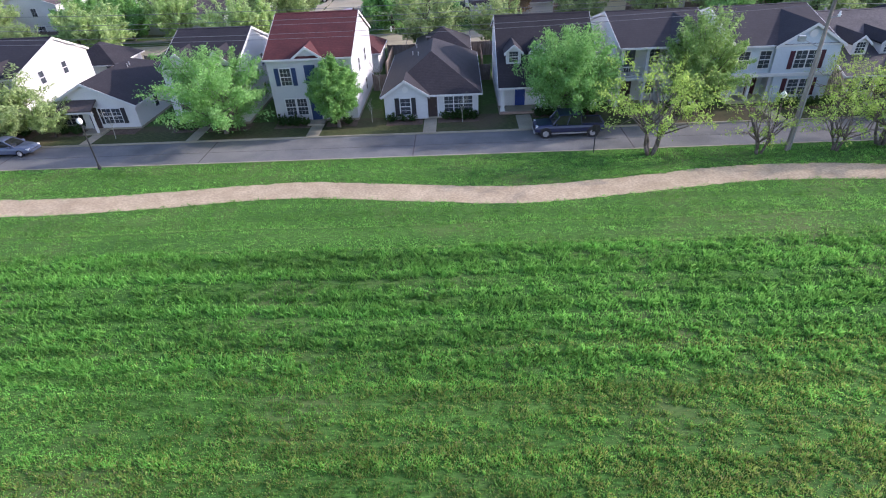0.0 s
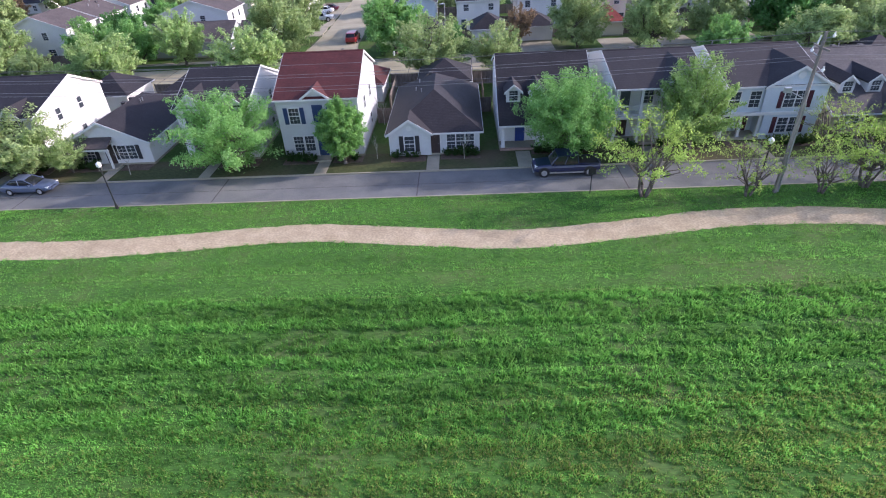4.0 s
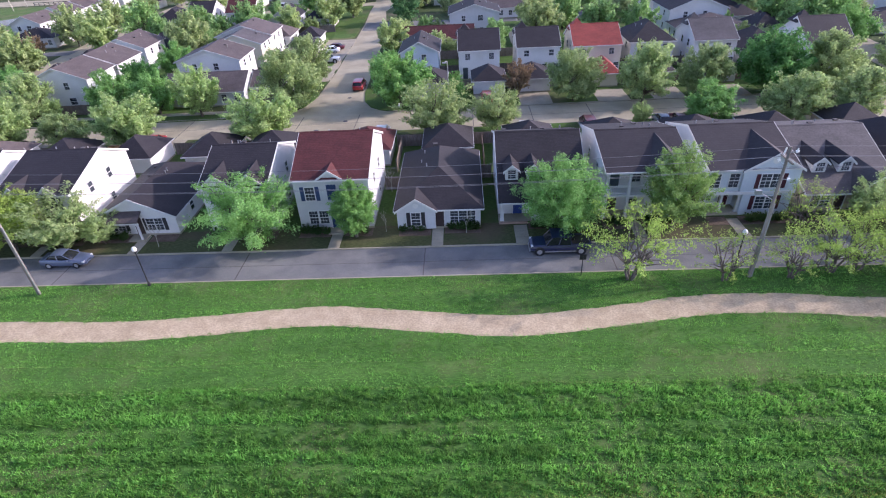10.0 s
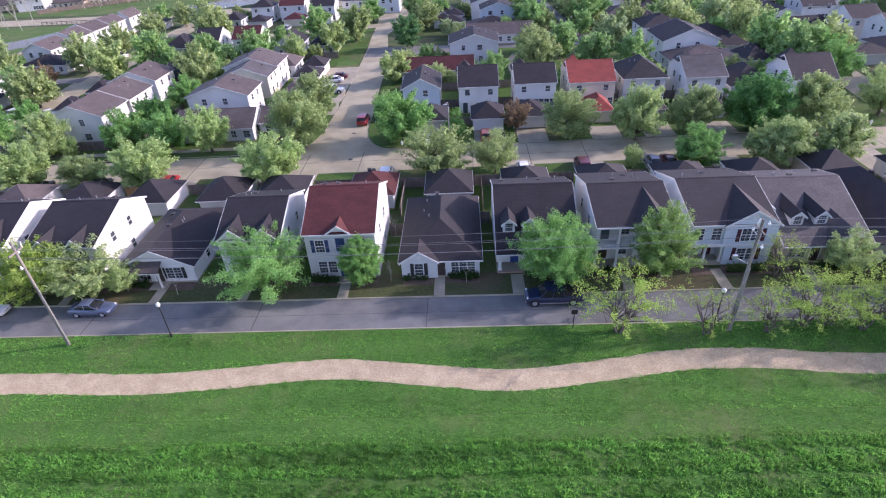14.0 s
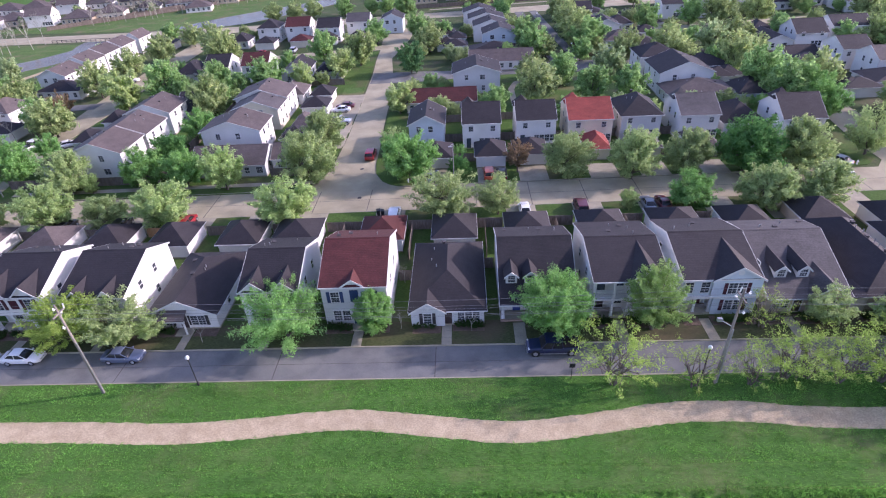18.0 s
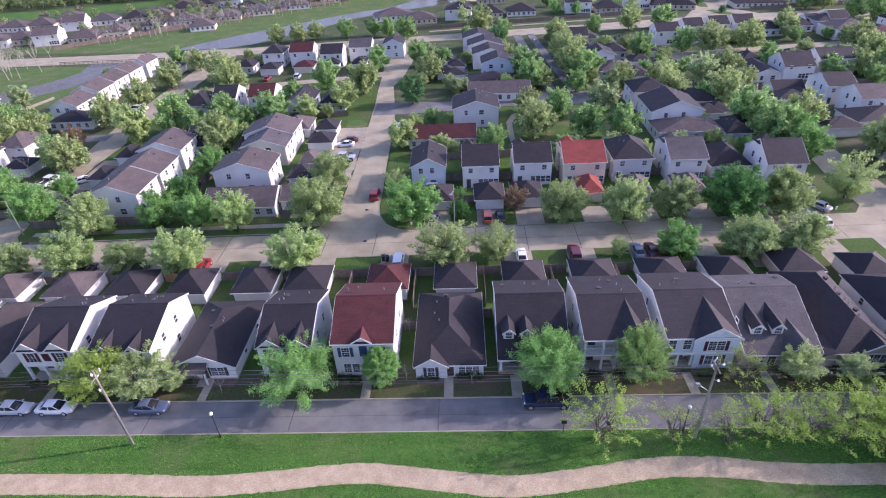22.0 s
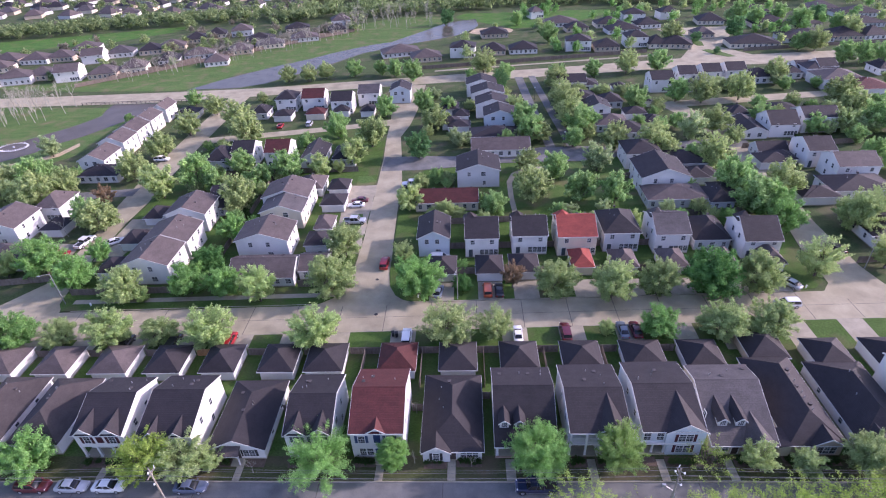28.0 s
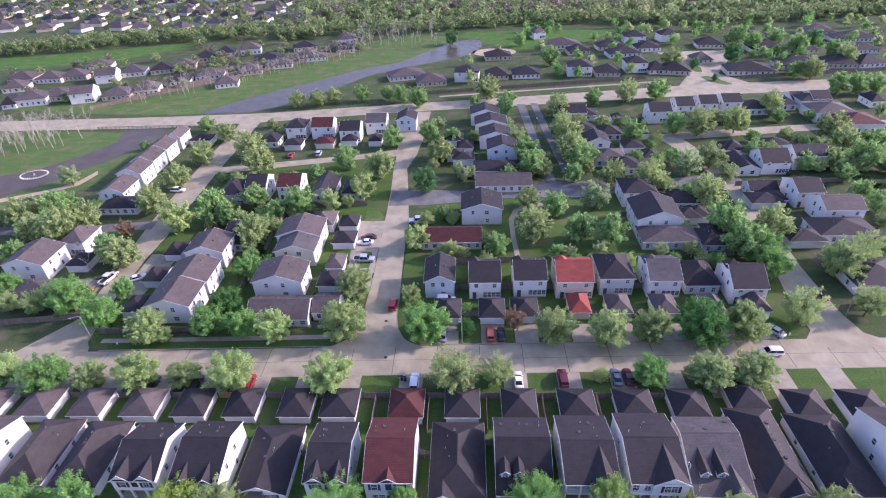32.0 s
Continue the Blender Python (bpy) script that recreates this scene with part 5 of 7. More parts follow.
far_house("G", -117.8, 199.8, 5.3, 9.0, 5.3, 7.2, 0, "white", "roofbrown")
far_house("H", -112.9, 147.1, 12.3, 8.0, 2.6, 4.6, 0, "white", "roof")
far_house("P", -109.1, 203.0, 8.4, 6.0, 2.5, 4.1, 0, "white", "roof")
far_house("G", -7.7, 103.3, 7.0, 9.5, 5.2, 7.0, 0, "blue", "roof")
far_house("X", 3.3, 102.8, 7.5, 9.5, 5.3, 7.9, 0, "white", "roof")
far_house("X", 14.2, 103.5, 7.8, 9.0, 5.3, 7.7, 0, "white", "roof")
far_house("X", 24.7, 102.7, 8.6, 10.0, 5.3, 7.9, 0, "cream", "roofbright")
far_house("H", 34.9, 104.0, 7.8, 10.0, 5.3, 7.9, 0, "grey", "roof")
far_house("X", 45.8, 102.9, 7.5, 10.0, 5.3, 7.9, 0, "white", "roofgrey")
far_house("H", 55.3, 104.1, 7.8, 10.0, 3.0, 5.6, 0, "grey", "roof")
far_house("X", 64.3, 100.3, 7.9, 10.0, 4.8, 8.0, 0, "white", "roof")
far_house("P", -5.6, 93.4, 5.7, 6.5, 2.5, 4.2, 0, "white", "roof")
far_house("P", 4.7, 93.4, 5.4, 6.5, 2.5, 4.2, 0, "white", "roof")
far_house("P", 12.2, 93.7, 5.8, 6.5, 2.5, 4.2, 0, "white", "roof")
far_house("P", 24.8, 95.1, 4.3, 6.5, 2.5, 4.2, 0, "cream", "roofbright")
far_house("P", 33.8, 94.8, 4.9, 6.5, 2.5, 4.2, 0, "grey", "roofbrown")
far_house("P", 44.2, 94.7, 4.9, 6.5, 2.5, 4.2, 0, "white", "roofbrown")
far_house("P", 55.0, 94.5, 4.0, 6.5, 2.5, 4.2, 0, "white", "roofbrown")
far_house("P", 64.9, 95.2, 4.3, 6.5, 2.5, 4.2, 0, "grey", "roofbrown")
far_house("X", -5.2, 124.6, 16.4, 8.0, 2.7, 4.7, 0, "cream", "roofred")
far_house("G", 3.4, 137.9, 11.8, 10.0, 5.3, 7.2, 0, "grey", "roof")
far_house("X", 11.0, 158.1, 18.3, 9.0, 2.7, 4.9, 0, "white", "roofbrown")
far_house("H", 9.7, 169.4, 16.3, 8.0, 2.7, 4.9, 0, "grey", "roof")
far_house("G", 12.0, 181.8, 10.6, 9.0, 5.3, 7.1, 0, "blue", "roof")
far_house("G", 9.9, 193.9, 11.6, 9.0, 5.3, 7.1, 0, "white", "roof")
far_house("G", 8.8, 206.6, 12.4, 9.0, 5.3, 7.1, 0, "white", "roof")
far_house("G", 6.8, 218.7, 11.8, 9.0, 5.3, 7.1, 0, "white", "roof")
far_house("P", -2.2, 179.7, 7.4, 6.0, 2.5, 4.1, 0, "white", "roof")
far_house("P", -1.6, 190.3, 5.6, 6.0, 2.5, 4.1, 0, "white", "roof")
far_house("P", -5.0, 200.0, 4.8, 6.0, 2.5, 4.1, 0, "white", "roof")
far_house("X", 78.2, 216.6, 8.8, 9.0, 5.3, 7.5, 0, "white", "roof")
far_house("X", 90.1, 222.7, 7.2, 9.0, 5.3, 7.5, 0, "white", "roof")
far_house("X", 100.5, 224.7, 7.2, 9.0, 5.3, 7.5, 0, "white", "roof")
far_house("X", 110.5, 225.8, 7.8, 9.0, 5.3, 7.5, 0, "white", "roof")
far_house("H", 119.9, 223.8, 10.5, 9.0, 3.0, 5.4, 0, "white", "roof")
far_house("P", 88.9, 216.1, 8.0, 6.0, 2.5, 4.1, 0, "white", "roof")
far_house("G", 52.9, 130.9, 12.5, 12.0, 5.3, 7.7, 0, "white", "roof")
far_house("H", 54.0, 123.4, 15.0, 8.0, 2.8, 5.0, 0, "grey", "roofbrown")
far_house("H", 51.7, 147.1, 9.9, 10.0, 5.0, 7.4, 0, "white", "roof")
far_house("P", 66.2, 136.9, 5.6, 6.0, 2.5, 4.1, 0, "white", "roof")
far_house("P", 67.2, 126.8, 5.6, 6.0, 2.5, 4.1, 0, "white", "roof")
far_house("X", 101.0, 145.5, 7.6, 10.0, 5.3, 7.5, 0, "white", "roof")
far_house("X", 104.9, 134.9, 10.9, 9.0, 5.3, 7.5, 0, "white", "roofbrown")
far_house("H", 101.5, 125.7, 15.3, 9.0, 2.9, 5.1, 0, "white", "roof")
far_house("P", 91.6, 146.3, 7.2, 6.0, 2.5, 4.1, 0, "white", "roof")
far_house("H", 97.0, 103.5, 13.0, 11.0, 2.8, 5.2, 0, "white", "roof")
far_house("P", 90.1, 123.5, 8.9, 6.0, 2.5, 4.1, 0, "white", "roof")
far_house("X", 91.1, 152.1, 8.7, 6.0, 2.6, 4.4, 0, "grey", "roof")
far_house("G", 92.4, 167.2, 8.3, 12.0, 2.7, 4.3, 0, "white", "roof")
far_house("X", 101.8, 168.0, 9.1, 10.0, 4.4, 7.4, 0, "white", "roof")
far_house("X", 114.7, 171.1, 11.1, 9.0, 5.3, 7.5, 0, "white", "roof")
far_house("P", 93.4, 184.5, 6.7, 6.0, 2.5, 4.1, 0, "white", "roof")
far_house("P", 111.0, 187.2, 9.8, 6.0, 2.5, 4.1, 0, "white", "roof")
far_house("H", -70.5, 207.4, 7.8, 9.0, 5.3, 7.5, 0, "white", "roof")
far_house("X", -59.7, 207.7, 8.8, 9.0, 5.3, 7.7, 0, "white", "roofred")
far_house("X", -47.5, 203.0, 8.1, 9.0, 5.3, 7.7, 0, "white", "roof")
far_house("X", -38.1, 211.4, 8.4, 9.0, 5.3, 7.5, 0, "white", "roofgrey")
far_house("G", -25.8, 213.6, 7.9, 9.0, 5.3, 7.1, 0, "blue", "roof")
far_house("P", -69.2, 196.3, 6.6, 6.0, 2.5, 4.1, 0, "white", "roof")
far_house("P", -56.8, 197.3, 7.1, 6.0, 2.5, 4.1, 0, "cream", "roofred")
far_house("P", -47.3, 199.4, 5.8, 6.0, 2.5, 4.1, 0, "white", "roof")
far_house("P", -37.1, 198.8, 4.9, 6.0, 2.5, 4.1, 0, "white", "roof")
far_house("H", -79.0, 199.4, 6.0, 8.0, 2.8, 4.8, 0, "grey", "roof")
far_house("H", -76.9, 151.5, 7.4, 10.0, 4.5, 6.9, 0, "grey", "roof")
far_house("X", -69.6, 154.6, 6.8, 9.0, 5.3, 7.7, 0, "white", "roof")
far_house("X", -58.8, 154.8, 7.6, 9.0, 5.3, 7.7, 0, "white", "roofred")
far_house("G", -47.8, 153.7, 7.2, 12.0, 3.0, 5.2, 0, "grey", "roof")
far_house("H", -37.9, 153.9, 6.9, 10.0, 3.0, 5.2, 0, "grey", "roof")
far_house("X", -67.9, 128.5, 5.0, 9.0, 3.0, 5.0, 0, "grey", "roof")
far_house("G", 46.6, 186.0, 8.7, 9.0, 5.3, 7.1, 0, "white", "roof")
far_house("H", 43.6, 203.6, 12.4, 9.0, 3.0, 5.2, 0, "grey", "roof")
far_house("P", 60.0, 187.2, 6.5, 6.0, 2.5, 4.1, 0, "white", "roof")
far_house("H", 49.7, 176.6, 10.6, 9.0, 2.8, 5.0, 0, "grey", "roofbrown")
far_house("H", 53.7, 169.4, 10.1, 9.0, 2.8, 5.0, 0, "grey", "roof")
far_house("P", 64.1, 178.5, 5.3, 6.0, 2.5, 4.1, 0, "white", "roof")
far_house("P", 62.0, 216.6, 5.3, 6.0, 2.5, 4.1, 0, "white", "roof")
far_house("H", 54.6, 199.9, 8.2, 8.0, 2.8, 5.0, 0, "grey", "roof")
far_house("X", 43.6, 221.0, 11.5, 9.0, 4.0, 6.2, 0, "white", "roof")
far_house("H", -0.9, 280.6, 12.4, 10.0, 5.3, 7.8, -5, "white", "roof")
far_house("H", 57.6, 285.4, 12.4, 10.0, 5.3, 7.8, -6, "white", "roof")
far_house("H", 87.8, 289.3, 10.8, 10.0, 5.3, 7.8, -0, "white", "roof")
far_house("H", 15.0, 283.4, 11.9, 10.0, 2.5, 5.7, 0, "tan", "roof")
far_house("H", 30.0, 284.1, 13.9, 10.0, 2.5, 5.7, -1, "white", "roof")
far_house("H", 71.8, 283.2, 12.2, 10.0, 2.5, 5.7, -1, "tan", "roof")
far_house("H", 97.5, 285.9, 8.9, 10.0, 2.5, 5.7, 1, "cream", "roof")
far_house("H", -31.9, 286.8, 19.3, 11.0, 2.5, 5.5, 15, "grey", "roofbrown")
far_house("H", -18.3, 275.0, 14.8, 11.0, 2.5, 5.5, 10, "tan", "roofbrown")
far_house("H", 57.6, 343.4, 21.6, 11.0, 2.5, 5.9, 1, "white", "roofbrown")
far_house("H", 65.2, 328.7, 12.7, 9.0, 2.5, 5.5, 6, "tan", "roof")
far_house("H", 85.2, 337.2, 15.5, 10.0, 2.5, 5.7, 4, "cream", "roof")
far_house("H", 89.4, 320.1, 18.2, 10.0, 2.5, 5.7, 6, "grey", "roof")
far_house("H", 102.7, 351.4, 12.9, 9.0, 4.5, 7.2, -1, "white", "roof")
far_house("H", 124.6, 353.8, 11.7, 9.0, 4.5, 7.2, 6, "white", "roof")
far_house("H", 47.0, 370.8, 8.2, 9.0, 4.5, 7.0, 14, "white", "roofbrown")
far_house("H", 141.9, 279.0, 22.9, 12.0, 2.5, 5.9, -6, "cream", "roof")
far_house("H", 170.9, 286.5, 24.3, 12.0, 2.5, 5.9, -6, "grey", "roof")
far_house("H", 189.7, 287.8, 16.1, 12.0, 2.5, 5.9, -6, "tan", "roof")
far_house("H", 205.0, 287.3, 12.8, 12.0, 2.5, 5.9, 4, "white", "roof")
far_house("H", 169.8, 322.4, 20.0, 12.0, 2.5, 5.9, -3, "tan", "roof")
far_house("H", 141.7, 334.5, 14.3, 12.0, 2.5, 5.9, -7, "cream", "roof")
far_house("H", 175.4, 355.0, 17.6, 12.0, 2.5, 5.9, 2, "grey", "roof")
far_house("H", 216.7, 358.7, 17.7, 12.0, 2.5, 5.9, -8, "tan", "roofbrown")
far_house("H", 227.9, 339.1, 25.5, 12.0, 2.5, 5.9, -1, "white", "roof")
far_house("H", 105.2, 283.7, 15.3, 10.0, 2.5, 5.7, -15, "tan", "roof")
far_house("X", 143.7, 234.5, 8.3, 9.0, 2.8, 4.8, 0, "white", "roof")
far_house("X", 148.9, 229.6, 7.5, 9.0, 4.5, 6.7, 0, "white", "roof")
far_house("H", 146.4, 214.1, 15.3, 12.0, 4.0, 6.4, 0, "white", "roofbrown")
far_house("H", 149.6, 201.4, 15.2, 12.0, 4.0, 6.4, 0, "white", "roofred")
far_house("H", 172.3, 229.6, 5.3, 9.0, 3.0, 5.0, 0, "white", "roof")
far_house("H", -246.0, 283.0, 11.3, 11.0, 2.7, 5.9, 15, "cream", "roofbrown")
far_house("H", -219.8, 259.1, 15.1, 11.0, 3.7, 6.9, 15, "grey", "roofbrown")
far_house("H", -210.9, 265.9, 16.0, 11.0, 2.7, 5.9, 9, "tan", "roofbrown")
far_house("X", -194.0, 261.5, 11.1, 11.0, 5.0, 7.7, 15, "white", "roofbrown")
far_house("H", -178.8, 265.3, 13.9, 11.0, 2.7, 5.9, 11, "tan", "roofbrown")
far_house("H", -166.4, 272.0, 11.9, 11.0, 3.3, 6.5, 15, "cream", "roofbrown")
far_house("H", -228.5, 255.5, 6.4, 11.0, 2.7, 5.9, 15, "grey", "roof")
far_house("H", -254.7, 300.5, 14.8, 11.0, 2.7, 5.9, 4, "tan", "roofbrown")
far_house("H", -237.1, 298.9, 14.7, 11.0, 2.7, 5.9, 3, "white", "roofbrown")
far_house("H", -224.7, 302.8, 14.1, 11.0, 2.7, 5.9, 9, "tan", "roofbrown")
far_house("X", -201.2, 295.8, 10.9, 11.0, 4.5, 7.2, 15, "white", "roofbrown")
far_house("H", -192.6, 307.7, 13.6, 11.0, 2.7, 5.9, 15, "grey", "roofgrey")
far_house("H", -177.2, 312.0, 12.4, 11.0, 2.7, 5.9, 15, "tan", "roof")
far_house("H", -155.5, 287.9, 10.4, 11.0, 2.7, 5.9, 15, "white", "roof")
far_house("H", -160.5, 336.6, 14.0, 11.0, 2.7, 5.9, 15, "tan", "roof")
far_house("H", -152.5, 348.0, 10.9, 11.0, 2.7, 5.9, 15, "cream", "roof")
far_house("H", -137.9, 351.6, 12.4, 11.0, 3.7, 6.9, 15, "grey", "roofbrown")
far_house("H", -118.9, 327.6, 16.8, 11.0, 2.7, 5.9, 15, "tan", "roof")
far_house("H", -79.2, 371.9, 11.9, 11.0, 3.7, 6.9, 15, "white", "roofbrown")
far_house("H", -76.7, 347.9, 10.9, 10.0, 2.7, 5.7, 15, "tan", "roof")
far_house("H", -104.0, 357.0, 14.8, 10.0, 2.7, 5.7, 15, "cream", "roof")
far_house("H", -142.9, 297.4, 15.2, 10.0, 2.7, 5.7, 15, "grey", "roofbrown")
far_house("P", 66.0, 200.3, 6.5, 6.0, 2.5, 4.1, 0, "white", "roof")
far_house("P", 60.5, 187.5, 7.1, 6.0, 2.5, 4.1, 0, "white", "roof")
far_house("P", 63.7, 179.3, 6.4, 6.0, 2.5, 4.1, 0, "white", "roof")
far_house("H", 63.3, 144.5, 11.8, 9.0, 2.8, 5.0, 0, "grey", "roof")
far_house("P", 63.3, 136.0, 6.4, 6.0, 2.5, 4.1, 0, "white", "roof")
far_house("H", 64.6, 121.8, 5.9, 8.0, 2.8, 4.8, 0, "blue", "roof")
far_house("H", 94.8, 182.8, 6.6, 8.0, 2.8, 4.6, 0, "grey", "roof")
far_house("P", 89.0, 144.6, 9.3, 6.5, 2.5, 4.1, 0, "grey", "roof")
far_house("P", 88.5, 123.7, 6.7, 6.0, 2.5, 4.1, 0, "white", "roof")
far_house("P", -6.0, 197.7, 6.8, 6.0, 2.5, 4.1, 0, "white", "roof")
far_house("P", -5.1, 182.8, 5.9, 6.0, 2.5, 4.1, 0, "white", "roof")
far_house("H", -68.3, 124.7, 8.2, 8.0, 2.8, 4.8, 0, "grey", "roof")
far_house("H", -43.9, 134.5, 6.8, 8.0, 2.8, 4.8, 0, "white", "roofbrown")
far_house("H", 135.5, 228.5, 6.1, 8.0, 2.8, 4.6, 0, "white", "roof")
far_house("H", 145.8, 228.9, 11.1, 9.0, 4.0, 6.0, 0, "white", "roof")
far_house("H", 48.4, 220.9, 11.3, 8.0, 2.8, 4.8, 0, "grey", "roof")
far_house("H", -127.5, 281.5, 11.7, 10.0, 2.5, 5.5, 15, "white", "roofbrown")
far_house("H", -122.8, 304.5, 13.3, 10.0, 2.5, 5.5, 15, "tan", "roofbrown")
far_house("H", -109.6, 316.1, 15.4, 10.0, 2.5, 5.5, 15, "cream", "roofgrey")
far_house("H", -93.1, 330.1, 15.9, 10.0, 2.5, 5.5, 15, "grey", "roofbrown")
far_house("H", -168.7, 320.9, 14.4, 10.0, 2.5, 5.5, 15, "tan", "roofbrown")
far_house("H", -222.8, 325.1, 14.5, 10.0, 2.5, 5.5, 15, "white", "roofbrown")
far_house("H", 126.5, 302.7, 9.8, 10.0, 2.5, 5.5, 1, "tan", "roofbrown")
far_house("H", 186.5, 317.2, 16.0, 10.0, 2.5, 5.5, 3, "cream", "roof")
far_house("H", 216.1, 313.7, 18.4, 10.0, 2.5, 5.5, 1, "grey", "roof")
far_house("H", 17.7, 321.2, 15.0, 10.0, 2.5, 5.5, 4, "tan", "roof")
far_house("H", 105.7, 330.7, 13.6, 10.0, 2.5, 5.5, 5, "white", "roof")

# ---- trees of the far blocks ----
for key, x, y, sc, wd in (
    ("spring", -97.5, 76.3, 1.1, 1.1), ("bright", -87.6, 74.4, 1.1, 1.15), ("olive", -79.0, 75.2, 0.9, 1.15), ("spring", -68.2, 74.7, 1.18, 1.35),
    ("olive", -59.2, 75.9, 0.88, 1.15), ("spring", -48.7, 74.9, 1.2, 1.4), ("spring", -28.9, 74.4, 1.2, 1.4), ("pale", -3.8, 75.0, 1.2, 1.25), ("pale", 4.9, 76.0, 1.0, 1.1),
    ("spring", 25.6, 76.1, 0.55, 1.0), ("bright", 35.0, 76.0, 0.88, 1.05), ("olive", 46.3, 75.6, 1.12, 1.25), ("olive", 54.6, 75.6, 1.15, 1.25)):
    far_tree(key, x, y, sc, wide=wd)
for key, x, y, sc in (
    ("olive", -73.3, 88.8, 1.25), ("bright", -86.8, 93.6, 1.20), ("bright", -87.8, 104.7, 0.80), ("bright", -60.1, 90.9, 1.04),
    ("dark", -58.4, 98.2, 1.06), ("bright", -52.0, 90.3, 1.03), ("spring", -43.8, 88.0, 1.22), ("olive", -28.2, 89.6, 1.60),
    ("olive", -28.5, 103.9, 1.45), ("bright", -98.0, 99.4, 1.32), ("spring", -106.5, 98.2, 1.00), ("pale", -113.8, 99.0, 0.89),
    ("olive", -95.2, 118.3, 1.35), ("bright", -58.5, 112.8, 0.99), ("bright", -127.4, 120.4, 1.06),):
    far_tree(key, x, y, sc)
for key, x, y, sc in (
    ("bright", -10.2, 89.5, 1.30), ("pale", -14.5, 101.6, 0.81), ("bud", 9.4, 91.3, 1.44), ("olive", 18.2, 88.7, 1.33), ("olive", 28.9, 87.0, 1.48),
    ("olive", 38.4, 88.1, 1.31), ("dark", 48.8, 88.3, 1.41), ("olive", 58.6, 88.7, 1.45), ("pale", 72.6, 93.6, 1.35), ("olive", 90.8, 111.3, 1.60),
    ("bright", 74.6, 111.4, 1.2), ("pale", 88.6, 96.1, 1.2), ("dark", -1.3, 90.7, 0.53), ("bright", -1.3, 97.5, 0.45),):
    far_tree(key, x, y, sc)
for key, x, y, sc in (
    ("bright", 24.9, 141.7, 1.3), ("bright", 30.1, 128.7, 1.25), ("bright", 39.0, 127.0, 1.3), ("olive", 17.6, 129.4, 1.47),
    ("pale", 38.3, 146.6, 1.3), ("bright", 7.1, 121.7, 1.06), ("spring", -5.8, 120.6, 0.80), ("spring", -15.1, 125.1, 1.08),
    ("dark", -14.9, 159.3, 1.33), ("bright", 22.0, 171.0, 1.35), ("bright", 38.7, 174.9, 1.57), ("olive", 46.5, 161.6, 1.39),
    ("olive", 56.8, 157.2, 1.60), ("olive", 37.4, 197.3, 1.60), ("bright", 62.6, 196.5, 1.43), ("pale", 19.6, 137.0, 1.0), ("olive", 36.4, 184.0, 1.5), ("olive", 36.6, 207.0, 1.4), ("olive", 37.8, 226.0, 1.4), ("bright", 20.8, 180.0, 1.5), ("spring", 18.6, 196.0, 1.1), ("bright", 17.2, 240.0, 1.2),
    ("olive", 17.9, 147.8, 1.05),):
    far_tree(key, x, y, sc)
for key, x, y, sc in (
    ("bright", -79.2, 142.0, 1.60), ("bright", -72.8, 139.5, 1.04), ("spring", -87.2, 136.1, 1.52), ("olive", -101.2, 148.2, 1.49),
    ("olive", -101.4, 166.1, 1.33), ("olive", -100.4, 185.3, 1.35), ("bright", -130.3, 199.4, 0.61), ("olive", -83.3, 189.9, 1.60),
    ("olive", -75.7, 176.6, 1.59), ("bright", -44.5, 178.3, 1.42), ("spring", -31.1, 169.5, 1.53), ("spring", -34.7, 154.9, 1.27),
    ("spring", -43.3, 146.9, 1.12), ("bright", -52.8, 146.8, 1.37), ("bright", -68.5, 150.6, 1.21), ("olive", -61.7, 128.2, 1.50),
    ("bright", -60.1, 143.1, 0.98),):
    far_tree(key, x, y, sc)
for key, x, y, sc in (
    ("bright", -112.3, 219.1, 0.98), ("bright", -100.0, 121.2, 1.26), ("olive", -130.8, 132.3, 1.17), ("olive", -121.2, 132.2, 1.60),
    ("olive", -117.4, 139.3, 1.31), ("bud", -101.6, 132.2, 1.53), ("bright", -29.5, 198.3, 1.24), ("bright", -15.4, 201.9, 1.37),
    ("olive", -10.3, 183.8, 1.31), ("bright", -6.6, 200.4, 0.95), ("bright", -131.5, 145.0, 1.43), ("olive", -140.5, 141.6, 1.33),
    ("bright", -130.5, 150.8, 0.99), ("pale", -141.9, 169.1, 1.14),):
    far_tree(key, x, y, sc)
for key, x, y, sc in (
    ("olive", -80.6, 248.1, 1.13), ("olive", -71.4, 249.0, 1.13), ("olive", -64.0, 252.5, 1.14), ("bright", -50.7, 254.2, 1.16),
    ("bright", -38.7, 255.4, 1.02), ("bright", -32.1, 251.8, 1.22), ("olive", 8.8, 253.0, 1.60), ("bright", 2.8, 244.3, 0.70),
    ("dark", 14.8, 229.0, 1.15), ("bright", 39.7, 234.4, 1.20), ("bright", 55.7, 241.6, 1.16), ("olive", 71.2, 244.4, 1.54),
    ("bright", 85.5, 246.5, 1.37), ("olive", 88.7, 203.1, 1.60), ("olive", 103.3, 205.2, 1.60), ("bright", 125.2, 216.0, 0.80),
    ("bright", 80.1, 205.6, 1.33), ("olive", 125.8, 226.0, 1.43), ("bright", 166.7, 248.8, 1.43), ("bright", 174.9, 248.2, 1.42),
    ("bright", 182.5, 248.6, 1.36),):
    far_tree(key, x, y, sc)
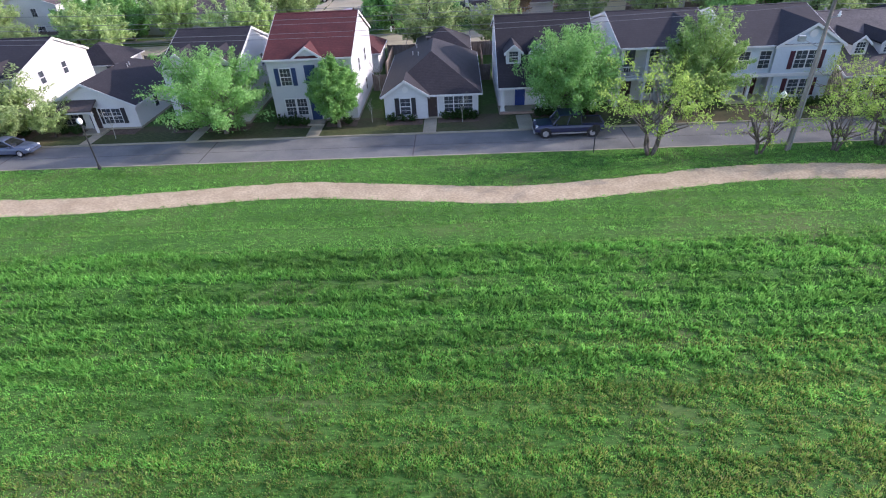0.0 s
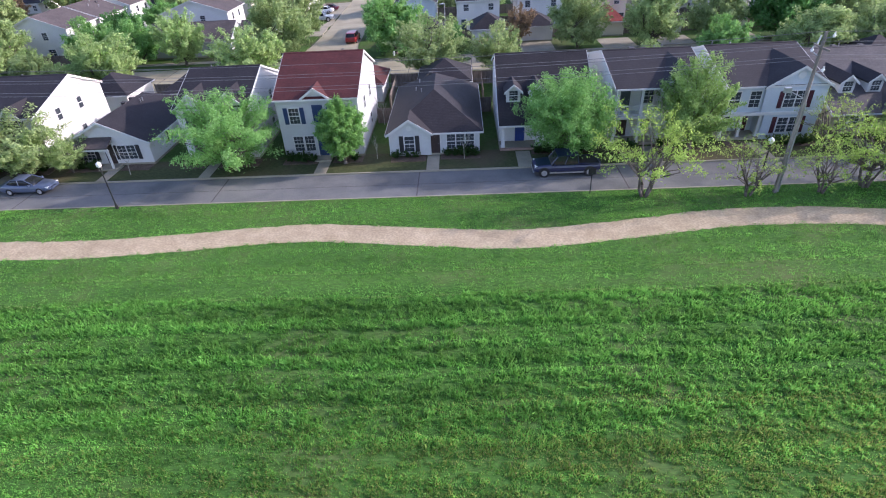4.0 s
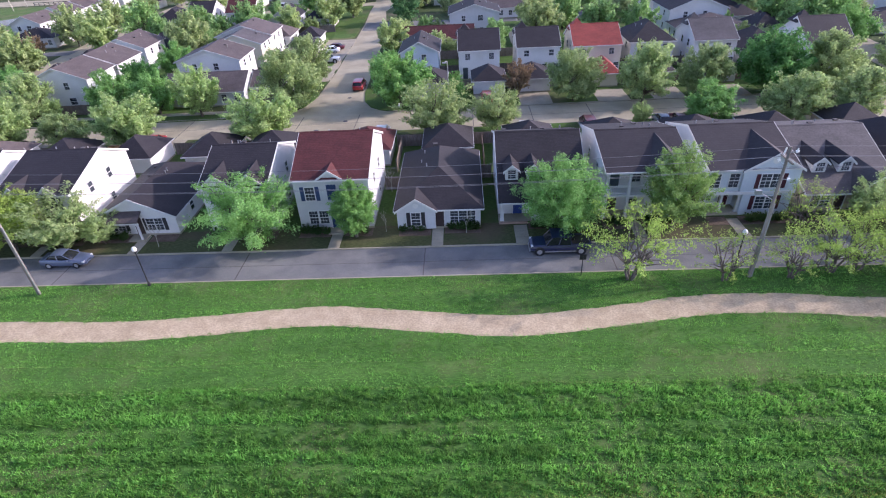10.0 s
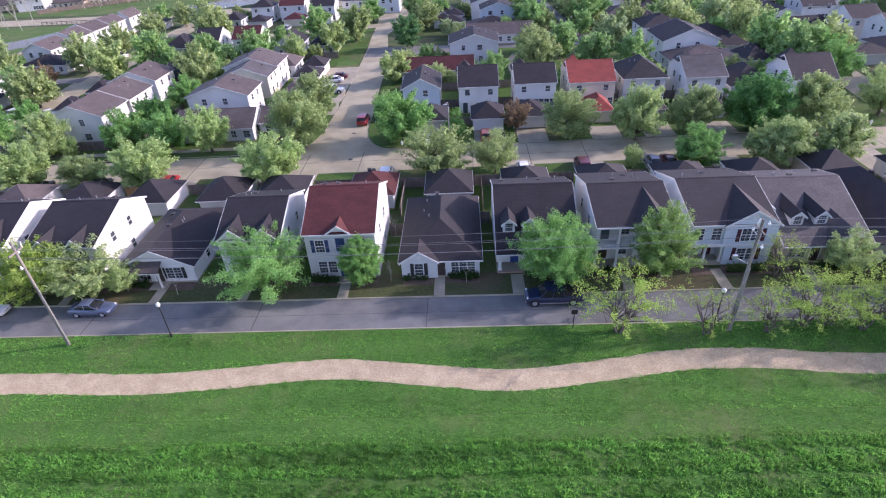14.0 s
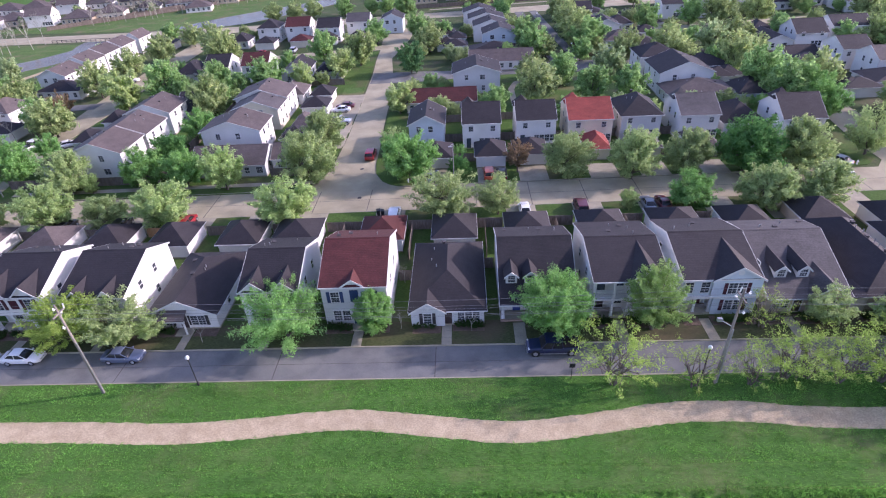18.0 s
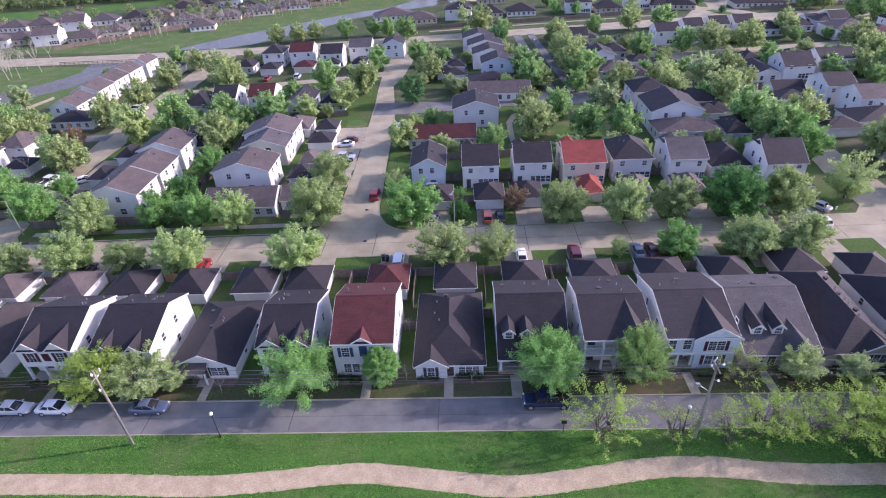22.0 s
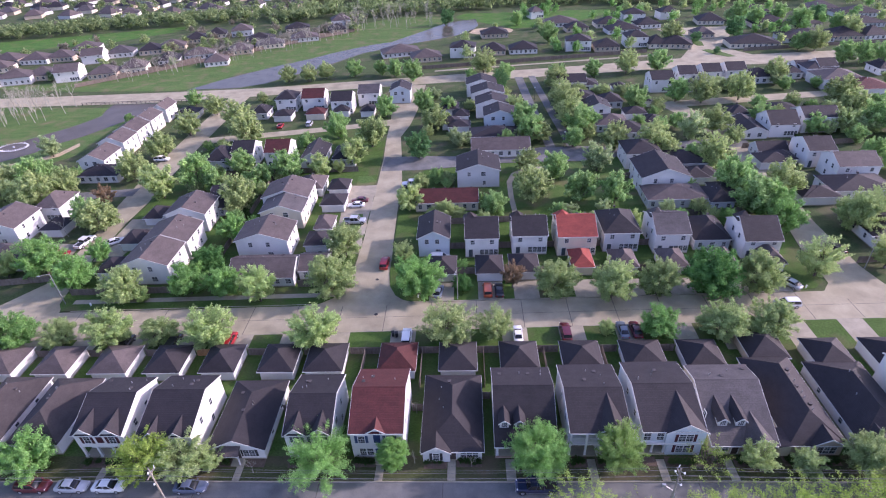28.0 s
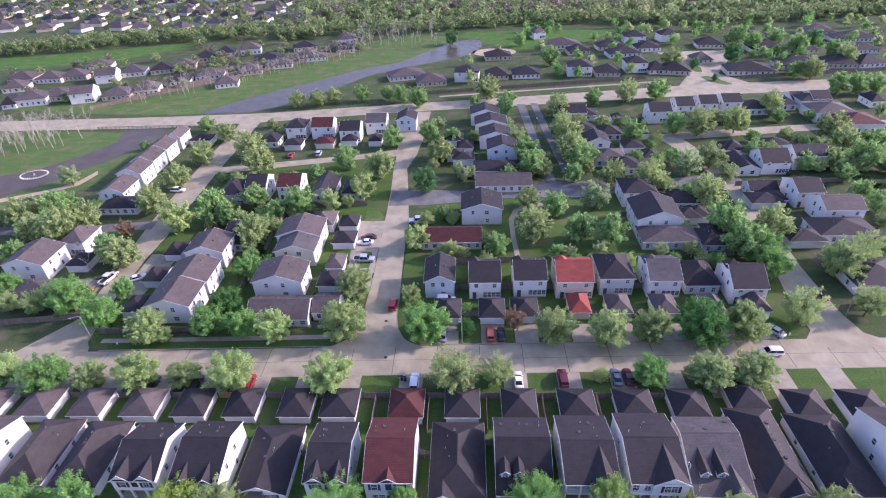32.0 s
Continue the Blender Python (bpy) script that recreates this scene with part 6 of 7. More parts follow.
for key, x, y, sc in (
    ("dark", 119.5, 296.0, 0.8), ("dark", 121.5, 273.0, 0.5), ("dark", 142.0, 304.2, 1.60), ("bright", 161.2, 343.7, 1.60), ("bright", 162.9, 328.7, 1.60), ("bright", 177.8, 333.9, 1.60),
    ("bright", 181.1, 316.8, 1.60), ("dark", 200.0, 335.3, 1.37), ("bright", 193.6, 302.5, 1.60), ("olive", 107.0, 295.7, 1.60),
    ("bright", 45.4, 307.6, 1.60), ("bright", 32.4, 353.9, 1.23), ("bright", 159.2, 272.8, 1.26), ("olive", 166.0, 271.1, 1.60),
    ("olive", 195.2, 295.0, 1.60), ("bright", -23.0, 244.3, 1.39), ("dark", -9.9, 362.7, 1.42),):
    far_tree(key, x, y, sc)
for key, x, y, sc in (
    ("pale", 73.0, 168.7, 1.39), ("olive", 82.6, 174.2, 1.31), ("olive", 71.6, 147.4, 1.54), ("bright", 70.6, 130.7, 1.60),
    ("bright", 71.3, 119.9, 1.60), ("bright", 74.5, 116.9, 1.35), ("olive", 82.4, 129.4, 1.44), ("bright", 112.6, 170.3, 1.01),
    ("spring", 122.4, 170.4, 1.19), ("olive", 135.7, 197.1, 1.60), ("bright", 130.9, 170.6, 1.55), ("bright", 117.5, 149.2, 1.05),
    ("bright", 119.2, 142.5, 0.99), ("olive", 133.8, 186.0, 1.36), ("bright", 144.6, 186.1, 1.21), ("pale", 100.0, 117.5, 1.22),
    ("olive", 85.1, 165.0, 0.84),):
    far_tree(key, x, y, sc)
for key, x, y, sc in (
    ("bright", -118.9, 117.0, 0.91), ("spring", -69.3, 88.1, 0.58), ("olive", 24.9, 170.6, 1.00), ("bright", 13.2, 167.2, 0.87),
    ("bright", 34.5, 164.9, 1.01), ("olive", 61.2, 152.7, 0.96), ("bright", -53.4, 170.7, 0.80), ("olive", -98.9, 207.0, 1.19),
    ("bright", 66.4, 150.3, 0.93),):
    far_tree(key, x, y, sc)


# ---- woods and estate on the horizon ----
rng = np.random.default_rng(4)


def woods(name, label, spots, per, size, leaf, flat_=0.8):
    cen = np.array([(x, y, z) for x, y, z, r in spots])
    rad = np.array([r for *_, r in spots])
    ob = new(name, quads_mesh(name, leaf_cloud(rng, cen, rad, per, size, flat_), LEAF[leaf]))
    return tagged(ob, label, "woods", kind="stuff")


def belt(n, x0, x1, yfun, depth, h):
    out = []
    for _ in range(n):
        x = rng.uniform(x0, x1)
        y = yfun(x) + rng.uniform(0, depth)
        hh = h * rng.uniform(0.55, 1.15)
        out.append((x, y, hh * rng.uniform(0.45, 0.8), hh * rng.uniform(0.32, 0.5)))
    return out


LOTS = [(b.location.x, b.location.y) for b in bpy.data.objects if b.parent is None and b.name.split(".")[0] in ("house", "garage")]


def clear(x, y, r):
    """No house within r of a yard spot (houses stand about 5 m behind their origin)."""
    return all((x - a) ** 2 + (y - b - 4.5) ** 2 > r * r for a, b in LOTS)


def off_street(x, y):
    return not (-32 < x < -14 or 11 < x < 50 and 122 < y < 153 or 145 < y < 166 and -26 < x < 92 or -104 < x < -88 or 22 < x < 38 and y > 150 or 172 < y < 198 and -95 < x < -20 or 196 < y < 216 and x > 66
                or 72 < x < 92 and y < 208 or 222 < y < 282 and x > -250 and y < 262 + 0.07 * x + 8)


def yard(n, x0, x1, y0, y1, h0, h1, r):
    out = []
    while len(out) < n:
        x, y = rng.uniform(x0, x1), rng.uniform(y0, y1)
        if off_street(x, y) and clear(x, y, r):
            hh = rng.uniform(h0, h1)
            out += [(x, y, hh * 0.55, hh * 0.42), (x + rng.uniform(-1, 1), y + rng.uniform(-1, 1), hh * 0.8, hh * 0.3), (x + rng.uniform(-1.3, 1.3), y + rng.uniform(-1.3, 1.3), hh * 0.45, hh * 0.34)]
    return out


def bank(x, y):
    return y > 268 + 0.86 * (x + 170) - 4


woods("woods_dark", "dense dark green belt of far trees", belt(900, -420, 420, lambda x: 405 + 8 * math.sin(x / 40) + (0 if x > -20 else 0.12 * (x + 20)), 26, 8), 60, 1.3, "thicket")
woods("woods_olive", "olive-green far woods", belt(1300, -140, 520, lambda x: 432 + 10 * math.sin(x / 55), 130, 9), 55, 1.5, "thicket")
woods("woods_pale", "pale spring woods on the horizon", belt(1300, -140, 520, lambda x: 440 + 10 * math.sin(x / 35 + 2), 260, 10), 50, 1.6, "bare")
woods("woods_green", "fresh green trees in the far woods", belt(420, -140, 520, lambda x: 425 + 10 * math.sin(x / 25 + 1), 160, 9), 60, 1.3, "olive")
woods("woods_left", "mixed green trees between far houses", belt(1000, -640, -130, lambda x: 425 - 0.2 * (x + 130) + 8 * math.sin(x / 30), 270, 7), 60, 1.2, "thicket")
woods("woods_hedge", "dark hedge row by the meadow", belt(260, -420, -150, lambda x: 352 + 0.30 * (x + 330) + 26 + 4 * math.sin(x / 25), 9, 6), 60, 1.1, "thicket")
woods("woods_brush", "leafless grey brush along the fence", [(x, y, rng.uniform(1.2, 3.2), rng.uniform(1.2, 2.4)) for x, y in zip(rng.uniform(-175, -70, 130), rng.uniform(-2, 8, 130)) for y in [268 + 0.87 * (x + 175) + 10 + y]], 60, 0.7, "bare")
woods("yard_shrubs", "mixed shrubs in far yards", yard(260, -88, 190, 96, 240, 1.2, 2.4, 5.6), 60, 0.5, "shrub")


def yard_trees(n, x0, x1, y0, y1, h0, h1, r, keys):
    """Single trees scattered over the yards, clear of houses and streets."""
    k = 0
    while k < n:
        x, y = rng.uniform(x0, x1), rng.uniform(y0, y1)
        if off_street(x, y) and clear(x, y, r):
            far_tree(keys[k % len(keys)], x, y, rng.uniform(h0, h1) / 7.0, "young_tree")
            k += 1


yard_trees(34, -88, -34, 112, 222, 3.5, 5.5, 6.4, ("bright", "olive", "spring"))
yard_trees(26, -14, 72, 114, 150, 3.2, 5.0, 6.2, ("olive", "bright", "pale"))
yard_trees(72, 36, 170, 166, 246, 4.0, 6.6, 6.0, ("olive", "pale", "bright", "olive"))
yard_trees(46, 94, 200, 104, 200, 4.0, 6.6, 6.0, ("bright", "pale", "olive"))
yard_trees(16, -16, 20, 164, 236, 3.6, 5.6, 6.0, ("pale", "olive"))
yard_trees(26, -180, -108, 90, 150, 4.5, 6.8, 6.0, ("olive", "pale", "bright"))
woods("far_yard_trees", "mixed trees among far houses", [q for q in yard(220, 20, 330, 276, 402, 4.0, 7.5, 5.6) if not (105 < q[0] < 152 and q[1] < 335)], 90, 0.9, "bright")
woods("far_yard_trees", "olive trees among far houses", [q for q in yard(260, 0, 330, 276, 402, 4.0, 7.0, 5.6) if not (105 < q[0] < 152 and q[1] < 335) and not (q[0] < 100 and q[1] > 345)], 90, 0.9, "olive")
woods("far_yard_trees", "olive trees in the estate beyond the canal", [q for q in yard(300, -360, -66, 252, 400, 3.0, 6.0, 6.0) if bank(q[0], q[1]) and not (326 < q[1] - 0.3 * (q[0] + 300) < 368 and q[0] < -185)], 80, 0.9, "thicket")
woods("far_yard_trees", "leafless grey trees in the estate beyond the canal", [q for q in yard(120, -300, -66, 262, 400, 4.0, 6.5, 6.0) if bank(q[0], q[1]) and not (326 < q[1] - 0.3 * (q[0] + 300) < 368 and q[0] < -185)], 60, 0.8, "bare")
ESTATE_WALLS = [hip_wall(-6, 6, 0, 12, 2.5, 6.0).mesh("house", M[w_]) for w_ in ("white", "tan", "grey", "cream")]
ESTATE_ROOF = MB().add([(-6.5, -0.5, 2.45), (6.5, -0.5, 2.45), (6.5, 12.5, 2.45), (-6.5, 12.5, 2.45), (-1.5, 6, 6.1), (1.5, 6, 6.1)], [(0, 1, 5, 4), (1, 2, 5), (2, 3, 4, 5), (3, 0, 4), (3, 2, 1, 0)])
ESTATE_ROOFS = [ESTATE_ROOF.mesh("roof", M[r_]) for r_ in ("roofbrown", "roofgrey", "roof")]
for i in range(17):
    for k in range(11):
        x, y = -600 + 29 * i + rng.uniform(-7, 7), 462 - 2.4 * i + 22 * k + rng.uniform(-6, 6)
        e = thing("house", "small far house with a hip roof", "house", pose(x, y, 0, 0, 0, rng.uniform(-30, 30)), "houses of the distant estate", data=ESTATE_WALLS[(i + k) % 4])
        part("roof", ESTATE_ROOFS[(i * 3 + k) % 3], None, e)

# ---- cars ----
def hull(stations):
    """A body lofted through stations x, half width, z low, z belt, with softened edges."""
    mb, n = MB(), 10
    v = []
    for x, hw, z0, z1 in stations:
        h = z1 - z0
        ring = [(-0.86, 0.0), (0.86, 0.0), (1.0, 0.18), (1.0, 0.62), (0.95, 0.86), (0.84, 1.0), (-0.84, 1.0), (-0.95, 0.86), (-1.0, 0.62), (-1.0, 0.18)]
        v += [(x, hw * a, z0 + h * b) for a, b in ring]
    f = [(i * n + k, i * n + (k + 1) % n, (i + 1) * n + (k + 1) % n, (i + 1) * n + k) for i in range(len(stations) - 1) for k in range(n)]
    f += [tuple(range(n - 1, -1, -1)), tuple(range((len(stations) - 1) * n, len(stations) * n))]
    return mb.add(v, f)


def greenhouse(stations):
    """A cabin lofted through stations x, half width low and high, z low and high, with rounded shoulders."""
    n = 8
    v = []
    for x, w0, w1, z0, z1 in stations:
        zs = z0 + (z1 - z0) * 0.86
        ws = w0 + (w1 - w0) * 0.80
        v += [(x, -w0, z0), (x, w0, z0), (x, ws, zs), (x, w1 * 0.86, z1), (x, w1 * 0.3, z1 + 0.015), (x, -w1 * 0.3, z1 + 0.015), (x, -w1 * 0.86, z1), (x, -ws, zs)]
    m = len(stations)
    f = [(i * n + k, (i + 1) * n + k, (i + 1) * n + (k + 1) % n, i * n + (k + 1) % n)[::-1] for i in range(m - 1) for k in range(n)]
    return MB().add(v, f + [tuple(range(n - 1, -1, -1)), tuple(range((m - 1) * n, m * n))])


def frustum(mb, x0, x1, hw, z0, x2, x3, hw2, z1):
    return mb.add([(x0, -hw, z0), (x1, -hw, z0), (x1, hw, z0), (x0, hw, z0), (x2, -hw2, z1), (x3, -hw2, z1), (x3, hw2, z1), (x2, hw2, z1)],
                  [(3, 2, 1, 0), (4, 5, 6, 7), (0, 1, 5, 4), (1, 2, 6, 5), (2, 3, 7, 6), (3, 0, 4, 7)])


def wheel_mesh(key, r, w):
    if key not in CACHE:
        t = MB().tube((0, -w / 2, 0), (0, w / 2, 0), r, r, 20).mesh("wheel", M["rubber"], False)
        d = MB().tube((0, -w / 2 - 0.012, 0), (0, w / 2 + 0.012, 0), r * 0.64, r * 0.64, 16)
        for k in range(5):
            a = 2 * math.pi * k / 5
            d.tube((0, -w / 2 - 0.02, 0), (0.58 * r * math.cos(a), -w / 2 - 0.02, 0.58 * r * math.sin(a)), 0.035, 0.03, 5)
        CACHE[key] = (t, d.mesh("rim", M["rim"]))
    return CACHE[key]


def car(kind, paint, x, y, turn, label, z=0.02):
    """kind: sedan, suv or pickup; its nose points along its own +x."""
    L, W, belt_, top = {"sedan": (4.7, 0.90, 0.93, 1.44), "suv": (4.8, 0.95, 1.08, 1.74), "pickup": (5.8, 1.0, 1.12, 1.90)}[kind]
    e = thing(kind if kind != "suv" else "suv", label, "car" if kind != "pickup" else "pickup truck", pose(x, y, z, 0, 0, turn))
    h = L / 2
    P_ = PAINT[paint]
    if kind == "sedan":
        st = [(-h, W * 0.80, 0.42, 0.86), (-h + 0.12, W * 0.93, 0.30, 0.95), (-h + 0.9, W, 0.24, 0.99), (-0.2, W, 0.22, belt_), (h - 1.35, W, 0.22, 0.91), (h - 0.45, W * 0.95, 0.26, 0.80), (h - 0.1, W * 0.86, 0.32, 0.70), (h, W * 0.72, 0.40, 0.60)]
        glass, roof_ = (-h + 0.55, h - 1.25, W * 0.86, belt_ - 0.03, -h + 1.35, h - 2.2, W * 0.66, top), (-h + 1.32, h - 2.17, W * 0.69)
    elif kind == "suv":
        st = [(-h, W * 0.88, 0.45, 1.02), (-h + 0.1, W * 0.97, 0.34, 1.10), (-h + 0.9, W, 0.28, 1.10), (0, W, 0.28, belt_), (h - 1.3, W, 0.28, 1.06), (h - 0.4, W * 0.95, 0.32, 0.98), (h - 0.08, W * 0.88, 0.38, 0.86), (h, W * 0.76, 0.45, 0.74)]
        glass, roof_ = (-h + 0.12, h - 1.15, W * 0.90, belt_ - 0.03, -h + 0.42, h - 1.95, W * 0.74, top), (-h + 0.38, h - 1.92, W * 0.78)
    else:
        st = [(-h, W * 0.93, 0.52, 1.10), (-h + 0.08, W * 0.98, 0.46, 1.14), (-h + 1.9, W, 0.42, 1.14), (0.3, W, 0.42, belt_), (h - 1.2, W, 0.42, 1.12), (h - 0.25, W * 0.96, 0.44, 1.06), (h, W * 0.86, 0.50, 0.94)]
        glass, roof_ = (-1.0, h - 1.45, W * 0.92, belt_ - 0.03, -0.9, h - 2.05, W * 0.80, top - 0.06), (-0.98, h - 1.98, W * 0.85)
    part("body", hull(st), P_, e, smooth=kind != "pickup")
    if kind == "pickup":
        part("glazing", frustum(MB(), *glass), M["carglass"], e, "dark car glass")
    else:
        g0, g1, gw, gz, g2, g3, gt, _ = glass
        part("glazing", greenhouse([(g0, gw * 0.92, gw * 0.88, gz, gz + 0.03), (g0 + (g2 - g0) * 0.55, gw * 0.97, gt, gz, gz + (top - gz) * 0.68), (g2, gw, gt, gz, top - 0.03), ((g2 + g3) / 2, gw, gt * 1.02, gz, top), (g3, gw, gt, gz, top - 0.05), (g3 + (g1 - g3) * 0.5, gw * 0.97, gt, gz, gz + (top - gz) * 0.58), (g1, gw * 0.9, gw * 0.86, gz, gz + 0.02)]), M["carglass"], e, "dark car glass", smooth=True)
    a, b, hw = roof_
    part("roof", greenhouse([(a - 0.05, hw * 0.9, hw * 0.8, top - 0.06, top - 0.045), (a + 0.2, hw, hw, top - 0.05, top + 0.01), ((a + b) / 2, hw * 1.02, hw, top - 0.05, top + 0.03), (b - 0.2, hw, hw, top - 0.05, top + 0.01), (b + 0.06, hw * 0.92, hw * 0.8, top - 0.08, top - 0.06)]) if kind != "pickup" else MB().prism([(a, -hw, top + 0.035), (b, -hw, top + 0.035), (b, hw, top + 0.035), (a, hw, top + 0.035)], (0, 0, -0.05)), P_, e)
    x0, x1, w0, z0, x2, x3, w2, z1 = glass
    for s in (-1, 1):
        for p, q in (((x1, s * w0, z0), (x3, s * w2, z1)), ((x0, s * w0, z0), (x2, s * w2, z1)), (((x0 + x1) / 2, s * w0, z0), ((x2 + x3) / 2, s * w2, z1))):
            part("pillar", MB().tube(p, q, 0.045, 0.04, 6), P_, e)
        part("headlight", MB().box(h - 0.30, h - 0.06, s * W * 0.72 - 0.14, s * W * 0.72 + 0.14, st[-1][3] - 0.06, st[-1][3] + 0.10), M["lens"], e, "clear headlight")
        part("tail_light", MB().box(-h - 0.012, -h + 0.1, s * W * 0.68 - 0.12, s * W * 0.68 + 0.12, st[0][3] - 0.24, st[0][3] - 0.02), M["redlens"], e, "red tail light")
        part("mirror", MB().box(x1 - 0.42, x1 - 0.26, min(s * W, s * (W + 0.17)), max(s * W, s * (W + 0.17)), z0 - 0.01, z0 + 0.14), P_, e)
        part("sill_trim", MB().box(-h + 1.3, h - 1.35, s * W - 0.015, s * W + 0.015, 0.36, 0.48), M["rim"] if kind == "pickup" else P_, e)
    part("bumper", MB().box(h - 0.05, h + 0.06, -W * 0.74, W * 0.74, 0.34, 0.52), M["rim"] if kind == "pickup" else P_, e)
    part("grille", MB().box(h - 0.03, h + 0.02, -W * 0.4, W * 0.4, 0.54, st[-1][3] - 0.04), M["black"], e)
    if kind == "pickup":
        part("bed", MB().box(-h + 0.16, -1.12, -W * 0.80, W * 0.80, 1.142, 1.155), M["black"], e, "open black truck bed")
        for s in (-1, 1):
            part("bed_rail", MB().box(-h + 0.08, -1.02, s * W * 0.9 - 0.08, s * W * 0.9 + 0.08, 1.12, 1.21), P_, e)
            part("wheel_arch", MB().tube((-h + 0.95, s * (W - 0.02), 0.44), (-h + 0.95, s * (W + 0.015), 0.44), 0.5, 0.5, 16).tube((h - 0.9, s * (W - 0.02), 0.44), (h - 0.9, s * (W + 0.015), 0.44), 0.5, 0.5, 16), M["black"], e, "dark wheel arches")
        part("tailgate", MB().box(-h - 0.01, -h + 0.1, -W * 0.84, W * 0.84, 0.78, 1.2), P_, e)
    r = {"sedan": 0.33, "suv": 0.36, "pickup": 0.40}[kind]
    t, d = wheel_mesh((kind, "wheel"), r, 0.22)
    for fx in (-h + 0.95, h - 0.9):
        for s in (-1, 1):
            wl = part("wheel", t, None, e, at=pose(fx, s * (W - 0.10), r))
            part("rim", d, None, wl)
    return e


car("pickup", "navy", 9.1, 44.9, 180, "dark navy crew-cab pickup parked at the kerb")
car("sedan", "slate", -40.6, 44.8, 0, "grey-blue sedan parked at the kerb")
car("sedan", "white", -52.8, 44.9, 0, "white sedan parked at the kerb")
car("sedan", "silver", -58.4, 44.9, 0, "silver sedan parked at the kerb")
car("suv", "maroon", -64.3, 44.9, 0, "dark red car parked at the kerb")
car("suv", "white", -11.8, 75.6, 90, "white van parked before a garage", KERB)
car("sedan", "white", 9.2, 76.2, 90, "white car parked before a garage", KERB)
car("suv", "maroon", 18.2, 76.6, 90, "maroon car parked before a garage", KERB)
car("sedan", "steel", 28.9, 77.0, 90, "grey-blue car parked before a garage", KERB)
car("sedan", "maroon", 31.3, 77.0, 90, "maroon sedan parked before a garage", KERB)
car("suv", "red", -45.8, 75.2, 90, "red car parked before a garage", KERB)
car("suv", "black", -66.1, 74.8, 90, "black car parked before a garage", KERB)
car("suv", "black", -56.6, 74.9, 90, "black car parked in tree shade", KERB)
car("suv", "red", -18.9, 100.4, 88, "bright red van parked on the side street", 0.03)
car("pickup", "silver", -29.0, 119.6, 0, "silver pickup in a driveway", KERB)
car("sedan", "white", -30.0, 128.2, 180, "white sedan in a driveway", KERB)
car("sedan", "maroon", -29.4, 130.9, 180, "dark red sedan in a driveway", KERB)
car("pickup", "white", -15.6, 139.9, 180, "white pickup parked at a corner", KERB)
car("suv", "orange", 4.1, 89.8, 90, "orange car before a garage door", KERB)
car("sedan", "black", 6.5, 89.7, 90, "black car before a garage door", KERB)
car("sedan", "steel", -6.3, 89.5, 80, "pale blue car in a driveway", KERB)
car("sedan", "silver", 66.2, 90.6, 120, "silver hatchback at a driveway", KERB)
car("sedan", "silver", 77.0, 101.5, 95, "pale silver car parked at the kerb", 0.03)
car("suv", "white", 62.4, 84.0, 180, "white car on the back road", 0.02)
car("suv", "black", 82.0, 103.0, 110, "dark van parked under trees", 0.03)
car("pickup", "white", -96.4, 112.0, 80, "long white van parked at the kerb", 0.03)
car("sedan", "red", -100.0, 107.0, 20, "red car on a drive", 0.0)
car("sedan", "white", -88.6, 112.0, 40, "white car in shade", KERB)
car("suv", "white", -100.6, 163.0, 0, "white car on a drive", 0.0)
car("sedan", "red", -68.6, 191.0, 90, "red car before a garage", 0.0)
car("suv", "silver", -57.9, 192.0, 90, "silver van before a garage", 0.0)
car("suv", "white", -6.2, 102.0, 0, "white van beside a blue house", KERB)

# ---- drives, walks, beds ----
for i, x in enumerate((-95.7, -85.2, -74.7, -64, -54.2, -44.3, -33.8, -25.4, -12.6, -2, 8.7, 19.5, 30.1, 40, 48.9, 61, 72)):
    tagged(new("driveway", MB().box(x - 2.4, x + 2.4, 72.1, back_near(x) - 0.16, 0, KERB + 0.014).mesh("driveway", M["concrete"])), "short concrete driveway behind a garage", "driveway", kind="structure")
for i, x in enumerate((-5.6, 4.7, 12.2, 24.8, 33.8, 44.2, 55, 64.9)):
    tagged(new("driveway", MB().box(x - 2.6, x + 2.6, back_far(x) + 0.26, 93.6, 0, KERB + 0.014).mesh("driveway", M["concrete"])), "concrete driveway before a garage", "driveway", kind="structure")
for y in (108.6, 116.5, 128.3, 136.5):
    tagged(new("driveway", MB().box(-32.6, -25.7, y - 2.4, y + 2.4, 0, KERB + 0.014).mesh("driveway", M["concrete"])), "concrete driveway to a side garage", "driveway", kind="structure")
for x, w in ((-55.3, 1.2), (-45, 1.1), (-34.6, 1.1), (-24.6, 1.1), (-13.5, 1.2), (-2.9, 1.2), (5.75, 1.4), (17.6, 1.2), (27.6, 1.2), (37.2, 1.2), (49, 1.2)):
    slabs = tagged(new("front_walk", MB().box(x - w / 2, x + w / 2, 46.06, 49.6, 0, KERB + 0.012).mesh("front_walk", M["joint"])), "narrow concrete walk from the kerb to a front door", "walk", kind="structure")
    for k in range(3):
        part("slab", MB().box(x - w / 2 + 0.01, x + w / 2 - 0.01, 46.07 + 1.18 * k, 47.22 + 1.18 * k, 0, KERB + 0.022), M["concrete"], slabs)
